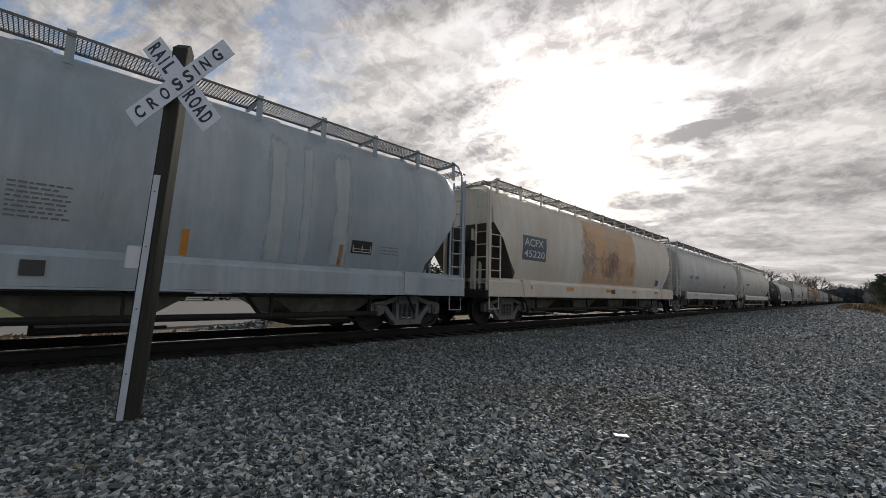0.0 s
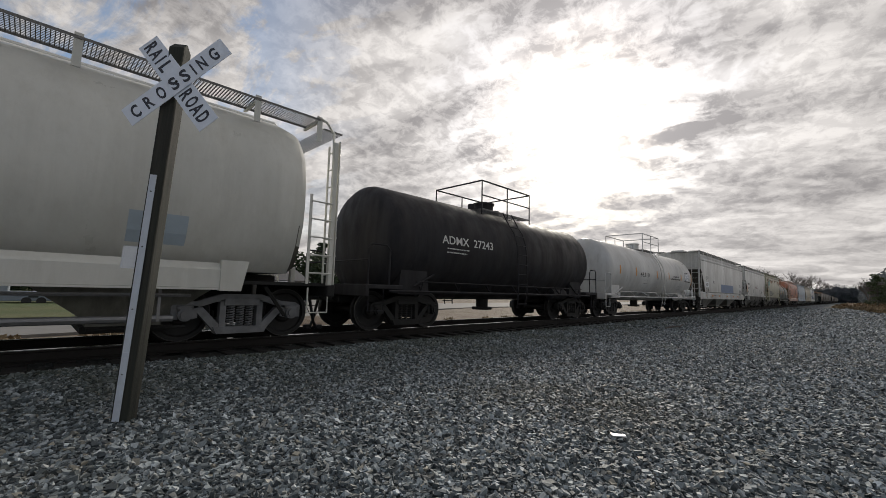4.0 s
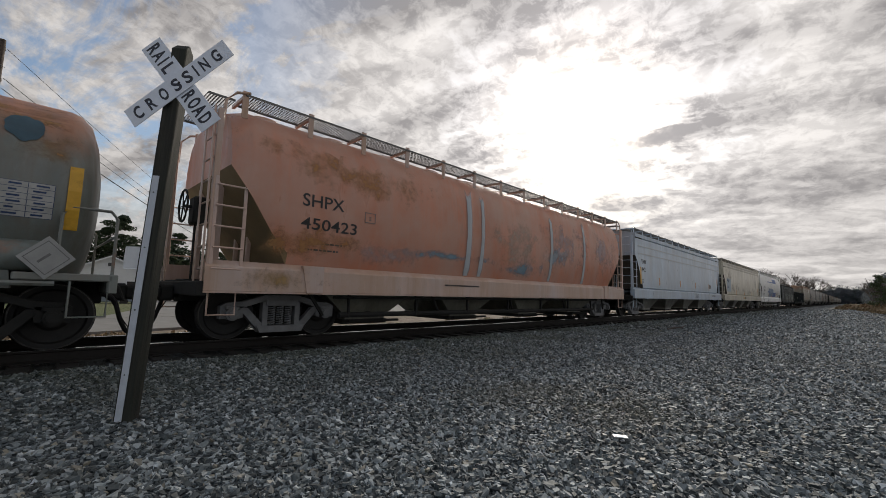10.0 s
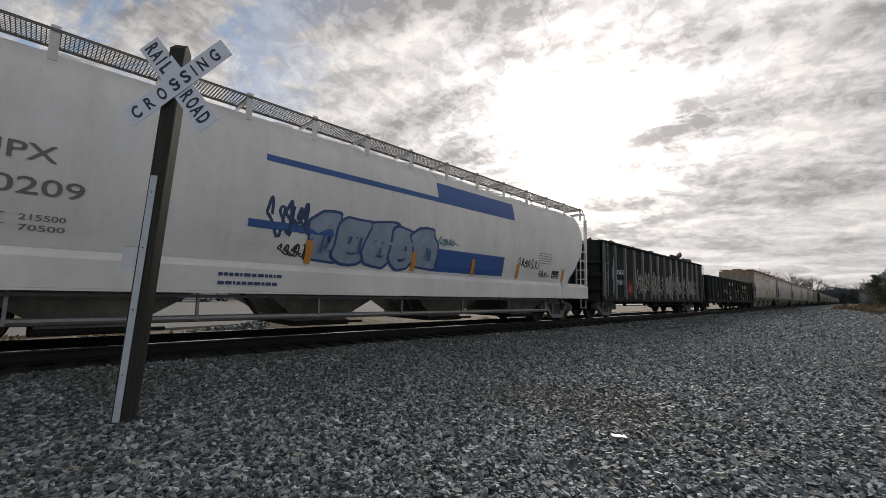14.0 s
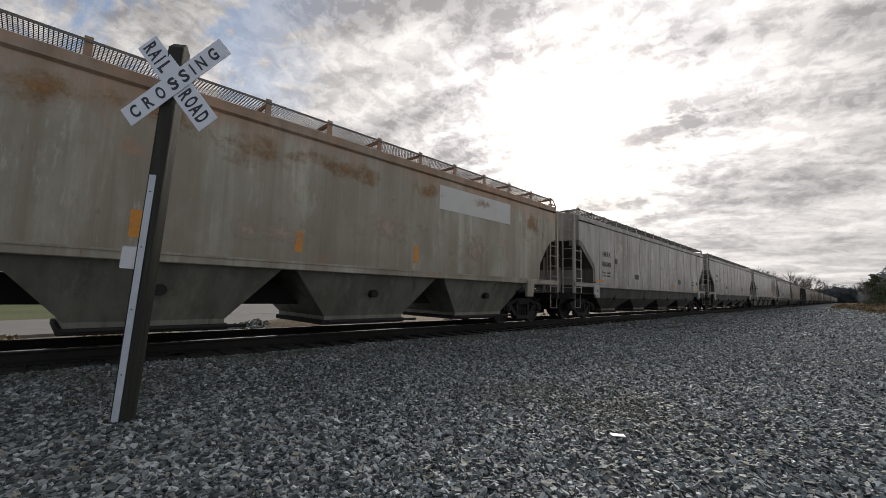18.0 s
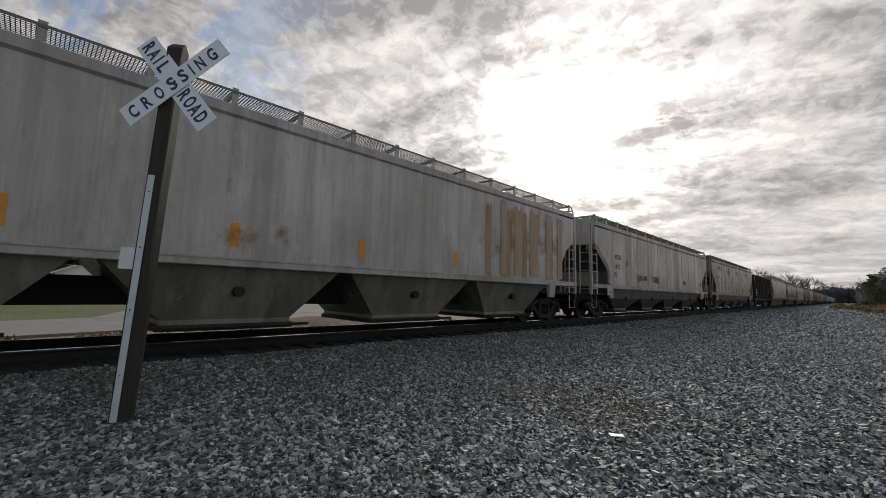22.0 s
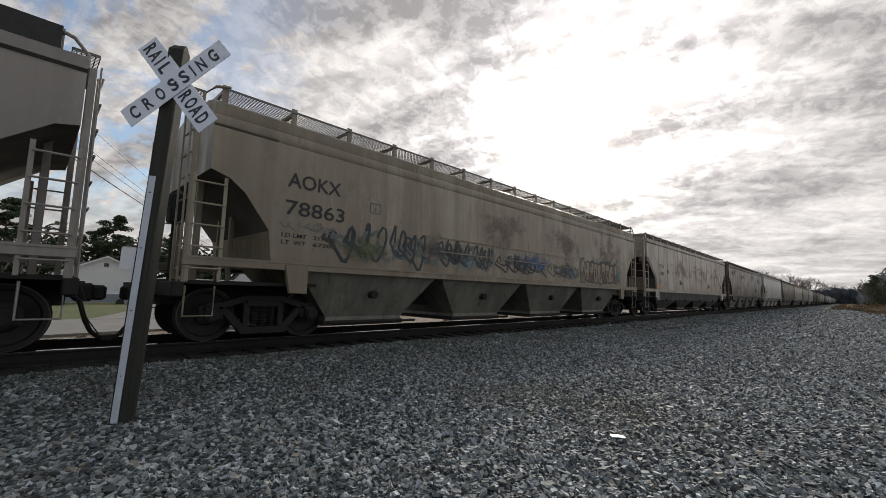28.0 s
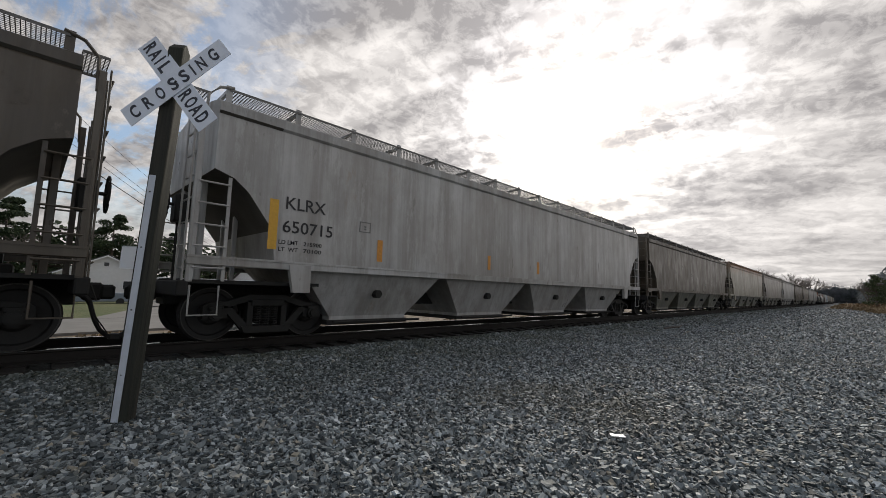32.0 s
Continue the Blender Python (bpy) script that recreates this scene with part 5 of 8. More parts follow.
def open_hopper(L, mat, label, top=3.72, ribs=11):
    car = thing("coal_hopper_car", label, "freight car", "cars of the train")
    half = L / 2
    w = 1.56
    for s in (-1, 1):
        y = s * w
        e = half - 0.1
        wall = Shape().prism([(-e, top), (-e, 3.35), (-e + 2.3, 1.0), (e - 2.3, 1.0), (e, 3.35), (e, top)], min(y, y - s * 0.05), max(y, y - s * 0.05))
        part("side_wall", wall, mat, car)
        part("top_chord", Shape().box((-e - 0.04, min(y + s * 0.07, y - s * 0.1), top - 0.06), (e + 0.04, max(y + s * 0.07, y - s * 0.1), top + 0.05), 0.015), mat, car)
        part("side_sill", Shape().box((-half, min(y + s * 0.05, y - s * 0.12), 0.92), (half, max(y + s * 0.05, y - s * 0.12), 1.12), 0.012), mat, car)
        for i in range(ribs):
            x = -e + 1.25 + (2 * e - 2.5) * i / (ribs - 1)
            zl = 1.05
            if abs(x) > e - 2.3:
                zl = 1.05 + (abs(x) - e + 2.3) * 2.35 / 2.3
            part("rib", Shape().loft([[(x - 0.12, y, zl), (x - 0.07, y + s * 0.12, zl), (x + 0.07, y + s * 0.12, zl), (x + 0.12, y, zl)],
                                      [(x - 0.12, y, top - 0.06), (x - 0.07, y + s * 0.12, top - 0.06), (x + 0.07, y + s * 0.12, top - 0.06), (x + 0.12, y, top - 0.06)]]), mat, car)
        q = s * e
        slope = Shape().prism([(q, 3.4), (q, 3.3), (q - s * 2.5, 0.95), (q - s * 2.5, 1.05)], -w + 0.05, w - 0.05)
        slope.box((min(q, q - s * 0.06), -w, 3.3), (max(q, q - s * 0.06), w, top + 0.04))
        part("end_slope", slope, mat, car)
        posts = Shape()
        for yy in (-1.5, -0.8, 0.8, 1.5):
            posts.box((q - 0.05, yy - 0.06, 0.95), (q + 0.05, yy + 0.06, 3.35), 0.01)
        for yy in (-1.1, 1.1):
            posts.box((q - s * 0.8 - 0.04, yy - 0.04, 0.95), (q - s * 0.8 + 0.04, yy + 0.04, 2.6), 0.01)
        part("end_post", posts, mat, car)
        part("end_platform", Shape().box((min(q, q - s * 2.2), -1.5, 0.95), (max(q, q - s * 2.2), 1.5, 1.02)), UNDER, car)
        part("end_sill", Shape().box((s * half - 0.12, -1.5, 0.75), (s * half + 0.05, 1.5, 1.0), 0.02), UNDER, car)
        for t in (-1, 1):
            part("side_ladder", ladder_mesh(0.42, 1.0, 3.3, 7), mat, car, at=pose(s * half - (0.5 if s > 0 else -0.08), t * (w + 0.06), 0))
            part("stirrup_step", Shape().tube([(s * (half - 0.08), t * 1.54, 0.95), (s * (half - 0.08), t * 1.54, 0.48), (s * (half - 0.5), t * 1.54, 0.48), (s * (half - 0.5), t * 1.54, 0.95)], 0.018, 5), mat, car)
    for i in range(4):
        bl = (L - 5.6) / 4
        x = -2 * bl + bl * (i + 0.5)
        rings = [[(x - bl * a, -y, z), (x + bl * a, -y, z), (x + bl * a, y, z), (x - bl * a, y, z)] for a, y, z in ((0.5, 1.45, 1.15), (0.2, 1.1, 0.42), (0.18, 1.1, 0.36))]
        part("discharge_bay", Shape().loft(rings), mat, car)
    part("center_sill", Shape().box((-half, -0.32, 0.6), (half, 0.32, 0.98), 0.02), UNDER, car)
    part("load", Shape().box((-half + 1.0, -w + 0.08, 2.2), (half - 1.0, w - 0.08, 2.9)), UNDER, car)
    end_gear(car, half)
    for s in (-1, 1):
        truck(car, s * (half - 1.5), "grey")
    return car


# ---- across the track: road, yard, houses, vehicles ----
CONCRETE = plain("worn_pavement", (0.2, 0.195, 0.185), 0.25, 1.2, 0.85, 0, 0.3, 0.006)
far_z = lambda x, y: ground_z(x, y)
tagged(part("road", Shape().loft([[(x, a, -0.98), (x, a, -0.86), (x, b, -0.86), (x, b, -0.98)] for x, a, b in ((-200, 15, 22.5), (-60, 18.2, 25.8), (-1, 19.3, 26.7), (9, 21.4, 30), (20, 27.4, 38), (36, 31.5, 43), (60, 33, 45), (260, 40, 52))]), CONCRETE),
       "worn grey paved road running beside the track", "road", kind="structure")
tagged(part("parking_lot", Shape().prism([(2.2, 26.9), (7.5, 42), (9, 56), (40, 58), (36, 41), (19, 29)], -0.98, -0.85), CONCRETE), kind="structure")
bpy.data.objects["parking_lot"].data.transform(Matrix(((1, 0, 0, 0), (0, 0, 1, 0), (0, 1, 0, 0), (0, 0, 0, 1))))
tagged(bpy.data.objects["parking_lot"], "grey paved yard in front of the houses", "parking lot")

SIDING = plain("white_siding", (0.72, 0.73, 0.74), 0.1, 3, 0.6)
SIDING_B = plain("grey_blue_siding", (0.3, 0.34, 0.38), 0.15, 3, 0.6)
SHINGLE = plain("dark_shingles", (0.1, 0.1, 0.105), 0.3, 6, 0.85)
GLASS_DARK = plain("dark_window_glass", (0.03, 0.035, 0.04), 0.2, 3, 0.1)


def house(x, y, w, d, h, roof, label, wall, turn=0):
    ob = thing("house", label, "house", at=pose(x, y, -0.92, 0, 0, turn))
    s = Shape().prism([(-w / 2, 0), (w / 2, 0), (w / 2, h), (0, h + roof), (-w / 2, h)], -d / 2, d / 2)
    part("wall", s, wall, ob)
    for sgn in (-1, 1):
        e = 0.4
        k = roof / (w / 2)
        r = Shape().prism([(0, h + roof + 0.03), (sgn * (w / 2 + e), h - e * k + 0.03), (sgn * (w / 2 + e), h - e * k + 0.2), (0, h + roof + 0.2)], -d / 2 - 0.4, d / 2 + 0.4)
        part("roof", r, SHINGLE, ob)
        trim_ = Shape().prism([(0, h + roof - 0.1), (sgn * (w / 2 + e), h - e * k - 0.1), (sgn * (w / 2 + e), h - e * k + 0.08), (0, h + roof + 0.08)], -d / 2 - 0.44, -d / 2 - 0.4)
        part("gable_trim", trim_, WHITE_SHEET, ob, "white gable board")
    for i in range(2):
        xx = (-0.25 + 0.5 * i) * w
        win = part("window", Shape().box((xx - 0.5, -d / 2 - 0.06, 1.0), (xx + 0.5, -d / 2 + 0.02, 2.2), 0.02), WHITE_SHEET, ob)
        part("pane", Shape().box((xx - 0.42, -d / 2 - 0.075, 1.08), (xx + 0.42, -d / 2 - 0.061, 2.12)), GLASS_DARK, win)
    part("vent", Shape().box((-0.25, -d / 2 - 0.05, h + roof * 0.42), (0.25, -d / 2 + 0.01, h + roof * 0.62), 0.01), SHINGLE, ob)
    return ob


house(7.0, 76, 9.5, 13, 3.1, 2.3, "white gabled house with a dark shingle roof", SIDING)
house(-9.0, 82, 14, 10, 2.7, 1.5, "low grey-blue house with a shallow dark roof", SIDING_B, 0)
house(32, 78, 12, 9, 3.0, 2.2, "white gabled house beyond the yard", SIDING, 90)


def carport():
    ob = thing("carport", "open carport with a flat pale roof on thin posts", "carport", at=pose(21, 66, -0.9))
    part("roof", Shape().box((-9, -2.5, 2.5), (9, 2.5, 2.75), 0.03), SIDING, ob)
    for x in (-8.5, -4.2, 0, 4.2, 8.5):
        for y in (-2.2, 2.2):
            part("post", Shape().box((x - 0.07, y - 0.07, 0), (x + 0.07, y + 0.07, 2.5), 0.01), SIDING, ob)


carport()


def low_trailer():
    ob = thing("flat_trailer", "long low blue-grey trailer bed on the grass", "trailer", at=pose(3.5, 50.0, -0.95))
    b = plain("blue_grey_panel", (0.22, 0.26, 0.31), 0.2, 1.5, 0.55)
    part("bed", Shape().box((-5.2, -1.2, 0.15), (5.2, 1.2, 0.95), 0.04), b, ob)
    for x in (-3.2, 3.6):
        part("lamp", Shape().box((x - 0.3, -1.23, 0.45), (x + 0.3, -1.19, 0.62), 0.01), GLASS_DARK, ob)
    for x in (-3.6, -2.7, 2.7, 3.6):
        part("wheel", Shape().disc((x, -1.1, 0.16), 0.32, 0.22, 16), RUBBER, ob)


low_trailer()


def parked_car(x, y, turn, col, label, suv=True):
    ob = thing("parked_car", label, "car", "cars parked in the yard", at=pose(x, y, -0.85, 0, 0, turn))
    m = plain("car_paint_" + label.split()[0], col, 0.08, 2, 0.25, 0.4, 0.02)
    hgt = 1.68 if suv else 1.45
    low = [(-2.25, 0.35), (-2.3, 0.7), (-2.2, 0.98), (-0.95, 1.05), (1.2, 1.02), (2.05, 0.9), (2.28, 0.7), (2.28, 0.38), (1.9, 0.28), (-1.9, 0.28)]
    part("body", Shape().prism(low, -0.88, 0.88), m, ob)
    cab = [(-2.15, 0.98), (-1.85, hgt - 0.06), (-1.5, hgt), (0.3, hgt), (0.6, hgt - 0.07), (1.35, 1.0)]
    rings = [[(px, -0.86 + (0.0 if z < 1.1 else 0.14), z) for px, z in cab], [(px, 0.86 - (0.0 if z < 1.1 else 0.14), z) for px, z in cab]]
    part("cabin", Shape().loft(rings), m, ob)
    for s in (-1, 1):
        for a, b in ((-1.75, -0.75), (-0.68, 0.15), (0.22, 0.95)):
            top = hgt - 0.13
            g = Shape().add([(a, s * 0.885, 1.06), (b + (0.1 if b > 0.9 else 0), s * 0.885, 1.06), (min(b, 0.55), s * 0.765, top), (a + 0.06, s * 0.765, top)], [(0, 1, 2, 3)])
            part("side_window", g, GLASS_DARK, ob)
        for wx in (-1.42, 1.42):
            wh = part("wheel", Shape().disc((wx, s * 0.82, 0.34), 0.35, 0.22, 20), RUBBER, ob)
            part("rim", Shape().disc((wx, s * 0.94, 0.34), 0.21, 0.03, 16), GALV, wh)
        part("headlight", Shape().box((2.1, min(s * 0.6, s * 0.86), 0.68), (2.27, max(s * 0.6, s * 0.86), 0.8), 0.02), WHITE_SHEET, ob)
        part("tail_light", Shape().box((-2.29, min(s * 0.6, s * 0.86), 0.72), (-2.2, max(s * 0.6, s * 0.86), 0.95), 0.02), plain("tail_red", (0.3, 0.02, 0.02), 0.1, 4, 0.3), ob)
    return ob


parked_car(12.6, 51.5, 4, (0.5, 0.51, 0.53), "silver parked sport utility car")
parked_car(17.8, 54, 6, (0.3, 0.32, 0.35), "grey parked sport utility car")
parked_car(27, 57, 175, (0.55, 0.55, 0.55), "white parked sport utility car")


def culvert_rocks():
    rng = np.random.default_rng(21)
    xs, ys = rng.uniform(1.5, 6.2, 1100), rng.uniform(12.8, 16.2, 1100)
    pts = np.stack([xs, ys, [ground_z(x, y) for x, y in zip(xs, ys)]], -1)
    sz = rng.uniform(0.05, 0.14, 1100)
    return tagged(gravel("rock_pile", pts, sz, 22), "pale broken rocks beside a dry grass bank", "rocks", kind="stuff")


culvert_rocks()

# ---- utility poles and wires ----
POLE_WOOD = plain("pole_wood", (0.09, 0.07, 0.055), 0.3, 4, 0.85)


def utility_pole(x, y, h, turn):
    ob = thing("utility_pole", "brown wooden utility pole with a crossarm and insulators", "utility pole", "poles of one line", at=pose(x, y, -0.95, 0, 0, turn))
    part("pole", Shape().tube([(0, 0, -0.3), (0, 0, h * 0.5), (0.03, 0, h)], [0.17, 0.145, 0.115], 12), POLE_WOOD, ob, smooth=True)
    for z, w in ((h - 1.9, 0.25),):
        part("bracket", Shape().box((-w, -0.05, z), (w, 0.05, z + 0.1), 0.01), GALV, ob)
    for k, z in enumerate((h - 0.35, h - 1.85, h - 2.3)):
        part("insulator", Shape().disc((0.2, 0, z), 0.06, 0.16, 10, 2), STEEL_GREY, ob)
    part("splice_case", Shape().tube([(0.9, 0, h - 3.05), (1.35, 0, h - 3.15)], 0.09, 8), RUBBER, ob, "black splice case hung on the cable")
    return ob


P_A, P_B = Vector((-2.05, 27.0, -0.95)), Vector((30, 96, -0.95))
along = math.degrees(math.atan2(P_B.y - P_A.y, P_B.x - P_A.x))
utility_pole(P_A.x, P_A.y, 12.9, along)
utility_pole(P_B.x, P_B.y, 12.0, along)
utility_pole(-40, -52, 12.5, along)
for za, zb, r in ((12.5, 11.6, 0.012), (11.1, 10.2, 0.014), (10.6, 9.7, 0.016), (9.85, 9.0, 0.032)):
    for A, B in ((P_A, P_B), (Vector((-40, -52, -0.95)), P_A)):
        if A is P_A or za > 12:
            pts = []
            for i in range(13):
                t = i / 12
                p = A.lerp(B, t)
                pts.append((p.x + 0.2, p.y, p.z + za + (zb - za) * t - 2.6 * t * (1 - t)))
            tagged(part("overhead_wire", Shape().tube(pts, r, 5), RUBBER, smooth=True), "thin dark overhead wire between utility poles", "wire", "wires of the pole line")


# ---- trees ----
def leaf_matter(name, a, b):
    m, n, l, bs = mat_new(name, 0.7)
    nt = m.node_tree
    geo = n.new("ShaderNodeNewGeometry")
    col = mixed(nt, geo.outputs["Random Per Island"], a, b)
    col = mixed(nt, noise_node(nt, coords(nt, (0.4, 0.4, 0.4)), 1.0, 3), col, tuple(c * 0.6 for c in a), 0.6)
    l.new(col, bs.inputs["Base Color"])
    return m


PINE = leaf_matter("pine_needles", (0.025, 0.05, 0.022), (0.06, 0.085, 0.03))
CEDAR = leaf_matter("cedar_green", (0.03, 0.055, 0.018), (0.075, 0.1, 0.03))
DRYLEAF = leaf_matter("dry_brown_leaves", (0.14, 0.08, 0.04), (0.28, 0.18, 0.08))
DRYGRASS = leaf_matter("dry_grass_blades", (0.2, 0.15, 0.085), (0.3, 0.225, 0.13))
BARK = plain("grey_bark", (0.13, 0.11, 0.095), 0.35, 3, 0.9)


def hazed_twig_matter():
    """Bare crowns and thin needles that let some of the light through, distance haze put into their blue-grey."""
    m, n, l, b = mat_new("hazed_winter_woods", 0.9)
    nt = m.node_tree
    # blue-grey tones carry the haze of distance as base colour
    col = mixed(nt, noise_node(nt, coords(nt, (0.1, 0.1, 0.16)), 1.0, 4), (0.14, 0.15, 0.175), (0.06, 0.08, 0.08))
    l.new(col, b.inputs["Base Color"])
    tl, mx = n.new("ShaderNodeBsdfTranslucent"), n.new("ShaderNodeMixShader")
    l.new(col, tl.inputs[0])
    mx.inputs[0].default_value = 0.5
    l.new(b.outputs[0], mx.inputs[1])
    l.new(tl.outputs[0], mx.inputs[2])
    l.new(mx.outputs[0], n["Material Output"].inputs[0])
    return m


HAZED_WINTER = hazed_twig_matter()


def leaves(name, blobs, per, size, mat, parent=None, seed=1, flat=0.5):
    """Many small leaf clumps strewn in and on the blobs (centre, radii)."""
    rng = np.random.default_rng(seed)
    c = np.repeat(np.array([b[0] for b in blobs], float), per, 0)
    r = np.repeat(np.array([b[1] for b in blobs], float), per, 0)
    n = len(c)
    d = rng.normal(size=(n, 3))
    d /= np.linalg.norm(d, axis=1)[:, None]
    p = c + d * r * (rng.uniform(0.25, 1.08, (n, 1)) ** 0.55)
    u = rng.normal(size=(n, 3)) * (1, 1, flat)
    u /= np.linalg.norm(u, axis=1)[:, None]
    w = np.cross(u, rng.normal(size=(n, 3)))
    w /= np.linalg.norm(w, axis=1)[:, None]
    s = rng.uniform(0.6, 1.4, (n, 1)) * size
    v = np.stack([p - u * s, p + w * s * 0.55, p + u * s, p - w * s * 0.55], 1).reshape(-1, 3)
    me = bpy.data.meshes.new(name)
    me.vertices.add(4 * n)
    me.vertices.foreach_set("co", v.reshape(-1))
    me.loops.add(4 * n)
    me.polygons.add(n)
    me.polygons.foreach_set("loop_start", np.arange(0, 4 * n, 4))
    me.loops.foreach_set("vertex_index", np.arange(4 * n))
    me.update(calc_edges=True)
    me.materials.append(mat)
    ob = new(name, me)
    if parent:
        ob.parent = parent
    return ob


def pine_tree(h, seed, label, bare=0.45, mat=None, wide=1.0):
    rng = random.Random(seed)
    ob = thing("pine_tree", label, "tree")
    part("trunk", Shape().tube([(0, 0, -0.4), (0.1, 0.05, h * 0.5), (0.0, 0.1, h * 0.97)], [h * 0.018, h * 0.013, 0.04], 8), BARK, ob, smooth=True)
    blobs, limbs = [], Shape()
    for i in range(26):
        z = h * (bare + (1 - bare) * (i + rng.random()) / 26)
        k = 1 - (z / h - bare) / (1 - bare)
        rad = h * 0.2 * wide * (0.25 + k ** 0.7) * rng.uniform(0.6, 1.15)
        a = rng.uniform(0, 6.28)
        e = (rad * math.cos(a), rad * math.sin(a), z + rad * 0.12)
        limbs.tube([(0, 0, z - rad * 0.15), e], [h * 0.005, 0.015], 4)
        blobs.append(((e[0] * 0.8, e[1] * 0.8, e[2]), (rad * 0.5 + 0.3, rad * 0.5 + 0.3, h * 0.024 + 0.15)))
    part("limbs", limbs, BARK, ob)
    leaves("crown", blobs, 260, h * 0.014, mat or PINE, ob, seed)
    return ob


def bare_tree(h, seed, label, spread=1.0):
    rng = random.Random(seed)
    ob = thing("bare_tree", label, "tree")
    limbs, twigs = Shape(), Shape()

    def grow(p, d, ln, r, depth):
        q = p + d * ln
        mid = (p + q) / 2 + Vector((rng.uniform(-1, 1), rng.uniform(-1, 1), rng.uniform(-0.3, 0.6))) * ln * 0.06
        (limbs if depth < 3 else twigs).tube([p, mid, q], [r, r * 0.85, r * 0.68], 6 if depth < 2 else 3)
        if depth >= 6:
            return
        for _ in range(3 if depth < 5 else 2):
            e = (d + Vector((rng.uniform(-1, 1) * spread, rng.uniform(-1, 1) * spread, rng.uniform(-0.25, 0.5))) * 0.62).normalized()
            grow(p.lerp(q, rng.uniform(0.75, 1.0)), e, ln * rng.uniform(0.62, 0.82), r * 0.62, depth + 1)

    grow(Vector((0, 0, -0.3)), Vector((0, 0, 1)), h * 0.27, h * 0.02, 0)
    part("trunk", limbs, BARK, ob, smooth=True)
    tagged(part("fine_branching", twigs, BARK, ob), kind="stuff")
    return ob


def stand(base, spots, seed):
    rng = random.Random(seed)
    base.matrix_basis = pose(*spots[0], 0, 0, 0)
    for s in spots[1:]:
        m = pose(*s, 0, 0, rng.uniform(0, 360)) @ Matrix.Scale(rng.uniform(0.8, 1.15), 4)
        c = copy_thing(base, m)
        c.scale = (m.to_scale().x,) * 3


GZ = -1.0
stand(pine_tree(16, 3, "tall green pine with layered flat crown"), [(11.4, 108, GZ), (-4, 112, GZ), (24, 116, GZ), (46, 122, GZ), (70, 128, GZ), (96, 130, GZ)], 1)
stand(pine_tree(11, 5, "dark green pine in the tree line", 0.2, None, 1.3), [(3, 120, GZ), (-12, 118, GZ), (-22, 110, GZ), (16, 124, GZ), (36, 120, GZ), (56, 130, GZ), (82, 132, GZ), (110, 134, GZ), (64, 118, GZ), (-30, 118, GZ)], 2)
stand(bare_tree(13, 7, "bare winter tree in the tree line"), [(-3.5, 98, GZ), (0.5, 104, GZ), (4.5, 110, GZ), (28, 112, GZ), (60, 116, GZ), (85, 124, GZ)], 3)
stand(bare_tree(19, 9, "tall bare tree standing beyond the train", 1.25), [(236, 17.5, GZ), (246, 14.8, GZ), (240, 21, GZ), (185, 21.5, GZ), (290, 14, GZ), (262, 17, GZ)], 4)
hedge = [((x, 112 + 6 * noise.noise((x * 0.05, 0, 2)), 4.0 + 1.5 * noise.noise((x * 0.1, 5, 0))), (4.5, 3.5, 7.0 + 2.6 * noise.noise((x * 0.13, 1, 0)))) for x in range(-60, 200, 4)]
tagged(leaves("far_woods", hedge, 800, 0.55, PINE, None, 12), "dark green wood edge behind the houses", "woods", kind="stuff")
ridge = [((575 + 0.15 * y + 12 * noise.noise((y * 0.06, 0, 8)), y, 4 + 2 * noise.noise((y * 0.04, 3, 0))), (10, 7, 13 + 4 * noise.noise((y * 0.07, 1, 0)))) for y in range(-70, 120, 6)]
ridge += [((x, -12 - (x - 180) * 0.012 + 4 * noise.noise((x * 0.05, 0, 9)), 2.5 + 0.004 * (x - 190)), (10, 8, 9.0 + 2.6 * noise.noise((x * 0.07, 1, 0)))) for x in range(180, 560, 11)]
ridge += [((x, 30 + 0.03 * (x - 330) + 4 * noise.noise((x * 0.05, 0, 9)), 2.5), (11, 7, 9 + 2.5 * noise.noise((x * 0.07, 4, 0)))) for x in range(330, 560, 12)]
tagged(leaves("distant_ridge", ridge, 2600, 0.5, HAZED_WINTER, None, 13), "hazy dark wooded ridge at the end of the line", "woods", kind="stuff")
core = Shape()
for i, ((x, y, z), (a, b, c)) in enumerate(ridge):
    rings = []
    for k in range(7):
        t = -0.5 + 2.07 * k / 6
        q = 0.92 + 0.12 * noise.noise((i * 1.7, k * 0.9, 0))
        rings.append([(x + a * q * math.cos(t) * math.cos(w), y + b * q * math.cos(t) * math.sin(w), z + c * 0.86 * q * math.sin(t)) for w in (0, 0.785, 1.571, 2.356, 3.142, 3.927, 4.712, 5.498)])
    core.loft(rings)
tagged(part("distant_thicket", core, HAZED_WINTER), "dense hazy heart of the distant woods", "woods", kind="stuff")
stand(pine_tree(5.6, 15, "dark green cedar beside the gravel", 0.04, CEDAR, 1.25), [(95, -3.4, -0.3), (101, -5.6, -0.3), (128, -8, -0.3), (140, -6.5, -0.3), (150, -10, -0.3), (112, -9, -0.3), (90, -6.5, -0.3)], 5)
stand(bare_tree(8, 17, "bare thicket tree beside the line"), [(122, -4, -0.4), (136, -3.4, -0.4), (150, -4.5, -0.4), (165, -4, -0.4), (180, -6, -0.4), (108, -9, -0.4)], 6)
rng_b = random.Random(31)
scrub = []
for i in range(190):
    x = rng_b.uniform(52, 175)
    y = rng_b.uniform(-9, 2.2 - 0.015 * (x - 62)) if x > 80 else rng_b.uniform(-9, -1.9 + 0.06 * (x - 52))
    k = rng_b.uniform(0.25, 0.75)
    k *= 0.7
    scrub.append(((x, y, ground_z(x, y) + k * 0.5), (k * 1.8, k * 1.5, k)))
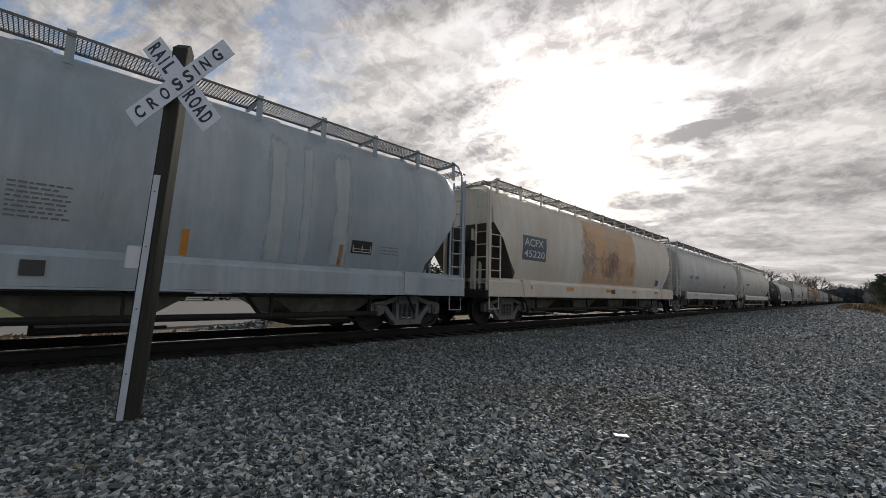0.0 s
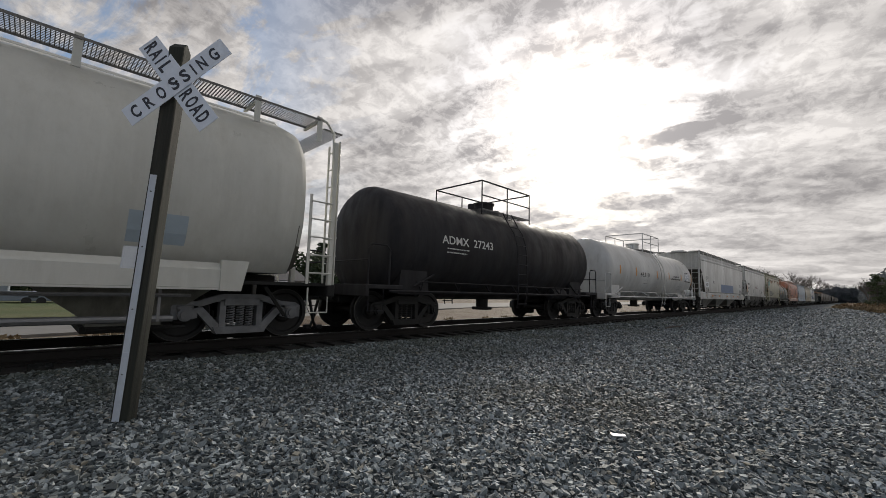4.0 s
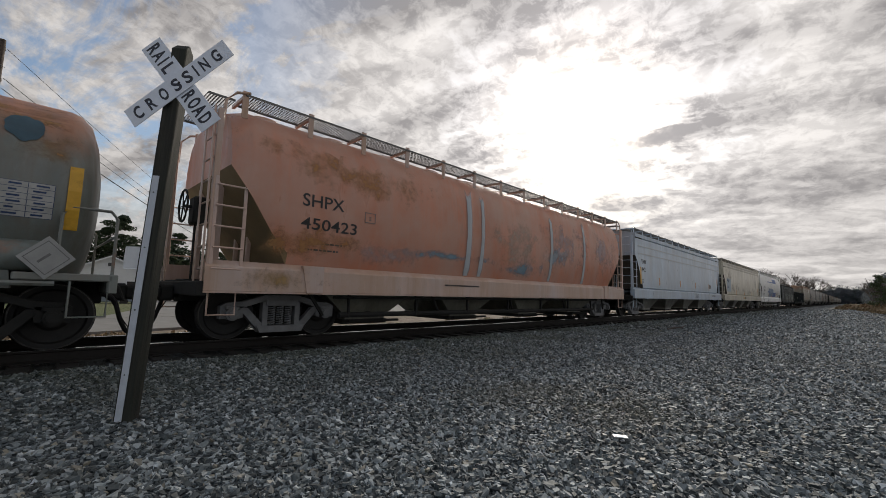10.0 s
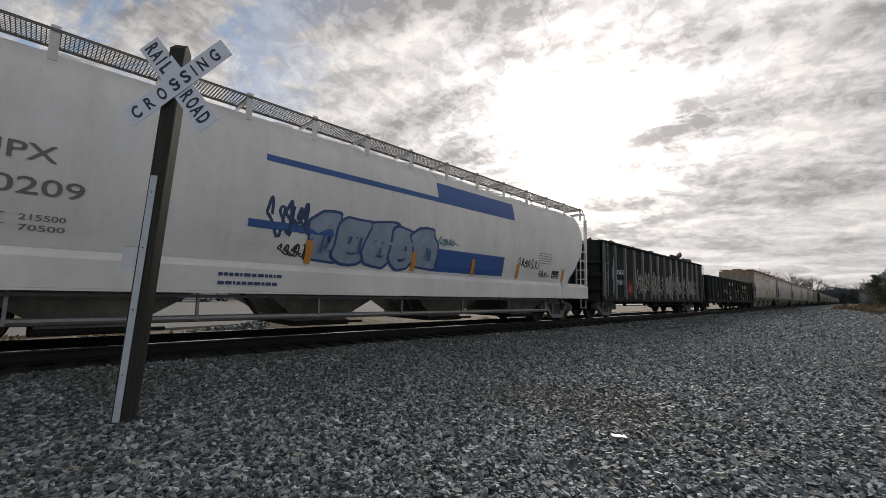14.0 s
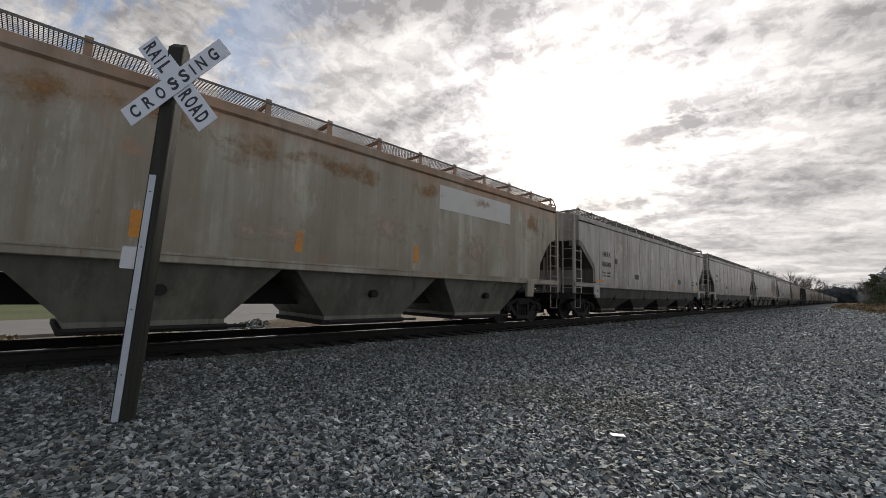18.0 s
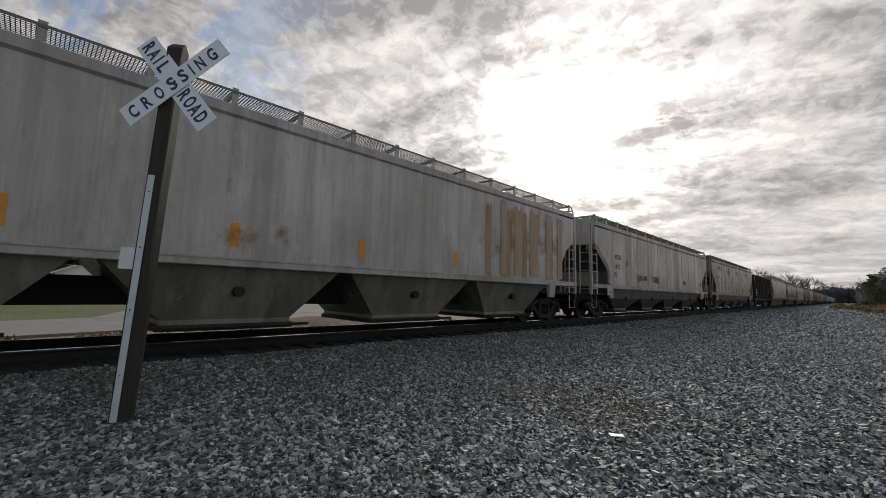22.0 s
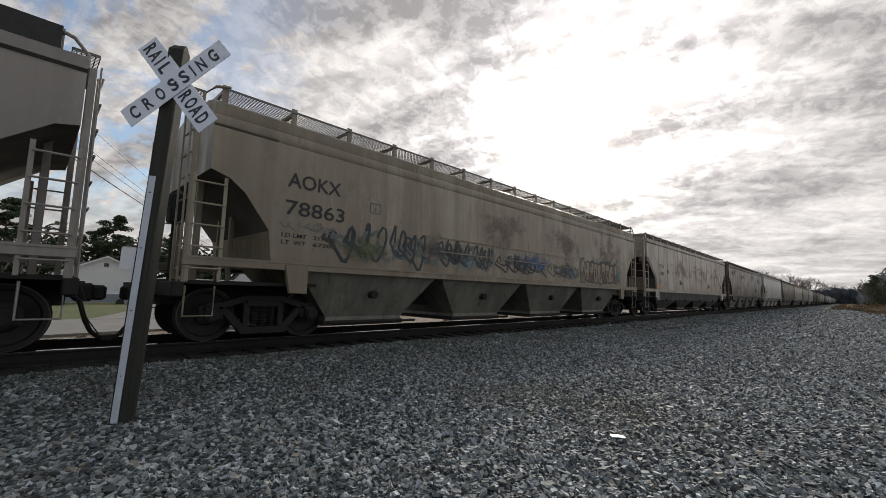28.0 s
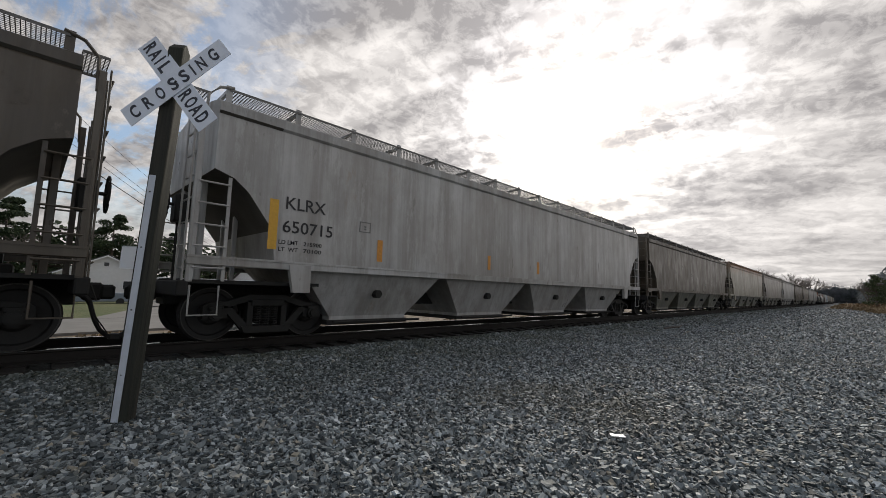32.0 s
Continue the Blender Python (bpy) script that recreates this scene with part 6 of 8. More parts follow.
tagged(leaves("dry_grass", scrub, 260, 0.12, DRYGRASS, None, 32, 2.0), "tan dry grass and weeds at the edge of the gravel", "grass", kind="stuff")
brush = [((rng_b.uniform(75, 170), rng_b.uniform(-14, 0.5), 0.1), (1.2, 1.1, rng_b.uniform(0.5, 1.1))) for i in range(26)]
tagged(leaves("brush", brush, 260, 0.13, DRYLEAF, None, 33), "brown leafless brush among the dry grass", "bushes", kind="stuff")
bank = [((rng_b.uniform(-30, 60), rng_b.uniform(13.2, 18.6), -0.95), (0.5, 0.5, 0.18)) for i in range(300)]
tagged(leaves("bank_grass", bank, 120, 0.09, DRYGRASS, None, 34, 2.0), "short tan grass on the bank across the track", "grass", kind="stuff")


# ---- small things on the gravel ----
tagged(part("paper_scrap", Shape().box((-0.065, -0.035, 0), (0.065, 0.035, 0.01), 0.003), WHITE_SHEET, at=pose(3.95, 1.58, -0.335, 0, 2, -52)), "white flat scrap lying on the gravel", "litter")
tagged(part("dead_branch", Shape().tube([(-0.35, 0, 0), (0.0, 0.03, 0.05), (0.3, -0.02, 0.07), (0.5, 0.0, 0.16)], [0.03, 0.035, 0.03, 0.012], 6), BARK, at=pose(18.6, 5.15, -0.3, 0, 0, -35)), "short dark dead branch lying on the gravel", "branch")


# ---- the train: front and rear end of each car along the track at the start ----
TRAIN = []


def run(car, a, b):
    """Couples a car into the train between a and b metres along the track."""
    TRAIN.append((car, (a + b) / 2))
    return car


P_GREYBLUE = paint("weathered_grey_blue", (0.34, 0.42, 0.48), (0.2, 0.24, 0.26), 0.3, (0.43, 0.49, 0.53), chips=(((0.4, 0.33, 0.27), 0.62, 0.4),))
P_WHITE = paint("dusty_white", (0.62, 0.625, 0.6), (0.2, 0.18, 0.15), 0.25, (0.5, 0.5, 0.48), chips=(((0.38, 0.36, 0.32), 0.6, 0.35),))
P_BRIGHT = paint("clean_white", (0.8, 0.8, 0.78), (0.4, 0.37, 0.32), 0.12, (0.72, 0.72, 0.7), chips=(((0.6, 0.56, 0.5), 0.62, 0.3),))
P_CREAM = paint("dusty_cream", (0.58, 0.545, 0.44), (0.26, 0.2, 0.14), 0.28, (0.5, 0.475, 0.39), chips=(((0.42, 0.32, 0.23), 0.6, 0.4),))
P_GREY = paint("dusty_grey", (0.44, 0.445, 0.44), (0.16, 0.145, 0.12), 0.42, (0.35, 0.34, 0.325), chips=(((0.27, 0.2, 0.13), 0.62, 0.5),))
P_GREYR = paint("grey_with_rust", (0.38, 0.385, 0.28), (0.22, 0.18, 0.1), 0.25, (0.34, 0.34, 0.26), 0.12)
P_BROWNGREY = paint("brown_stained_grey", (0.31, 0.285, 0.205), (0.12, 0.08, 0.05), 0.65, (0.2, 0.175, 0.12), panel=1.52, chips=(((0.13, 0.1, 0.07), 0.57, 0.5),))
P_TAN = paint("rust_washed_tan", (0.38, 0.37, 0.31), (0.17, 0.13, 0.085), 0.55, (0.27, 0.255, 0.2), 0.15, rust_col=(0.24, 0.13, 0.07), top_rust=(4.0, 4.9, 1.3))
P_RED = paint("chalky_red", (0.53, 0.175, 0.085), (0.5, 0.31, 0.24), 0.35, (0.54, 0.3, 0.22), chips=(((0.58, 0.42, 0.36), 0.6, 0.5), ((0.36, 0.13, 0.06), 0.6, 0.5)))
P_BLUEGREY = paint("pale_blue_grey", (0.47, 0.57, 0.67), (0.34, 0.32, 0.32), 0.22, (0.42, 0.5, 0.57), chips=(((0.36, 0.26, 0.18), 0.63, 0.45),))
P_STREAK = paint("streaked_grey", (0.54, 0.535, 0.52), (0.1, 0.085, 0.062), 0.75, (0.33, 0.31, 0.285), panel=1.52, chips=(((0.2, 0.16, 0.12), 0.57, 0.5), ((0.66, 0.65, 0.63), 0.6, 0.5)))
P_TANSTREAK = paint("streaked_tan", (0.47, 0.425, 0.35), (0.14, 0.09, 0.06), 0.6, (0.36, 0.32, 0.28), panel=1.52, chips=(((0.62, 0.58, 0.54), 0.58, 0.6), ((0.2, 0.12, 0.08), 0.6, 0.5)))
# bay paints: stained, and darker than the sides to hold the under-car shade
P_DARKBAY = paint("stained_shaded_bay", (0.062, 0.061, 0.05), (0.03, 0.029, 0.025), 0.5)
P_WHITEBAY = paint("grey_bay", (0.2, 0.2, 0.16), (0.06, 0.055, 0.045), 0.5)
P_BLACK = paint("dull_black", (0.014, 0.014, 0.017), (0.035, 0.03, 0.028), 0.3, (0.018, 0.018, 0.021), fine=0.05, rough=0.6, shine=0.3)
P_TANKW = paint("tank_white", (0.66, 0.66, 0.64), (0.25, 0.22, 0.18), 0.12)
P_TANKG = paint("tank_green_grey", (0.2, 0.24, 0.23), (0.16, 0.09, 0.05), 0.25, (0.12, 0.145, 0.135), 0.15, top_rust=(3.0, 3.5, 0.7))
P_GONBLK = paint("gondola_black", (0.011, 0.017, 0.018), (0.022, 0.022, 0.02), 0.3, (0.015, 0.021, 0.023), fine=0.05, rough=0.7, shine=0.15)
P_DKBROWN = paint("dark_brown_stained", (0.085, 0.068, 0.045), (0.035, 0.026, 0.018), 0.65, (0.125, 0.108, 0.078), panel=1.6, chips=(((0.05, 0.038, 0.025), 0.55, 0.6), ((0.24, 0.2, 0.15), 0.6, 0.5)))

# grey side paint taken darker for bays, shade put into the colour
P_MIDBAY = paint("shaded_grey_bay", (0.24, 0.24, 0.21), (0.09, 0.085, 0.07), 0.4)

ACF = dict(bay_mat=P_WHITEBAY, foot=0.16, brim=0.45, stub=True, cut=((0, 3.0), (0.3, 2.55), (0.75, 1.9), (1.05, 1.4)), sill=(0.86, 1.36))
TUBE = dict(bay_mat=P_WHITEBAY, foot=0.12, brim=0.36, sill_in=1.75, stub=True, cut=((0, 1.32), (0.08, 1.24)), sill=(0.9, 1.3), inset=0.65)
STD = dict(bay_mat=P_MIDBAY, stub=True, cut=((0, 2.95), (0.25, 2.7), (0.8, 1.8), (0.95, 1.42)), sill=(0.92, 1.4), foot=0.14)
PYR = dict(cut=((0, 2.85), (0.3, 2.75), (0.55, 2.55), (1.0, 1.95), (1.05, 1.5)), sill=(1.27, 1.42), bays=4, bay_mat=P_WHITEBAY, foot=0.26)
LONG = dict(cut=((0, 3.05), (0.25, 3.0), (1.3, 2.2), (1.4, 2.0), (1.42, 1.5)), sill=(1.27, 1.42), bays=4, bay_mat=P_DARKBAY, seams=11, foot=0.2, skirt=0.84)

c1 = run(hopper_car(18.4, "round", P_GREYBLUE, "weathered blue-grey covered hopper with rounded sides", pipe=1, gear="grey", **ACF), -10.4, 7.98)
P_IVORY = paint("stained_ivory", (0.68, 0.66, 0.6), (0.52, 0.36, 0.2), 0.2, (0.6, 0.58, 0.53), chips=(((0.55, 0.38, 0.2), 0.63, 0.5),))
c2 = run(hopper_car(16.6, "round", P_IVORY, "dusty white covered hopper with a wide faded orange field", pipe=1, gear="grey", **ACF), 9.05, 25.6)
P_TUBE = paint("smooth_pale_grey", (0.54, 0.55, 0.55), (0.3, 0.28, 0.25), 0.12, (0.48, 0.485, 0.48))
c3 = run(hopper_car(18.4, "tube", P_TUBE, "pale grey tubular covered hopper with dust on its belly", gear="grey", pipe=1, **TUBE), 26.6, 45.0)
P_PALE = paint("pale_grey_cream", (0.64, 0.635, 0.58), (0.34, 0.32, 0.26), 0.12, (0.57, 0.57, 0.52))
c4 = run(hopper_car(17.7, "tube", P_PALE, "cream tubular covered hopper with pipes below", gear="grey", pipe=2, **TUBE), 46.0, 63.7)
c5 = run(tank_car(11.3, P_BLACK, "dull black tank car with a railed top platform"), 64.6, 75.9)
c6 = run(tank_car(14.3, P_TANKW, "white tank car with black lettering and orange marks"), 76.8, 91.1)
c7 = run(hopper_car(16.3, "stepped", P_WHITE, "clean light grey covered hopper with a blue painted-out patch", bays=3, gear="dark", **STD), 92.0, 108.3)
c8 = run(hopper_car(14.0, "flat", P_WHITE, "light grey covered hopper with dark lower bays", **{**PYR, "bay_mat": P_DARKBAY, "foot": 0.22, "skirt": 0.82, "bays": 3}), 109.2, 123.2)
c9 = run(hopper_car(13.8, "flat", P_GREYR, "pale green-grey covered hopper with rust blooms and graffiti", **{**PYR, "bay_mat": P_DARKBAY, "foot": 0.22, "skirt": 0.82, "bays": 3}), 124.2, 138.0)
c10 = run(tank_car(12.0, P_TANKG, "dark green-grey tank car with a rust-red top", gear="dark", over=0.15), 138.9, 150.9)
c11 = run(hopper_car(16.8, "round", P_RED, "chalky red covered hopper with whitish run-off streaks", gear="grey", pipe=1, trim=paint("faded_rose", (0.56, 0.4, 0.33), (0.42, 0.24, 0.12), 0.35, (0.56, 0.46, 0.43)), end_mat=plain("ochre_slope_sheet", (0.34, 0.25, 0.13), 0.5, 1.5, 0.8), **ACF), 152.0, 168.8)
c12 = run(hopper_car(17.9, "flat", P_BLUEGREY, "pale blue-grey covered hopper with yellow marks", gear="grey", **{**STD, "ledge": 0.06, "brim": 0.42}), 169.95, 187.85)
c13 = run(hopper_car(18.2, "stepped", P_CREAM, "dusty cream covered hopper with a pale blue patch", gear="grey", **{**STD, "ledge": 0.09, "brim": 0.31, "foot": 0.13}), 189.0, 207.2)
c14 = run(hopper_car(18.3, "round", P_BRIGHT, "white covered hopper with blue stripes and graffiti", gear="grey", pipe=2, **ACF), 208.2, 226.5)
# scrap gondola: ribs streaked and paler than the black walls
c15 = run(gondola_car(16.4, P_GONBLK, "black high-sided gondola full of scrap, with graffiti", 3.3, 15, scrap=True, gear="grey", rib_mat=paint("pale_rib", (0.16, 0.165, 0.15), (0.02, 0.025, 0.025), 0.6, (0.09, 0.095, 0.09))), 227.65, 244.05)
c16 = run(gondola_car(19.6, P_GONBLK, "black gondola with yellow panels and a row of rim holes", 2.69, 17, holes=True), 245.25, 264.85)
c17 = run(hopper_car(19.5, "flat", P_TAN, "rust-washed tan covered hopper with a white patch", **PYR), 265.95, 285.45)
c18 = run(hopper_car(19.6, "flat", P_STREAK, "grey covered hopper with dark vertical run-off streaks", **LONG), 286.65, 306.25)
c19 = run(hopper_car(19.4, "flat", P_STREAK, "streaked light grey covered hopper with dark hopper bays", **LONG), 307.5, 326.9)
c20 = run(hopper_car(19.9, "flat", P_GREY, "light grey covered hopper with rusty streaks at one end", **PYR), 328.05, 347.95)
c21 = run(hopper_car(19.3, "flat", P_STREAK, "streaked grey covered hopper with faint graffiti along the sill", **LONG), 349.25, 368.55)
P_MOTTLE = paint("mottled_brown", (0.32, 0.29, 0.24), (0.075, 0.055, 0.036), 0.75, (0.18, 0.145, 0.11), panel=1.52, cracks=0.85, chips=(((0.1, 0.07, 0.045), 0.5, 0.7), ((0.55, 0.54, 0.52), 0.53, 0.75)))
c22 = run(hopper_car(19.4, "flat", P_MOTTLE, "brown-stained grey covered hopper with yellow sill marks", **LONG), 369.75, 389.15)
c23 = run(open_hopper(14.6, P_BLACK, "black ribbed open coal hopper with white lettering"), 390.2, 404.8)
P_DUSTY = paint("dusty_dull_grey", (0.34, 0.325, 0.29), (0.15, 0.12, 0.1), 0.4, (0.22, 0.2, 0.18), panel=1.6)
c24 = run(hopper_car(19.4, "flat", P_DUSTY, "dusty grey covered hopper with pyramid bays", **{**PYR, "cut": LONG["cut"], "inset": 0.12}), 405.95, 425.35)
c26 = run(hopper_car(19.05, "stepped", P_BROWNGREY, "brown-grey covered hopper with a long band of graffiti", **PYR), 426.55, 445.6)
c27 = run(hopper_car(19.4, "flat", P_TANSTREAK, "grey and tan streaked covered hopper", **LONG), 446.8, 466.2)
c28 = run(hopper_car(19.7, "flat", P_DKBROWN, "dark brown-stained covered hopper", brakes=1, **PYR), 467.3, 487.0)
c29 = run(hopper_car(19.4, "flat", P_GREY, "pale grey covered hopper with streaks and pyramid bays", **{**PYR, "bay_mat": P_GREY}), 488.15, 507.55)

# cars further back repeat the kinds already seen
def again(src, a, L):
    dup = copy_thing(src, pose(0, 0, 0))
    for o in dup.children_recursive:
        if o.name.startswith("wheelset"):
            WHEELSETS[0 if o.matrix_basis.translation.x < 0 else 1].append(o)
    TRAIN.append((dup, a + L / 2))
    return a + L + 1.15


back = 508.7
for src, L in ((c28, 19.7), (c17, 19.5), (c24, 19.4), (c29, 19.4), (c28, 19.7), (c22, 19.4), (c20, 19.9), (c29, 19.4), (c5, 11.3), (c10, 12.0), (c5, 11.3),
               (c6, 14.3), (c10, 12.0), (c7, 16.3), (c12, 17.9), (c17, 19.5), (c18, 19.6), (c24, 19.4), (c13, 18.2), (c22, 19.4), (c28, 19.7), (c20, 19.9)):
    back = again(src, back, L)

# ---- lettering, plates and marks on the cars ----
SIDES["tank"] = [(1.45 * math.cos(radians(a)), 2.16 + 1.45 * math.sin(radians(a))) for a in range(-60, 81, 10)]
PLATE_DARK = plain("dark_plate", (0.06, 0.06, 0.06), 0.3, 5, 0.6)
PATCH_GREY = plain("pale_grey_plate", (0.5, 0.5, 0.48), 0.25, 4, 0.55)
PATCH_WHITE = plain("white_patch", (0.7, 0.7, 0.68), 0.15, 3, 0.55)
PALE_BLUE = plain("pale_blue_patch", (0.42, 0.5, 0.56), 0.2, 2, 0.55)
ORANGE_P = paint("faded_orange", (0.62, 0.35, 0.14), (0.56, 0.42, 0.32), 0.45, (0.6, 0.42, 0.27), rough=0.45)
SPRAY_BLUE = plain("spray_blue", (0.04, 0.09, 0.26), 0.3, 3, 0.5)
SPRAY_PALE = plain("spray_pale_blue", (0.3, 0.38, 0.5), 0.3, 3, 0.5)
SPRAY_TEAL = plain("spray_teal", (0.08, 0.25, 0.3), 0.3, 3, 0.5)
SPRAY_TAN = plain("spray_peach", (0.3, 0.19, 0.12), 0.3, 3, 0.5)
SPRAY_RED = plain("spray_red", (0.225, 0.05, 0.025), 0.3, 3, 0.5)


def mark(car, style, x, z0, z1, w=0.13, mat=None):
    return on_side(car, style, x, x + w, z0, z1, mat or YELLOW, "reflector", "yellow reflective mark")


def sill_mark(car, x, w=0.42, z0=1.08, z1=1.2, mat=None, y=1.582):
    return on_side(car, y, x, x + w, z0, z1, mat or ORANGE, "reflector", "orange reflective mark")


def data_plate(car, style, x, z, w=0.55, h=0.26):
    p = on_side(car, style, x, x + w, z, z + h, BLACK_PAINT, "data_panel", "black data panel with white frame", 0.006)
    y = side_at(style, z + h / 2)[0] if style in SIDES else style
    f = Shape()
    for a, b, c, d in ((0.03, 0.03, w - 0.03, 0.045), (0.03, h - 0.045, w - 0.03, h - 0.03), (0.03, 0.03, 0.045, h - 0.03), (w - 0.045, 0.03, w - 0.03, h - 0.03), (w / 2, 0.03, w / 2 + 0.015, h - 0.03), (0.03, 0.09, w - 0.03, 0.102)):
        f.box((x + a, -y - 0.012, z + b), (x + c, -y - 0.009, z + d))
    part("white_lines", f, WHITE_LET, p)
    return p


def frame_mark(car, style, x, z, w=0.27, h=0.22, mat=None):
    y = side_at(style, z + h / 2)[0] if style in SIDES else style
    f = Shape()
    t = 0.014
    for a, b, c, d in ((0, 0, w, t), (0, h - t, w, h), (0, 0, t, h), (w - t, 0, w, h), (w * 0.42, h * 0.25, w * 0.6, h * 0.36), (w * 0.42, h * 0.5, w * 0.6, h * 0.6)):
        f.box((x + a, -y - 0.008, z + b), (x + c, -y - 0.003, z + d))
    return part("stencil_box", f, mat or GREY_LET, car)


def load_lines(car, style, x, z, w, mat=None, a="", b=""):
    m = mat or BLACK_PAINT
    for k, (head, num) in enumerate((("LD LMT", a), ("LT  WT", b))):
        words(car, style, head, x, z + 0.13 - 0.13 * k, 0.075, m, w * 0.44)
        if num:
            words(car, style, num, x + w * 0.56, z + 0.13 - 0.13 * k, 0.075, m, w * 0.44)


# blue-grey car
data_plate(c1, "round", 5.75, 1.68, 0.5, 0.27)
bars(c1, "round", 0.85, 2.15, 0.6, 8, GREY_LET, 0.04, 0.06, 3)
bars(c1, "round", 6.5, 1.86, 0.5, 3, GREY_LET, 0.035, 0.07, 4)
mark(c1, "round", 2.74, 1.4, 1.8, 0.1, ORANGE)
mark(c1, "round", 5.47, 1.4, 1.83, 0.1, ORANGE)
PALE_RUN = run_matter("pale_run", (0.56, 0.61, 0.64), (0.44, 0.5, 0.54))
for x, w in ((3.9, 0.5), (4.55, 0.3), (5.15, 0.62)):
    on_side(c1, "round", x, x + w, 1.42, 3.9, PALE_RUN, "paint_run", "pale vertical paint wash")
on_side(c1, 1.582, 1.05, 1.28, 1.0, 1.2, PLATE_DARK, "dark_plate")

# white car with the orange field
on_side(c2, "round", -2.5, 2.65, 1.42, 3.85, ORANGE_P, "painted_field", "wide faded orange field")
WASH_MAUVE = soft("mauve_wash", (0.47, 0.34, 0.3), (0.52, 0.4, 0.34), top=0.55)
WASH_PALE = soft("pale_wash", (0.58, 0.48, 0.4), (0.52, 0.4, 0.32), top=0.7)
for i, (x, z, w, h) in enumerate(((-1.6, 1.75, 1.5, 0.7), (0.4, 1.8, 1.8, 0.6), (-2.0, 2.6, 0.8, 1.1), (0.3, 2.5, 0.9, 0.9))):
    stain(c2, "round", x, z, w, h, WASH_PALE, 320 + i, "wash_mark", "pinkish faded field", 0.009)
for i, (x, z, w, h, m) in enumerate(((-1.9, 2.2, 1.1, 0.8, WASH_PALE), (0.2, 2.4, 1.1, 0.7, WASH_MAUVE), (2.1, 2.2, 0.8, 0.5, WASH_MAUVE), (-2.4, 2.6, 0.4, 1.2, WASH_PALE))):
    stain(c2, "round", x, z, w, h, m, 300 + i, "wash_mark", "faded wash mark on the orange", 0.011)
on_side(c2, "round", -6.68, -5.3, 2.0, 2.78, plain("slate_blue_panel", (0.1, 0.14, 0.19), 0.2, 3, 0.5), "name_panel", "dark blue name panel")
words(c2, "round", "ACFX", -6.6, 2.45, 0.24, WHITE_LET, 1.1).location.y -= 0.008
words(c2, "round", "45220", -6.6, 2.1, 0.22, WHITE_LET, 1.2).location.y -= 0.008
on_side(c2, "round", 5.56, 5.98, 1.5, 1.8, SPRAY_BLUE, "data_panel", "blue data panel")
for x in (-6.6, -3.9, -0.63, 2.2, 5.2):
    sill_mark(c2, x, 0.5, 1.08, 1.2)
on_side(c2, 1.582, -0.1, 0.3, 1.02, 1.2, PLATE_DARK, "dark_plate")
scrawl(c2, "round", -1.0, 1.7, 1.6, 1.2, plain("faded_red_spray", (0.42, 0.25, 0.19), 0.2, 4, 0.6), 4, 5, 0.035).location.y = -0.016

# pale grey tube car
words(c3, "tube", "NAHX", -6.75, 2.16, 0.22, GREY_LET, 0.85)
words(c3, "tube", "550995", -5.6, 2.16, 0.22, GREY_LET, 1.1)
bars(c3, "tube", -6.7, 2.02, 1.0, 2, GREY_LET, 0.05, 0.12, 7)
frame_mark(c3, "tube", -4.29, 1.83)
data_plate(c3, "tube", 3.07, 1.72, 0.52, 0.27)
for x in (-5.5, -1.5, 2.5):
    sill_mark(c3, x, 0.45, 1.08, 1.2)
words(c4, "tube", "NAHX", -6.37, 2.24, 0.2, BLACK_PAINT, 0.5)
words(c4, "tube", "551206", -5.62, 2.24, 0.2, BLACK_PAINT, 0.7)
bars(c4, "tube", -6.4, 2.05, 1.2, 2, GREY_LET, 0.04, 0.1, 8)
frame_mark(c4, "tube", -4.72, 1.75)
on_side(c4, "tube", -7.85, -7.36, 1.42, 2.05, plain("slate_patch", (0.16, 0.2, 0.25), 0.2, 2, 0.55), "painted_patch", "slate blue patch")
mark(c4, "tube", -8.0, 1.42, 2.2, 0.14, ORANGE)
data_plate(c4, "tube", 3.42, 1.74, 0.45, 0.2)
on_side(c4, "tube", 5.55, 6.3, 1.55, 2.0, PALE_BLUE, "painted_patch", "pale blue patch")

# tank cars
def ruled(car, table, x0, x1, z0, z1, cols, rows):
    """Ruled lines and small unreadable entries on a stuck-on table."""
    f = Shape()

    def dash(a, b, z, t):
        y = side_at("tank", z)[0]
        y2 = side_at("tank", z + t)[0]
        f.add([(a, -y - 0.0095, z), (b, -y - 0.0095, z), (b, -y2 - 0.0095, z + t), (a, -y2 - 0.0095, z + t)], [(0, 1, 2, 3)])

    h = (z1 - z0) / rows
    for i in range(rows + 1):
        dash(x0, x1, z0 + i * h - (0.005 if i else 0), 0.005)
    for i in range(cols + 1):
        x = x0 + (x1 - x0) * i / cols
        for k in range(rows):
            dash(x - 0.003, x + 0.003, z0 + k * h + 0.0055, h - 0.011)
    rng = random.Random(cols * 7 + rows)
    for i in range(cols):
        for k in range(rows):
            a = x0 + (x1 - x0) * (i + rng.uniform(0.15, 0.3)) / cols
            dash(a, a + (x1 - x0) / cols * rng.uniform(0.3, 0.55), z0 + (k + 0.35) * h, h * 0.3)
    return part("table_print", f, BLUE_LET, table)


def reservoir(car, x, mat):
    """An air tank with domed ends lying on the end platform."""
    prof = [(-0.42, 0.02), (-0.4, 0.12), (-0.34, 0.19), (-0.28, 0.21), (0.28, 0.21), (0.34, 0.19), (0.4, 0.12), (0.42, 0.02)]
    part("air_tank", Shape().loft([[(x + px, -1.2 + r * math.cos(k * 0.3927), 1.28 + r * math.sin(k * 0.3927)) for k in range(16)] for px, r in prof]), mat, car, "small tank with domed ends on the platform", True)


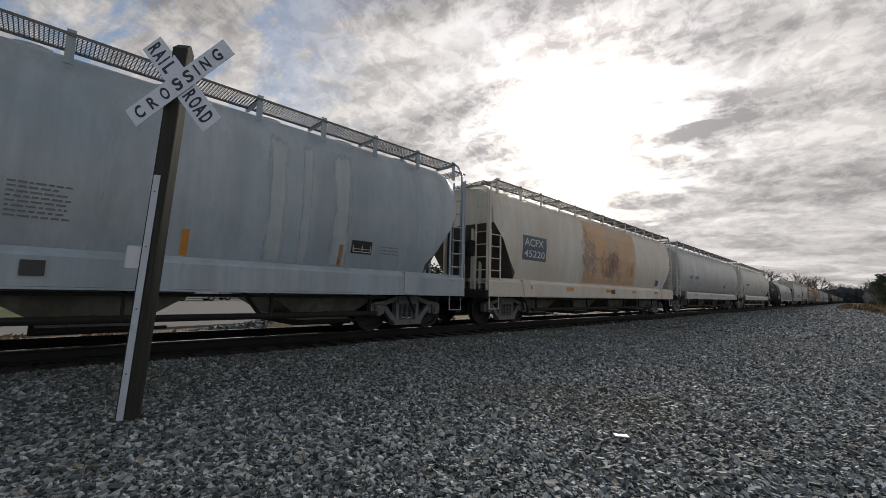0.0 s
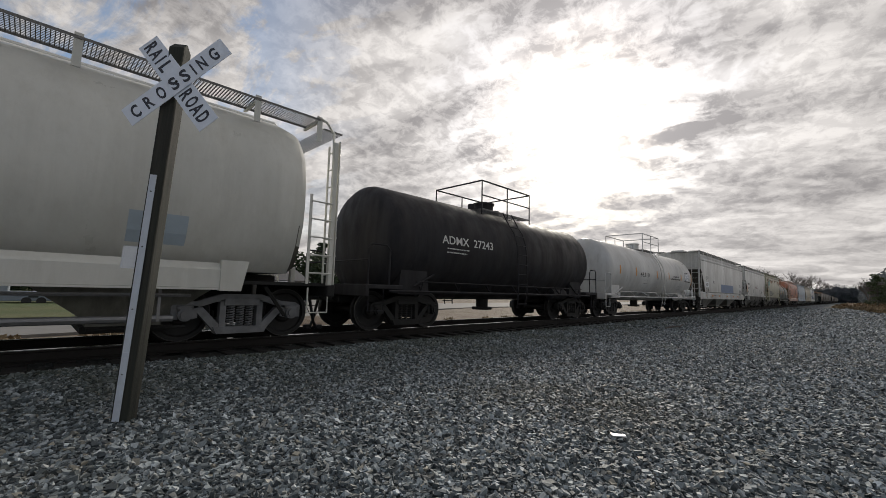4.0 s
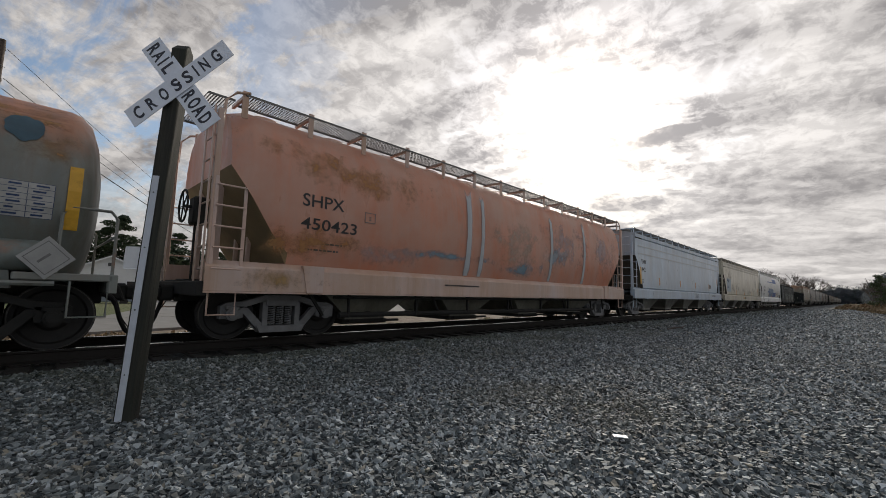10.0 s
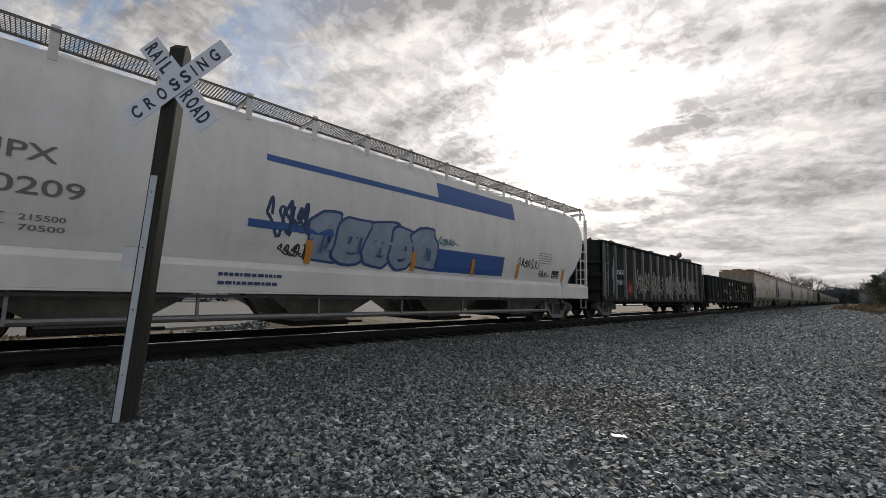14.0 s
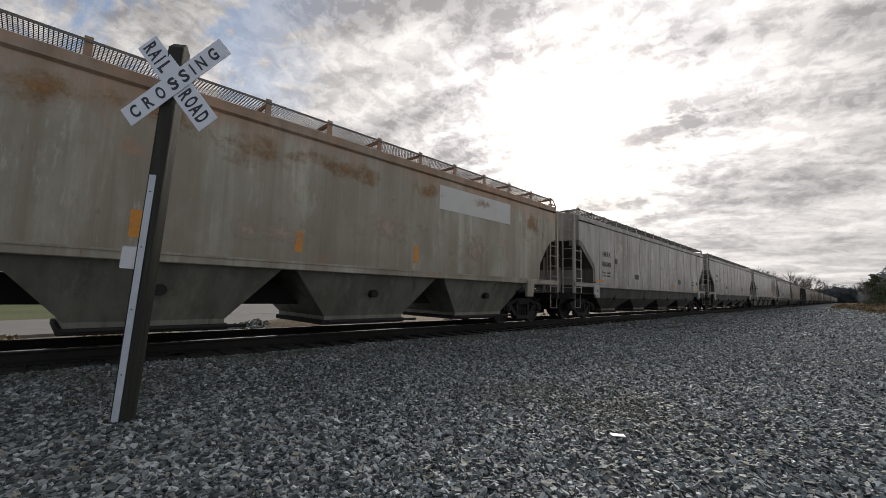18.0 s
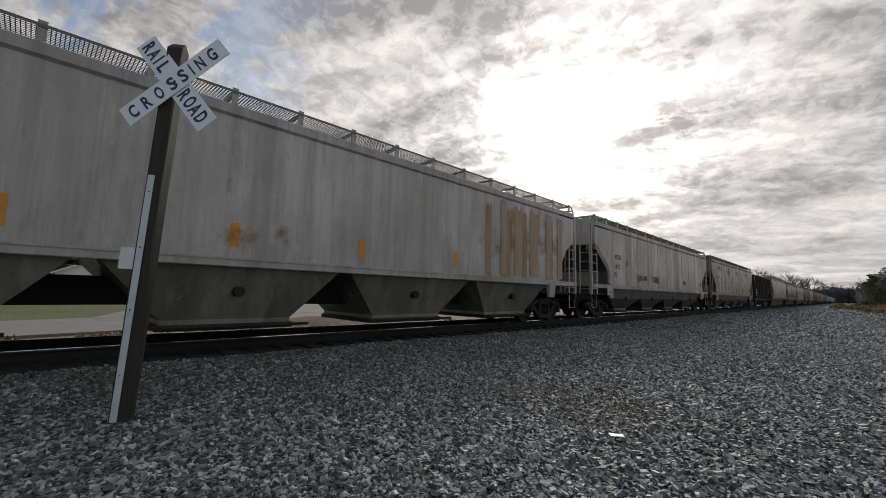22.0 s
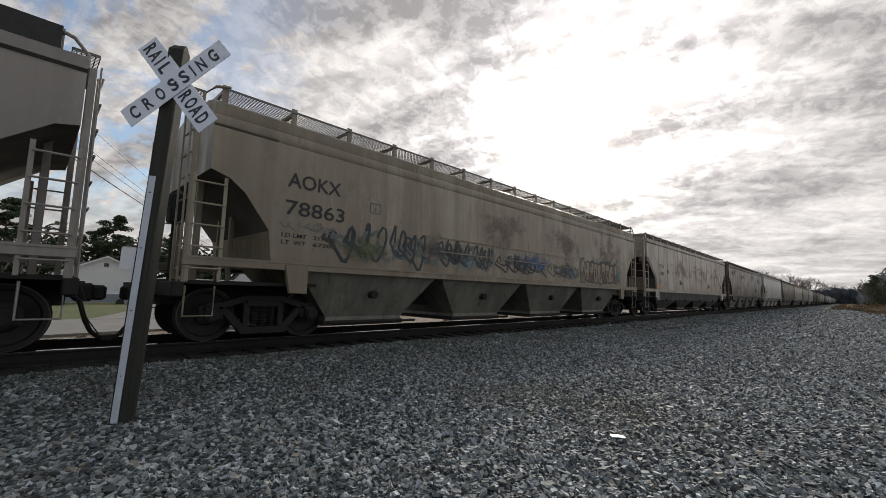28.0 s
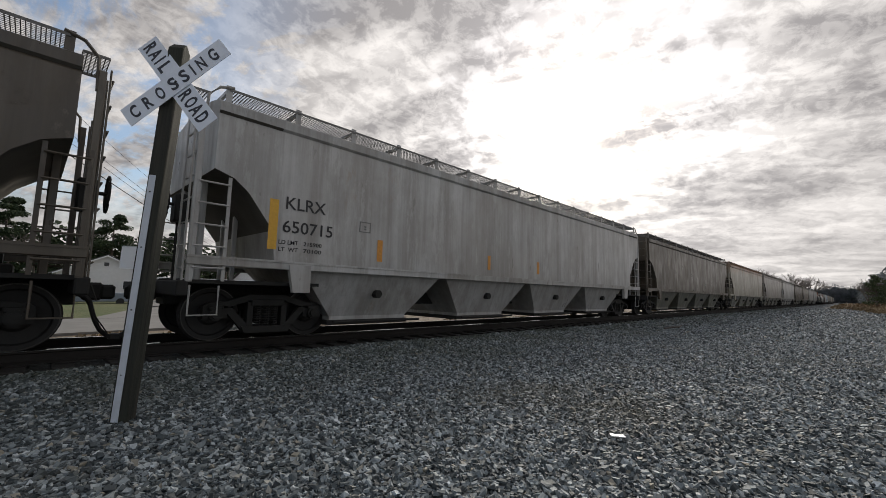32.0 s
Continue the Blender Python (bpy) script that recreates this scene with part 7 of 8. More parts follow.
reservoir(c6, 6.15, P_TANKW)
reservoir(c10, 5.0, P_TANKG)
words(c5, "tank", "ADMX  27243", -3.4, 2.18, 0.22, WHITE_LET, 2.1)
bars(c5, "tank", -3.2, 2.05, 0.9, 2, WHITE_LET, 0.05, 0.1, 9)
words(c6, "tank", "46310", -3.0, 1.95, 0.22, BLACK_PAINT, 1.3)
bars(c6, "tank", -2.3, 1.75, 0.6, 2, BLACK_PAINT, 0.06, 0.14, 10)
words(c6, "tank", "CLAY SLURRY OR", 2.35, 2.12, 0.09, BLACK_PAINT, 1.1)
words(c6, "tank", "CALCIUM CARBONATE ONLY", 1.99, 1.98, 0.09, BLACK_PAINT, 1.8)
for x in (-0.52, 1.54, 3.94, 6.25, -3.6, -5.6):
    mark(c6, "tank", x, 1.76 if x > 6 else 1.96, 2.48 if x > 6 else 2.36, 0.13, ORANGE)
tab = on_side(c6, "tank", 4.75, 5.75, 2.02, 2.42, WHITE_SHEET, "test_table", "white test table")
ruled(c6, tab, 4.75, 5.75, 2.02, 2.42, 3, 6)
words(c6, "tank", "AAR 211A100W1", 4.9, 2.46, 0.07, BLACK_PAINT, 0.7)
words(c6, "tank", "NO PRESSURE RELIEF DEVICE", 4.6, 1.92, 0.06, BLACK_PAINT, 1.35)
bars(c6, "tank", 3.6, 1.6, 0.9, 5, GREY_LET, 0.03, 0.06, 12)


DUSTY_SIGN = plain("dusty_placard", (0.42, 0.43, 0.42), 0.3, 6, 0.6)


def placard(car, x, z, y):
    p = part("placard", Shape().box((-0.2, -0.006, -0.2), (0.2, 0.006, 0.2), 0.003), WHITE_SHEET if car is c6 else DUSTY_SIGN, car, "white diamond placard in a holder", at=pose(x, -y, z, 0, 45, 0))
    f = Shape()
    for a, b, c, d in ((-0.16, -0.16, 0.16, -0.15), (-0.16, 0.15, 0.16, 0.16), (-0.16, -0.15, -0.15, 0.15), (0.15, -0.15, 0.16, 0.15), (-0.03, -0.1, 0.0, 0.06)):
        f.box((a, -0.009, b), (c, -0.007, d))
    part("placard_print", f, GREY_LET, p)


placard(c6, 6.3, 1.25, 1.46)
placard(c10, 5.3, 1.25, 1.46)
words(c10, "tank", "IARX", -4.22, 1.86, 0.2, BLACK_PAINT, 0.85).location.y -= 0.006
on_side(c10, "tank", -4.36, -3.3, 1.8, 2.12, WHITE_SHEET, "name_panel", "white name panel")
words(c10, "tank", "64630", -3.1, 1.84, 0.2, BLACK_PAINT, 1.05)
for x in (-5.2, -3.22, -0.86, 1.5, 3.6, 5.42):
    mark(c10, "tank", x, 1.64 if abs(x) > 5 else 1.8, 2.5 if abs(x) > 5 else 2.4, 0.14, YELLOW)
ruled(c10, on_side(c10, "tank", 4.55, 5.3, 1.75, 2.2, PATCH_GREY, "test_table", "dusty white test table"), 4.55, 5.3, 1.75, 2.2, 3, 6)
bars(c10, "tank", -4.2, 1.62, 1.6, 2, GREY_LET, 0.05, 0.12, 14)
on_side(c10, "tank", 3.9, 4.4, 1.75, 2.1, WHITE_SHEET, "notice", "white notice panel")
part("round_mark", Shape().disc((-4.6, -1.45, 1.95), 0.14, 0.012, 18), SPRAY_RED, c10, "round red mark")

# light grey car with the blue patch
words(c7, "stepped", "CEFX", -6.64, 2.3, 0.22, BLACK_PAINT, 0.78)
on_side(c7, "stepped", -6.8, -5.8, 1.74, 2.12, WHITE_SHEET, "number_panel", "white number panel")
words(c7, "stepped", "1823", -6.66, 1.82, 0.2, BLACK_PAINT, 0.68).location.y -= 0.006
load_lines(c7, "stepped", -6.69, 1.44, 0.85, None, "223300", "62700")
frame_mark(c7, "stepped", -4.3, 2.06)
on_side(c7, "stepped", -1.74, 3.1, 1.42, 2.07, BLUE_FILM, "painted_patch", "faded blue painted-out patch")
for x in (-6.59, -4.9, -2.6, 0.2, 2.8, 4.9):
    sill_mark(c7, x, 0.45)
data_plate(c7, "stepped", 5.95, 1.47, 0.55, 0.28)
bars(c7, "stepped", 6.0, 2.2, 0.62, 3, BLACK_PAINT, 0.05, 0.09, 15)
bars(c7, 1.582, -5.6, 1.1, 1.2, 2, BLACK_PAINT, 0.03, 0.07, 16)
bars(c7, 1.582, -4.2, 1.15, 2.6, 1, BLACK_PAINT, 0.035, 0.07, 17)
words(c8, "flat", "SMNX", -5.3, 2.42, 0.22, BLACK_PAINT, 0.95)
words(c8, "flat", "44426", -5.36, 1.98, 0.2, BLACK_PAINT, 0.9)
load_lines(c8, "flat", -5.44, 1.6, 0.9)
frame_mark(c8, "flat", -3.95, 2.15)
mark(c8, "flat", -5.92, 1.7, 2.45, 0.16, ORANGE)
for x in (-2.1, 2.2):
    mark(c8, "flat", x, 1.65, 2.05, 0.08, PLATE_DARK)
bars(c8, "flat", -0.6, 2.3, 1.5, 3, SPRAY_RED, 0.05, 0.08, 18)
data_plate(c8, "flat", 3.2, 1.6, 0.5, 0.27)
mark(c8, "flat", 5.7, 1.6, 2.46, 0.16, ORANGE)
bars(c8, "flat", 4.6, 2.0, 0.6, 3, GREY_LET, 0.045, 0.08, 19)

# rusted car with graffiti
def band(pts, r, y):
    """A flat band of half width r along (x, z) points."""
    f, rim = Shape(), []
    for k, (x, z) in enumerate(pts):
        (xa, za), (xb, zb) = pts[max(0, k - 1)], pts[min(len(pts) - 1, k + 1)]
        d = Vector((xb - xa, zb - za)).normalized()
        rim += [(x - d.y * r, y, z + d.x * r), (x + d.y * r, y, z - d.x * r)]
    return f.add(rim, [(2 * k, 2 * k + 1, 2 * k + 3, 2 * k + 2) for k in range(len(pts) - 1)])


part("teal_emblem", band([(-5.12, 2.74), (-4.52, 3.48), (-4.38, 3.6), (-4.22, 3.64), (-4.1, 3.56), (-4.06, 3.4), (-4.05, 2.95), (-4.1, 2.82)], 0.1, -1.6), CYAN_P, c9, "slanted teal emblem")
part("teal_emblem", band([(-4.82, 2.74), (-4.45, 3.2), (-4.36, 3.24), (-4.3, 3.16), (-4.28, 2.9), (-4.2, 2.8)], 0.09, -1.603), CYAN_P, c9, "inner stroke of the teal emblem")
words(c9, "flat", "ASHX", -5.35, 2.42, 0.22, BLACK_PAINT, 0.8)
words(c9, "flat", "1140", -5.38, 1.98, 0.2, BLACK_PAINT, 0.62)
load_lines(c9, "flat", -5.38, 1.62, 0.9)
puffs(c9, "flat", -3.85, 1.5, 1.75, 0.62, (plain("spray_grey", (0.36, 0.36, 0.32), 0.3, 3, 0.5),), BLACK_PAINT, 4, 21)
scrawl(c9, "flat", -2.2, 1.5, 1.75, 0.5, BLACK_PAINT, 6, 22, 0.016)
scrawl(c9, "flat", -2.6, 1.42, 1.2, 0.5, GREY_LET, 4, 29, 0.018)
data_plate(c9, "flat", 3.92, 1.7, 0.52, 0.29)
bars(c9, "flat", 4.62, 1.98, 0.5, 3, BLACK_PAINT, 0.05, 0.09, 23)
mark(c9, "flat", 5.72, 1.55, 2.4, 0.16, YELLOW)
mark(c9, "flat", -5.9, 1.55, 2.4, 0.16, YELLOW)
RUST_THIN = soft("ochre_bloom", (0.44, 0.25, 0.085), (0.3, 0.15, 0.055), top=0.75)
RUST_SOFT = soft("rust_bloom", (0.42, 0.17, 0.055), (0.25, 0.085, 0.03))
for i, (x, w, z, h) in enumerate(((-5.1, 0.9, 3.5, 0.24), (-2.05, 0.62, 3.3, 0.26), (-0.55, 0.55, 3.38, 0.2), (0.9, 0.8, 3.4, 0.2), (-3.6, 0.5, 3.4, 0.22), (4.6, 1.2, 3.38, 0.28), (5.5, 0.7, 3.2, 0.3), (2.6, 0.7, 3.45, 0.2), (-5.7, 0.3, 3.0, 0.5))):
    stain(c9, "flat", x, z, w * 1.7, h * 1.9, RUST_SOFT, 90 + i, "rust_bloom", "orange rust bloom", 0.006, 0.3)

for i, (x, z, w, h) in enumerate(((-5.2, 3.35, 1.3, 0.5), (-3.2, 3.4, 1.2, 0.35), (-5.8, 2.6, 0.4, 1.0), (-0.8, 3.5, 1.6, 0.25), (2.2, 3.5, 1.6, 0.25), (5.4, 3.3, 1.0, 0.4))):
    stain(c9, "flat", x, z, w, h, RUST_THIN, 360 + i, "rust_bloom", "thin ochre rust bloom", 0.003, 0.3)
for i, (x, z, w, h) in enumerate(((-3.5, 3.4, 1.0, 0.4), (-2.0, 3.45, 0.8, 0.3), (-1.0, 3.3, 1.2, 0.5), (1.0, 3.35, 1.4, 0.4), (3.2, 3.4, 1.0, 0.35), (7.9, 3.0, 1.0, 0.6), (-6.5, 3.4, 1.2, 0.35), (5.5, 3.45, 1.0, 0.25))):
    stain(c17, "flat", x, z, w, h, RUST_THIN, 330 + i, "rust_bloom", "thin ochre rust bloom", 0.006, 0.3)
for i, (x, z, w, h) in enumerate(((2.3, 2.2, 1.6, 0.7), (5.0, 2.1, 1.8, 0.7), (-0.3, 1.9, 1.3, 0.4))):
    stain(c17, "flat", x, z, w, h, WASH_PALE, 345 + i, "wash_mark", "pale wash mark", 0.005)

# chalky red car
words(c11, "round", "SHPX", -6.88, 2.5, 0.24, BLACK_PAINT, 0.9)
words(c11, "round", "450423", -6.87, 2.07, 0.22, BLACK_PAINT, 1.22)
bars(c11, "round", -6.8, 1.8, 0.95, 2, PLATE_DARK, 0.06, 0.13, 24)
frame_mark(c11, "round", -5.48, 2.36)
WASH_BLUE = soft("blue_wash", (0.28, 0.38, 0.46), (0.36, 0.4, 0.44))
WASH_LILAC = soft("lilac_wash", (0.5, 0.44, 0.47), (0.52, 0.4, 0.38), top=0.7)
BLUE_FADE = soft("faded_blue", (0.14, 0.3, 0.4), (0.24, 0.36, 0.44))
ORANGE_WASH = soft("orange_wash", (0.5, 0.25, 0.09), (0.42, 0.2, 0.08), top=0.75)
for i, (x, z, w, h, m) in enumerate(((-5.6, 3.4, 3.0, 0.7, ORANGE_WASH), (-6.6, 1.75, 1.9, 0.5, ORANGE_WASH), (3.0, 2.9, 2.6, 1.6, WASH_LILAC), (6.2, 2.5, 2.4, 1.5, WASH_LILAC), (0.2, 2.4, 1.6, 1.2, WASH_PALE),
                                     (0.7, 1.72, 1.5, 0.42, BLUE_FADE), (2.4, 2.3, 1.3, 0.5, WASH_BLUE), (-2.6, 1.85, 2.6, 0.16, BLUE_FADE), (-4.5, 1.7, 1.8, 0.35, WASH_LILAC))):
    stain(c11, "round", x, z, w, h, m, 260 + i, "wash_mark", "washed-out pale mark", 0.006)
for x, w in ((-2.3, 0.34), (-1.7, 0.26), (2.0, 0.25), (4.4, 0.3)):
    on_side(c11, "round", x, x + w, 1.4, 3.85, PALE_RUN, "paint_run", "white paint run", 0.022)
for i, (x, z, w, h) in enumerate(((4.7, 3.25, 1.6, 0.45), (1.6, 3.25, 2.2, 0.4), (-2.6, 3.25, 2.4, 0.42), (5.3, 2.6, 0.6, 0.5))):
    stain(c10, "tank", x, z, w, h, RUST_THIN, 380 + i, "rust_bloom", "thin ochre rust bloom", 0.004, 0.3)
DULL_BLUE = plain("faded_blue_emblem", (0.05, 0.11, 0.15), 0.4, 4, 0.6)
for i, (x, w) in enumerate(((3.95, 0.17), (4.45, 0.18), (4.95, 0.19))):
    stain(c10, "tank", x, 2.95, w, 0.2, DULL_BLUE, 390 + i, "blue_emblem", "faded blue emblem shape", 0.008, 0.15)
stain(c11, 1.582, -7.1, 1.1, 1.4, 0.3, soft("ochre_sill", (0.42, 0.28, 0.1), (0.34, 0.2, 0.08)), 270, "wash_mark", "ochre worn sill end", 0.01)
bars(c11, 1.582, -3.0, 1.1, 1.4, 1, BLACK_PAINT, 0.06, 0.1, 25)

words(c12, "flat", "TARX", -7.88, 2.6, 0.21, BLACK_PAINT, 0.68)
words(c12, "flat", "842", -7.86, 2.22, 0.2, BLACK_PAINT, 0.52)
load_lines(c12, "flat", -7.9, 1.65, 0.7)
mark(c12, "flat", -8.05, 1.6, 2.43, 0.15, YELLOW)
for x in (-5.3, -1.6, 1.8):
    mark(c12, "flat", x, 1.6, 1.98, 0.12, ORANGE)
mark(c12, "flat", 5.3, 1.56, 2.0, 0.13, ORANGE)
data_plate(c12, "flat", 5.47, 1.7, 0.48, 0.27)
mark(c12, "flat", 7.83, 1.94, 2.43, 0.13, ORANGE)
bars(c12, 1.637, 1.55, 1.24, 0.8, 4, BLUE_LET, 0.035, 0.07, 26)
bars(c12, 1.637, 5.9, 1.2, 1.2, 2, GREY_LET, 0.035, 0.07, 27)
for z in (3.05, 3.42):
    on_side(c12, "flat", -8.3, 8.3, z, z + 0.035, PATCH_WHITE, "side_rib", "thin raised rib", 0.02)
on_side(c13, "stepped", -7.75, -6.2, 1.62, 2.7, PALE_BLUE, "painted_patch", "pale blue patch")
words(c13, "stepped", "TARX", -7.72, 2.44, 0.2, BLUE_LET, 0.7).location.y -= 0.006
words(c13, "stepped", "852", -7.62, 1.9, 0.2, BLUE_LET, 0.55).location.y -= 0.006
for x in (-4.1, -0.28, 3.4):
    mark(c13, "stepped", x, 1.4, 1.8, 0.13, ORANGE)
mark(c13, "stepped", 7.6, 1.5, 2.2, 0.14, ORANGE)
on_side(c13, 1.67, -0.89, -0.45, 1.06, 1.2, YELLOW, "notice", "yellow notice")
on_side(c13, 1.67, -0.32, 0.07, 1.04, 1.26, PLATE_DARK, "dark_plate")
on_side(c13, 1.67, 7.0, 7.3, 1.12, 1.2, PATCH_WHITE, "small_plate")
FAINT_BLUE, FAINT_RUST = soft("faint_blue_wash", (0.34, 0.42, 0.52), (0.4, 0.44, 0.48), top=0.4), soft("faint_rust_wash", (0.46, 0.3, 0.2), (0.5, 0.38, 0.28), top=0.35)
for x, z, w, h, m in ((-3.3, 2.0, 1.3, 0.7, FAINT_BLUE), (-5.2, 1.9, 1.2, 0.6, FAINT_RUST), (-0.6, 1.8, 0.9, 0.5, FAINT_RUST), (1.8, 1.75, 1.6, 0.4, FAINT_BLUE), (4.6, 1.8, 0.7, 0.5, FAINT_RUST), (1.0, 2.9, 0.5, 1.3, FAINT_RUST), (6.2, 2.5, 1.0, 1.0, FAINT_RUST), (-7.0, 3.0, 1.6, 0.8, FAINT_RUST)):
    stain(c13, "stepped", x, z, w, h, m, round(700 + x * 10), "wash_mark", "faint faded colour on the cream paint", 0.005)

# white car with blue stripes
words(c14, "round", "SHPX", -7.0, 2.46, 0.22, GREY_LET, 0.95)
words(c14, "round", "50209", -6.85, 2.03, 0.22, GREY_LET, 1.1)
load_lines(c14, "round", -6.9, 1.58, 1.0, GREY_LET, "215500", "70500")
on_side(c14, "round", -3.4, 0.9, 3.2, 3.32, BLUE_STRIPE, "blue_stripe")
on_side(c14, "round", 0.9, 4.2, 3.2, 3.72, BLUE_STRIPE, "blue_stripe")
on_side(c14, "round", -3.64, -2.0, 1.98, 2.12, BLUE_STRIPE, "blue_stripe")
on_side(c14, "round", 0.7, 3.7, 1.45, 2.02, BLUE_STRIPE, "blue_stripe")
puffs(c14, "round", -2.5, 1.36, 3.3, 1.19, (SPRAY_PALE,), SPRAY_BLUE, 5, 41)
scrawl(c14, "round", -3.35, 1.85, 0.9, 0.8, BLUE_LET, 5, 42, 0.04)
scrawl(c14, "round", -3.1, 1.5, 0.5, 0.3, BLACK_PAINT, 3, 43, 0.02)
scrawl(c14, "round", 4.45, 1.75, 1.1, 0.35, BLACK_PAINT, 6, 44, 0.02)
scrawl(c14, "round", 5.7, 1.5, 0.6, 0.25, BLACK_PAINT, 4, 45, 0.018)
scrawl(c14, "round", 0.9, 2.1, 0.7, 0.25, SPRAY_TEAL, 3, 46, 0.018)
bars(c14, 1.582, -4.04, 1.12, 1.1, 2, BLUE_LET, 0.09, 0.14, 47)
for x in (-2.55, 0.1, 2.25, 4.38, 7.2):
    mark(c14, "round", x, 1.42, 1.86, 0.13, ORANGE).location.y -= 0.014
data_plate(c14, "round", 6.51, 1.52, 0.46, 0.26)
bars(c14, "round", 5.6, 2.3, 0.9, 5, GREY_LET, 0.04, 0.08, 48)
on_side(c14, 1.582, -7.0, -6.5, 0.96, 1.16, GREY_LET, "dark_plate")

# gondolas
words(c15, 1.562, "SSEX", -6.55, 1.94, 0.2, WHITE_LET, 0.85)
words(c15, 1.562, "204115", -6.6, 1.48, 0.2, WHITE_LET, 1.0)
PALE_SPRAY = plain("spray_pale_green", (0.3, 0.33, 0.28), 0.3, 3, 0.5)
RED_MIST, GREEN_MIST = soft("spray_red_mist", (0.42, 0.08, 0.03), (0.3, 0.06, 0.03)), soft("spray_green_mist", (0.2, 0.23, 0.17), (0.13, 0.16, 0.13))
for i, (x, z, w, h, m) in enumerate(((-4.9, 1.4, 0.7, 0.9, RED_MIST), (-3.4, 1.3, 1.2, 0.8, GREEN_MIST), (-1.6, 1.5, 1.2, 0.7, GREEN_MIST), (0.6, 1.3, 0.9, 0.7, RED_MIST), (2.6, 1.5, 1.5, 0.7, GREEN_MIST), (6.2, 1.2, 0.8, 0.8, RED_MIST), (4.6, 1.4, 1.0, 0.7, GREEN_MIST))):
    stain(c15, 1.568, x, z, w, h, m, 500 + i, "spray_mist", "sprayed colour cloud")
for i, (x, w) in enumerate(((-4.6, 1.6), (-2.6, 1.8), (-0.4, 1.4), (1.5, 1.8), (3.7, 2.0))):
    scrawl(c15, 1.575, x, 1.0, w, 1.3, PALE_SPRAY, 4, 57 + i, 0.05)
    scrawl(c15, 1.665, x + 0.2, 1.0, w, 1.2, PALE_SPRAY, 3, 67 + i, 0.04)
scrawl(c15, 1.575, -7.0, 1.0, 0.3, 1.6, SPRAY_PALE, 4, 77, 0.03)
mark(c15, 1.565, -7.5, 1.3, 1.9, 0.12, YELLOW)
on_side(c16, 1.562, 3.95, 6.45, 2.0, 2.3, YELLOW, "name_panel", "yellow painted name panel")
for i in range(4):
    on_side(c16, 1.566, 4.15 + i * 0.58, 4.5 + i * 0.58, 2.04, 2.26, BLACK_PAINT, "emblem_stroke", "", 0.009, 0.5 * (-1) ** i)
for x, w, z, cut in ((-1.88, 0.45, 2.12, 1), (-0.95, 0.5, 2.12, 2), (-0.07, 0.16, 2.12, 0), (0.22, 0.16, 2.12, 0), (0.02, 0.52, 1.55, 2), (0.92, 0.5, 1.58, 3), (1.9, 0.5, 1.55, 1)):
    on_side(c16, 1.562, x, x + w, z, z + 0.27, YELLOW, "name_stroke", "", 0.006, 0.15)
    if cut:
        on_side(c16, 1.562, x + w * 0.36, x + w * 0.66, z + (0.09 if cut > 2 else 0.0), z + (0.13 if cut == 1 else 0.18), P_GONBLK, "stroke_gap", "", 0.008, 0.15)
for text, x, w in (("Railcar", 3.98, 0.8), ("Pooling", 4.98, 0.75), ("Experts", 5.85, 0.7)):
    words(c16, 1.562, text, x, 1.7, 0.13, YELLOW, w)
bars(c16, 1.562, 4.7, 1.48, 0.9, 1, YELLOW, 0.09, 0.18, 61)
frame_mark(c16, 1.562, 7.23, 1.3, 0.5, 0.26, WHITE_LET)
frame_mark(c16, 1.562, -5.9, 1.7, 0.4, 0.3, WHITE_LET)
frame_mark(c16, 1.562, -1.95, 1.45, 1.1, 0.35, YELLOW)
words(c16, 1.562, "NSG20", 8.38, 1.27, 0.1, WHITE_LET, 0.45)
scrawl(c16, 1.575, 3.9, 0.78, 1.6, 0.5, WHITE_LET, 6, 62, 0.022)
scrawl(c16, 1.575, 5.9, 0.85, 0.7, 0.85, WHITE_LET, 6, 63, 0.02)
scrawl(c16, 1.575, -3.9, 1.35, 0.9, 0.5, WHITE_LET, 5, 64, 0.022)
scrawl(c16, 1.575, -1.9, 0.82, 1.1, 0.5, WHITE_LET, 5, 65, 0.022)
scrawl(c16, 1.575, 0.9, 1.1, 0.6, 0.5, WHITE_LET, 3, 66, 0.02)
for x in (-6.2, -3.45, -1.05, 1.2, 3.3, 5.85):
    mark(c16, 1.565, x, 1.14, 1.58, 0.13, ORANGE)
mark(c16, 1.565, 9.5, 1.26, 2.1, 0.12, YELLOW)

# grain cars
on_side(c17, "flat", -8.32, -7.0, 1.62, 2.64, PATCH_WHITE, "painted_patch", "pale number patch")
words(c17, "flat", "KLRX", -8.2, 2.33, 0.21, BLUE_LET, 0.85).location.y -= 0.006
words(c17, "flat", "650604", -8.25, 2.02, 0.2, BLUE_LET, 1.0).location.y -= 0.006
load_lines(c17, "flat", -8.2, 1.68, 0.9)
on_side(c17, "flat", 3.7, 6.75, 3.02, 3.64, PATCH_WHITE, "painted_patch", "white painted-out patch")
for x in (-5.2, -2.46, 0.0, 2.9):
    mark(c17, "flat", x, 1.6, 2.0, 0.14, ORANGE)
words(c18, "flat", "HKRX", -7.4, 2.58, 0.22, BLACK_PAINT, 0.82)
words(c18, "flat", "00048", -7.44, 2.16, 0.21, BLACK_PAINT, 0.88)
load_lines(c18, "flat", -7.44, 1.74, 0.8, None, "216600", "69400")
bars(c18, "flat", 6.25, 1.95, 0.65, 3, BLACK_PAINT, 0.055, 0.1, 71)
words(c19, "flat", "VTGX", -7.57, 2.6, 0.21, BLACK_PAINT, 0.85)
words(c19, "flat", "1407", -7.64, 2.18, 0.2, BLACK_PAINT, 0.7)
load_lines(c19, "flat", -7.63, 1.72, 0.82)
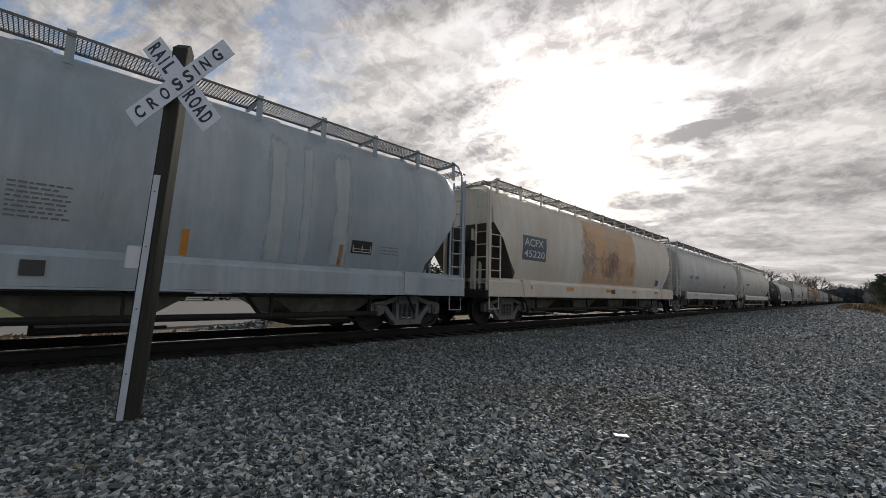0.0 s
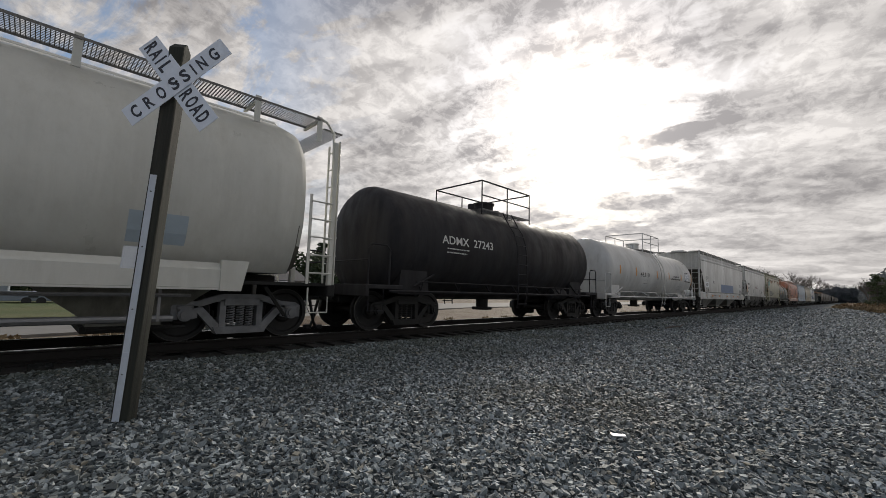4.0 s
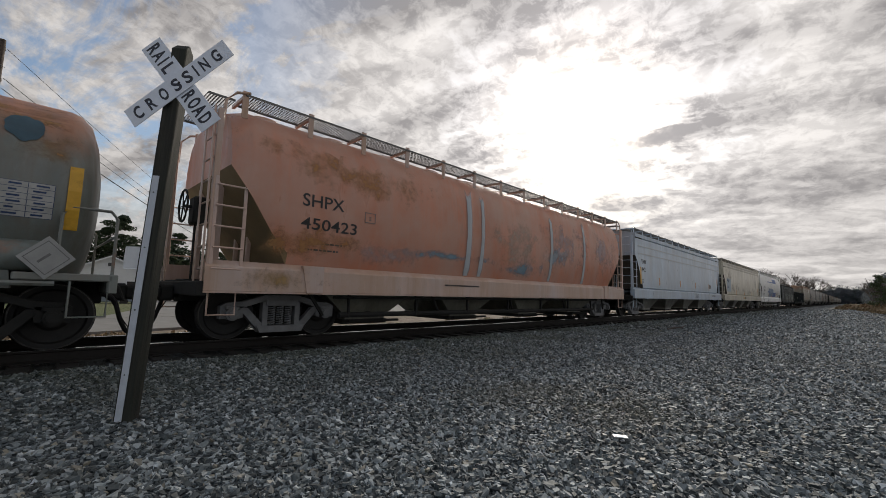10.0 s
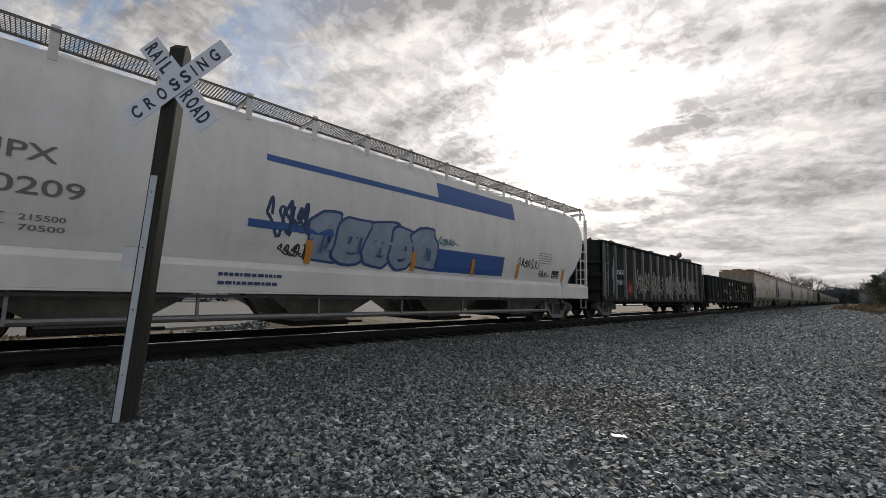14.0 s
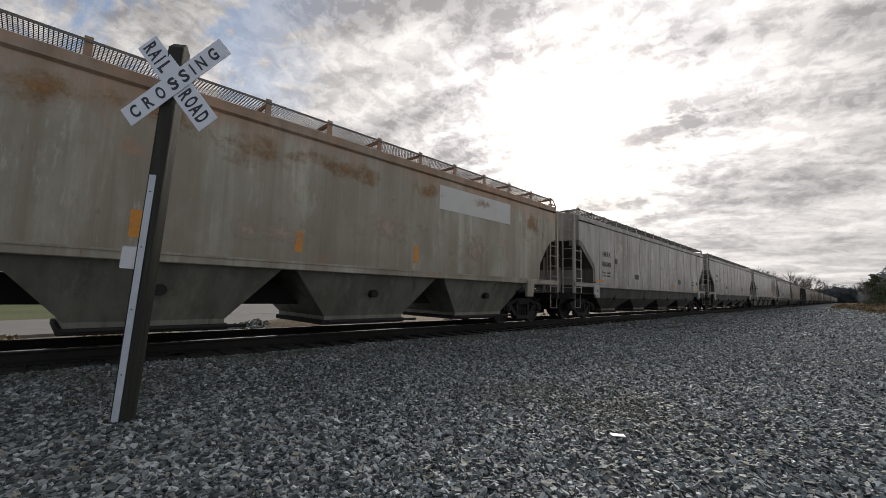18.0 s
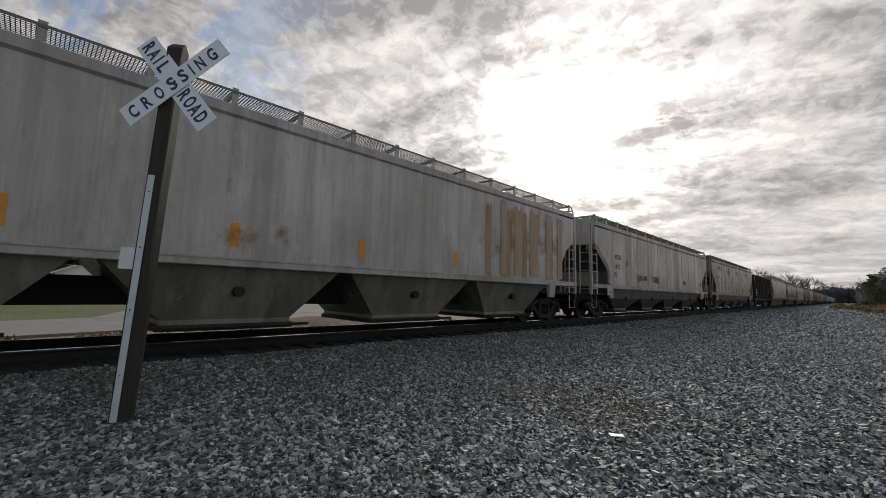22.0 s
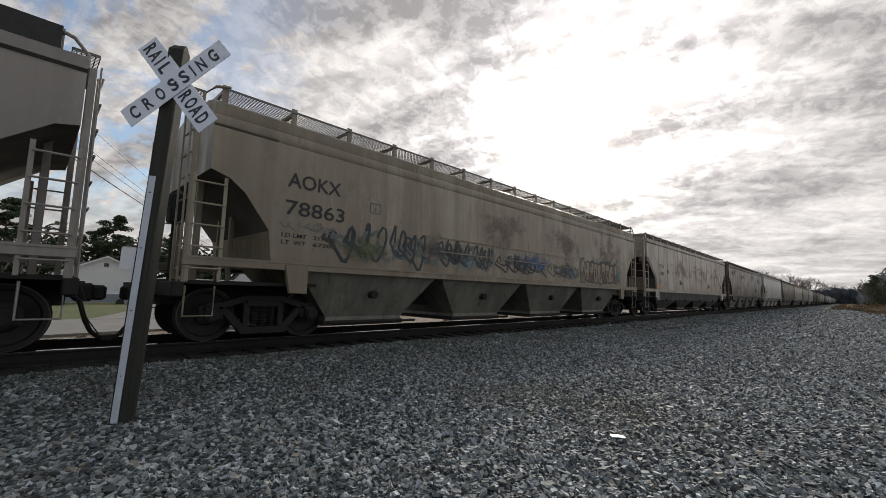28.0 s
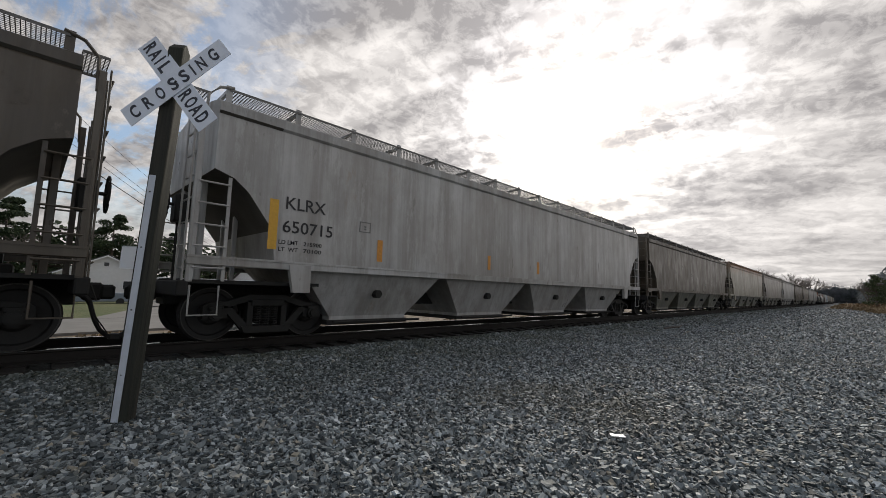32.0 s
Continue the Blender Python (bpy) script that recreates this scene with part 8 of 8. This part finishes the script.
words(c20, "flat", "KLRX", -8.5, 2.38, 0.2, BLACK_PAINT, 0.8)
words(c20, "flat", "650666", -8.6, 2.1, 0.19, BLACK_PAINT, 1.15)
for x in (-5.0, -2.32, 0.2, 3.1, 7.0):
    mark(c20, "flat", x, 1.6, 2.0, 0.15, ORANGE)
RUST_RUN = run_matter("rust_run", (0.3, 0.17, 0.08), (0.4, 0.3, 0.2))
for x, w in ((4.3, 0.35), (5.0, 0.6), (6.2, 0.3), (7.6, 0.5)):
    on_side(c20, "flat", x, x + w * 1.3, 1.44, 3.7, RUST_RUN, "paint_run", "brown rusty run-off")
words(c21, "flat", "VTGX", -7.39, 2.58, 0.21, BLACK_PAINT, 0.72)
words(c21, "flat", "1476", -7.46, 2.15, 0.21, BLACK_PAINT, 0.66)
load_lines(c21, "flat", -7.51, 1.78, 0.85)
scrawl(c21, "flat", -4.8, 1.6, 0.9, 0.5, PLATE_DARK, 5, 74, 0.018)
scrawl(c21, "flat", -2.64, 1.62, 1.3, 0.48, PLATE_DARK, 5, 75, 0.03)
words(c22, "flat", "HKRX", -7.86, 2.6, 0.2, GREY_LET, 1.0)
words(c22, "flat", "00094", -7.8, 2.15, 0.2, GREY_LET, 1.0)
for x, w in ((-8.3, 1.0), (-3.0, 0.45), (0.08, 0.44), (2.02, 0.5), (4.6, 0.55), (7.08, 0.78)):
    on_side(c22, "flat", x, x + w, 1.54, 1.65, YELLOW, "reflector", "yellow reflective mark")
for car in (c18, c19, c21, c22, c27):
    for x, z, w, h in ((-6.12, 2.35, 0.25, 0.22), (-3.78, 1.76, 0.5, 0.23), (3.27, 1.74, 0.5, 0.25), (7.3, 1.78, 0.38, 0.22)):
        on_side(car, "flat", x, x + w, z, z + h, PLATE_DARK, "dark_plate")
    for s in (-1, 1):
        jp = on_side(car, 1.605, s * 8.06 - 0.2, s * 8.06 + 0.2, 0.98, 1.37, PATCH_GREY, "jack_plate", "pale grey jacking plate")
        part("hole", Shape().disc((s * 8.06 + 0.1, -1.613, 1.12), 0.05, 0.006, 14), BLACK_PAINT, jp)
    if car is not c22:
        on_side(car, "flat", 7.25, 8.1, 1.55, 1.64, ORANGE, "reflector", "orange reflective mark")
        on_side(car, "flat", 2.07, 2.5, 1.55, 1.66, ORANGE, "reflector", "orange reflective mark")
        on_side(car, "flat", -8.1, -7.3, 1.5, 1.58, ORANGE, "reflector", "orange reflective mark")

# open hopper
words(c23, 1.562, "OF", -5.65, 2.4, 0.26, WHITE_LET, 0.62)
words(c23, 1.562, "OX", -4.7, 2.4, 0.26, WHITE_LET, 0.62)
words(c23, 1.562, "500", -5.7, 1.98, 0.2, WHITE_LET, 0.68)
words(c23, 1.562, "618", -4.72, 1.98, 0.2, WHITE_LET, 0.66)
words(c23, 1.562, "LD LMT", -5.62, 1.57, 0.07, WHITE_LET, 0.38)
words(c23, 1.562, "LT WT", -5.62, 1.43, 0.07, WHITE_LET, 0.34)
words(c23, 1.562, "198300", -4.6, 1.57, 0.06, WHITE_LET, 0.36)
words(c23, 1.562, "64700", -4.6, 1.43, 0.06, WHITE_LET, 0.34)
mark(c23, 1.565, -5.9, 1.37, 1.83, 0.2, YELLOW)
for x in (-3.2, -0.9, 1.35, 3.9, 5.6):
    mark(c23, 1.565, x, 1.35, 1.8, 0.15, YELLOW)
frame_mark(c23, 1.562, 5.2, 1.7, 0.3, 0.3, WHITE_LET)

# last cars
words(c24, "flat", "KLRX", -8.2, 2.38, 0.2, GREY_LET, 0.8)
words(c26, "stepped", "AOKX", -7.96, 2.82, 0.27, BLACK_PAINT, 1.1)
words(c26, "stepped", "78863", -8.0, 2.3, 0.27, BLACK_PAINT, 1.25)
load_lines(c26, "stepped", -8.03, 1.75, 1.1, None, "217800", "67200")
frame_mark(c26, "stepped", -6.13, 2.61)
part("end_plate", Shape().box((8.1, -1.53, 3.97), (9.3, -1.505, 4.36), 0.006), plain("dark_mesh_plate", (0.035, 0.035, 0.035), 0.4, 9, 0.7), c24, "dark plate beside the end of the walkway")
MAUVE = soft("mauve_wash", (0.23, 0.165, 0.145), (0.29, 0.215, 0.18), top=0.65)
SPRAY_ICE = soft("pale_blue_mist", (0.2, 0.28, 0.32), (0.26, 0.3, 0.3))
for i, (x, z, w, h, m) in enumerate(((-1.2, 3.0, 1.6, 1.3, MAUVE), (2.4, 2.9, 2.2, 1.3, MAUVE), (6.3, 2.8, 2.4, 1.3, MAUVE), (-5.0, 1.72, 1.6, 0.34, SPRAY_ICE), (-2.9, 1.7, 1.3, 0.4, SPRAY_ICE), (2.8, 1.75, 1.6, 0.4, SPRAY_ICE), (4.6, 1.7, 1.2, 0.36, SPRAY_ICE))):
    stain(c26, "stepped", x, z, w, h, m, 700 + i, "wash_mark", "faded wash on the side", 0.003)
SPRAY_DULL = plain("spray_dull_green", (0.15, 0.17, 0.15), 0.3, 3, 0.5)
SLATE = plain("spray_dark_slate", (0.03, 0.045, 0.055), 0.3, 3, 0.5)
for x, z, w, h, m in ((-6.3, 1.8, 1.3, 0.5, soft("spray_green_mist", (0.12, 0.15, 0.07), (0.16, 0.17, 0.1))), (-4.0, 1.9, 1.8, 0.6, soft("spray_slate_mist", (0.06, 0.075, 0.08), (0.1, 0.11, 0.1)))):
    stain(c26, "stepped", x, z, w, h, m, round(600 + x), "spray_mist", "faded sprayed cloud", 0.003)
for k, (x, w) in enumerate(((-7.1, 1.3), (-5.6, 1.2), (-4.1, 1.2), (-2.7, 0.9))):
    scrawl(c26, "stepped", x, 1.5, w, 0.9, SLATE, 3, 191 + k, 0.045)
    scrawl(c26, "stepped", x + 0.1, 1.55, w, 0.7, SPRAY_DULL, 2, 201 + k, 0.06)
scrawl(c26, "stepped", -1.6, 1.5, 2.6, 0.7, PLATE_DARK, 6, 83, 0.035)
scrawl(c26, "stepped", -8.1, 2.02, 1.2, 0.2, GREY_LET, 6, 84, 0.014)
scrawl(c26, "stepped", 1.2, 1.5, 2.0, 0.6, PLATE_DARK, 5, 82, 0.03)
for x, z, w, h, hue, k in ((0.6, 2.0, 1.9, 0.42, (0.06, 0.12, 0.26), 87), (-0.6, 1.9, 1.2, 0.4, (0.05, 0.07, 0.1), 86), (2.6, 1.9, 1.3, 0.4, (0.08, 0.14, 0.2), 88), (5.6, 2.3, 2.2, 0.4, (0.05, 0.15, 0.2), 89), (7.2, 1.9, 0.9, 0.5, (0.04, 0.2, 0.26), 85)):
    stain(c26, "stepped", x, z, w, h, soft("spray_mist", hue, tuple(1.5 * c for c in hue)), k, "spray_mist", "faded blue sprayed cloud", 0.004)
puffs(c26, "stepped", 3.6, 1.45, 3.4, 0.92, (SPRAY_TAN, plain("spray_sand", (0.3, 0.26, 0.16), 0.3, 3, 0.5), plain("spray_maroon", (0.13, 0.07, 0.05), 0.3, 3, 0.5)), BLACK_PAINT, 9, 88, (plain("spray_cream", (0.36, 0.31, 0.21), 0.3, 4, 0.5),))
for z in (1.95, 2.3):
    on_side(c26, "stepped", -4.0, 3.0, z, z + 0.03, P_BROWNGREY, "placard_rail", "long thin rail", 0.02)
words(c27, "flat", "1280", -7.5, 2.2, 0.2, BLACK_PAINT, 0.68)
words(c27, "flat", "VTGX", -7.5, 2.6, 0.2, GREY_LET, 0.8)
load_lines(c27, "flat", -7.6, 1.75, 0.8)
frame_mark(c28, "flat", -5.95, 2.16)
DEEP_RUST = soft("deep_rust_wash", (0.17, 0.075, 0.03), (0.1, 0.05, 0.025), top=0.6)
for x, z, w, h in ((-7.5, 3.3, 2.0, 0.6), (-3.0, 3.2, 2.6, 0.7), (2.5, 3.3, 2.4, 0.6), (7.0, 3.2, 2.2, 0.7), (-5.5, 2.0, 1.6, 0.5), (4.5, 2.0, 2.0, 0.5)):
    stain(c28, "flat", x, z, w, h, DEEP_RUST, round(480 + x), "rust_bloom", "dark rust wash", 0.004)
for x in (-5.38, 0.29, 3.2):
    mark(c28, "flat", x, 1.6, 2.0, 0.14, ORANGE)
words(c29, "flat", "KLRX", -8.23, 2.38, 0.23, BLACK_PAINT, 0.82)
words(c29, "flat", "650715", -8.26, 1.95, 0.22, BLACK_PAINT, 1.02)
load_lines(c29, "flat", -8.31, 1.6, 0.85, None, "215900", "70100")
mark(c29, "flat", -8.5, 1.62, 2.52, 0.16, YELLOW)
mark(c29, "flat", -6.14, 1.56, 2.03, 0.14, ORANGE)
frame_mark(c29, "flat", -6.61, 2.15)
mark(c29, "flat", -2.3, 1.6, 2.0, 0.12, ORANGE)
mark(c29, "flat", 0.3, 1.6, 2.0, 0.12, ORANGE)

# rust runs and wash marks on the rear cars
BROWN_THIN = soft("thin_brown_wash", (0.3, 0.2, 0.12), (0.38, 0.29, 0.2), top=0.55)
for x, z, w, h in ((6.2, 2.6, 2.6, 1.5), (8.0, 2.4, 1.6, 1.4)):
    stain(c20, "flat", x, z, w, h, BROWN_THIN, round(440 + x), "wash_mark", "brown rusty wash", 0.004)
for x, z, w, h in ((-3.0, 2.6, 3.4, 1.3), (1.5, 2.4, 3.2, 1.4), (5.5, 2.5, 3.0, 1.3)):
    stain(c27, "flat", x, z, w, h, BROWN_THIN, round(460 + x), "wash_mark", "tan dust wash", 0.004)
RUST_RUN = run_matter("brown_run", (0.36, 0.25, 0.16), (0.44, 0.34, 0.25))
for x, w in ((5.0, 0.5), (5.6, 0.8), (6.5, 0.9), (7.5, 0.7), (8.3, 0.6)):
    on_side(c20, "flat", x, x + w, 1.5, 3.9, RUST_RUN, "rust_run", "brown rusty run-off", 0.02)
for car, spots in ((c20, ((-2.0, 1.8, 1.0, 0.4),)),
                   (c22, ((-7.0, 3.4, 1.6, 0.4), (-3.0, 3.3, 1.2, 0.6), (1.0, 3.4, 1.5, 0.4), (5.5, 3.3, 1.4, 0.5))),
                   (c24, ((-4.0, 3.3, 1.5, 0.5), (4.0, 2.5, 1.0, 1.0)))):
    for i, (x, z, w, h) in enumerate(spots):
        stain(car, "flat", x, z, w, h, RUST_THIN, 400 + i, "rust_bloom", "thin brown rust run", 0.006, 0.3)


# ---- cloud layer ----
def cloud_matter():
    m = bpy.data.materials.new("cloud_layer")
    m.use_nodes = True
    nt = m.node_tree
    n, l = nt.nodes, nt.links
    n.remove(n["Principled BSDF"])
    tc = n.new("ShaderNodeTexCoord")
    sep = n.new("ShaderNodeSeparateXYZ")

    def calc(op, a, b=None, c=None):
        q = n.new("ShaderNodeMath")
        q.operation = op
        for i, v in enumerate((a, b, c)):
            if v is None:
                continue
            if isinstance(v, (int, float)):
                q.inputs[i].default_value = v
            else:
                l.new(v, q.inputs[i])
        return q.outputs[0]

    way = n.new("ShaderNodeVectorMath")
    way.operation = "NORMALIZE"
    l.new(tc.outputs["Object"], way.inputs[0])
    l.new(way.outputs[0], sep.inputs[0])
    den = calc("ADD", sep.outputs[2], 0.28)
    com = n.new("ShaderNodeCombineXYZ")
    l.new(calc("DIVIDE", sep.outputs[0], den), com.inputs[0])
    l.new(calc("DIVIDE", sep.outputs[1], den), com.inputs[1])
    mp = n.new("ShaderNodeMapping")
    mp.inputs["Scale"].default_value = (1, 1, 1)
    mp.inputs["Rotation"].default_value = (0, 0, radians(-100))
    l.new(com.outputs[0], mp.inputs["Vector"])

    def cloud(scale, detail, rough, low, high, sx=1.0, off=0.0, dist=0.0):
        q = n.new("ShaderNodeMapping")
        q.inputs["Scale"].default_value = (sx, 1, 1)
        q.inputs["Location"].default_value = (off, off * 0.7, 0)
        l.new(mp.outputs[0], q.inputs["Vector"])
        t = n.new("ShaderNodeTexNoise")
        t.inputs["Scale"].default_value, t.inputs["Detail"].default_value, t.inputs["Roughness"].default_value = scale, detail, rough
        t.inputs["Distortion"].default_value = dist
        l.new(q.outputs[0], t.inputs["Vector"])
        r = n.new("ShaderNodeMapRange")
        r.inputs[1].default_value, r.inputs[2].default_value = low, high
        r.interpolation_type = "SMOOTHSTEP"
        l.new(t.outputs["Fac"], r.inputs[0])
        return r.outputs[0]

    ripple = cloud(15, 9, 0.66, 0.4, 0.6, 1.1, 3.1, 0.35)
    lumps = cloud(6.0, 9, 0.56, 0.4, 0.6, 0.62, 5.3, 0.5)
    banks = cloud(3.4, 7, 0.55, 0.42, 0.58, 0.3, 7.7, 0.3)
    # the grey bank beside the sun
    grey = n.new("ShaderNodeVectorMath")
    grey.operation, grey.inputs[1].default_value = "DOT_PRODUCT", Vector((0.9, 0.235, 0.363)).normalized()
    l.new(way.outputs[0], grey.inputs[0])
    heap = n.new("ShaderNodeMapRange")
    heap.interpolation_type = "SMOOTHSTEP"
    heap.inputs[1].default_value, heap.inputs[2].default_value = 0.988, 0.998
    l.new(grey.outputs["Value"], heap.inputs[0])
    thick = calc("ADD", calc("MULTIPLY_ADD", banks, 0.36, calc("MULTIPLY", calc("MULTIPLY", ripple, calc("MINIMUM", calc("MULTIPLY_ADD", sep.outputs[2], 2.2, 0.25), 1.0)), 0.34)), calc("MULTIPLY", lumps, 0.38))
    thick = calc("ADD", thick, calc("MULTIPLY", calc("MULTIPLY", heap.outputs[0], lumps), 0.3))
    # nearness to the sun
    geo = n.new("ShaderNodeNewGeometry")
    nrm = n.new("ShaderNodeVectorMath")
    nrm.operation = "NORMALIZE"
    l.new(geo.outputs["Position"], nrm.inputs[0])
    dot = n.new("ShaderNodeVectorMath")
    dot.operation = "DOT_PRODUCT"
    l.new(nrm.outputs[0], dot.inputs[0])
    dot.inputs[1].default_value = sun_way
    d = calc("MAXIMUM", dot.outputs["Value"], 0.0)
    halo = calc("ADD", calc("MULTIPLY", calc("POWER", d, 30), 0.5), calc("MULTIPLY", calc("POWER", d, 6), 0.4))
    lum = calc("ADD", halo, 0.68)
    shade = mixed(nt, thick, (1.0, 0.952, 0.915), (0.37, 0.35, 0.35))
    em = n.new("ShaderNodeEmission")
    l.new(shade, em.inputs[0])
    l.new(lum, em.inputs[1])
    tr = n.new("ShaderNodeBsdfTransparent")
    mix = n.new("ShaderNodeMixShader")
    open_sky = n.new("ShaderNodeMapRange")
    open_sky.interpolation_type = "SMOOTHSTEP"
    open_sky.inputs[1].default_value, open_sky.inputs[2].default_value = 0.1, 0.6
    l.new(sep.outputs[0], open_sky.inputs[0])
    cover = calc("MAXIMUM", calc("MAXIMUM", cloud(3.9, 10, 0.64, 0.4, 0.55, 0.6, 11.3, 0.4), open_sky.outputs[0]), calc("SUBTRACT", 1.0, calc("MULTIPLY", sep.outputs[2], 5.0)))
    thin = n.new("ShaderNodeMapRange")
    thin.interpolation_type = "SMOOTHSTEP"
    thin.inputs[1].default_value, thin.inputs[2].default_value, thin.inputs[3].default_value, thin.inputs[4].default_value = 0.945, 1.0, 1.0, 0.5
    l.new(calc("MULTIPLY_ADD", calc("SUBTRACT", 0.5, thick), 0.045, d), thin.inputs[0])
    low = calc("MAXIMUM", calc("SUBTRACT", 1.0, calc("MULTIPLY", calc("MAXIMUM", calc("SUBTRACT", sep.outputs[2], 0.1), 0.0), 7.0)), 0.0)
    l.new(calc("MAXIMUM", low, calc("MULTIPLY", calc("MAXIMUM", cover, calc("MULTIPLY", calc("POWER", d, 5), 0.9)), thin.outputs[0])), mix.inputs[0])
    l.new(tr.outputs[0], mix.inputs[1])
    l.new(em.outputs[0], mix.inputs[2])
    l.new(mix.outputs[0], n["Material Output"].inputs[0])
    return m


sh = Shape()
n_r, n_a = 24, 48
for i in range(n_r + 1):
    r = 4600 * (i / n_r)
    z = 900 * (1 - (i / n_r) ** 2) - 30
    sh.v += [(r * math.cos(6.28319 * k / n_a), r * math.sin(6.28319 * k / n_a), z) for k in range(n_a)]
sh.f = [(i * n_a + k, (i + 1) * n_a + k, (i + 1) * n_a + (k + 1) % n_a, i * n_a + (k + 1) % n_a) for i in range(n_r) for k in range(n_a)]
clouds = tagged(part("cloud_layer", sh, cloud_matter(), smooth=True), "broken grey and white cloud layer with blue gaps, bright round the hidden sun", "sky", kind="structure")


# ---- what moves ----
S_KNOTS = (0.00, 29.76, 59.50, 89.50, 119.79, 150.11, 180.62, 211.20, 241.76, 272.32, 302.88, 333.41, 363.89, 394.36, 424.94, 455.64, 486.48)


def gone(t):
    """Metres that the train has run."""
    return float(np.interp(t, [2.0 * i for i in range(len(S_KNOTS))], S_KNOTS))


def motions():
    for car, x in TRAIN:
        walk(car, [(2.0 * i, pose(x - s, TRACK_Y, 0)) for i, s in enumerate(S_KNOTS)])
    for e, bag in ((-1, WHEELSETS[0]), (1, WHEELSETS[1])):
        steps = [(i / 30, pose(e * 0.89, 0, 0.457, 0, -math.degrees(gone(i / 30) / WHEEL_R) % 360, 0)) for i in range(961)]
        walk(bag[0], steps)
        turn = bag[0].animation_data
        for w in bag[1:]:
            w.rotation_mode = "QUATERNION"
            w.animation_data_create()
            w.animation_data.action = turn.action
            w.animation_data.action_slot = turn.action_slot
    walk(clouds, [(0, pose(0, 0, 0)), (16, pose(-60, 140, 0)), (32, pose(-105, 250, 0))])


motions()
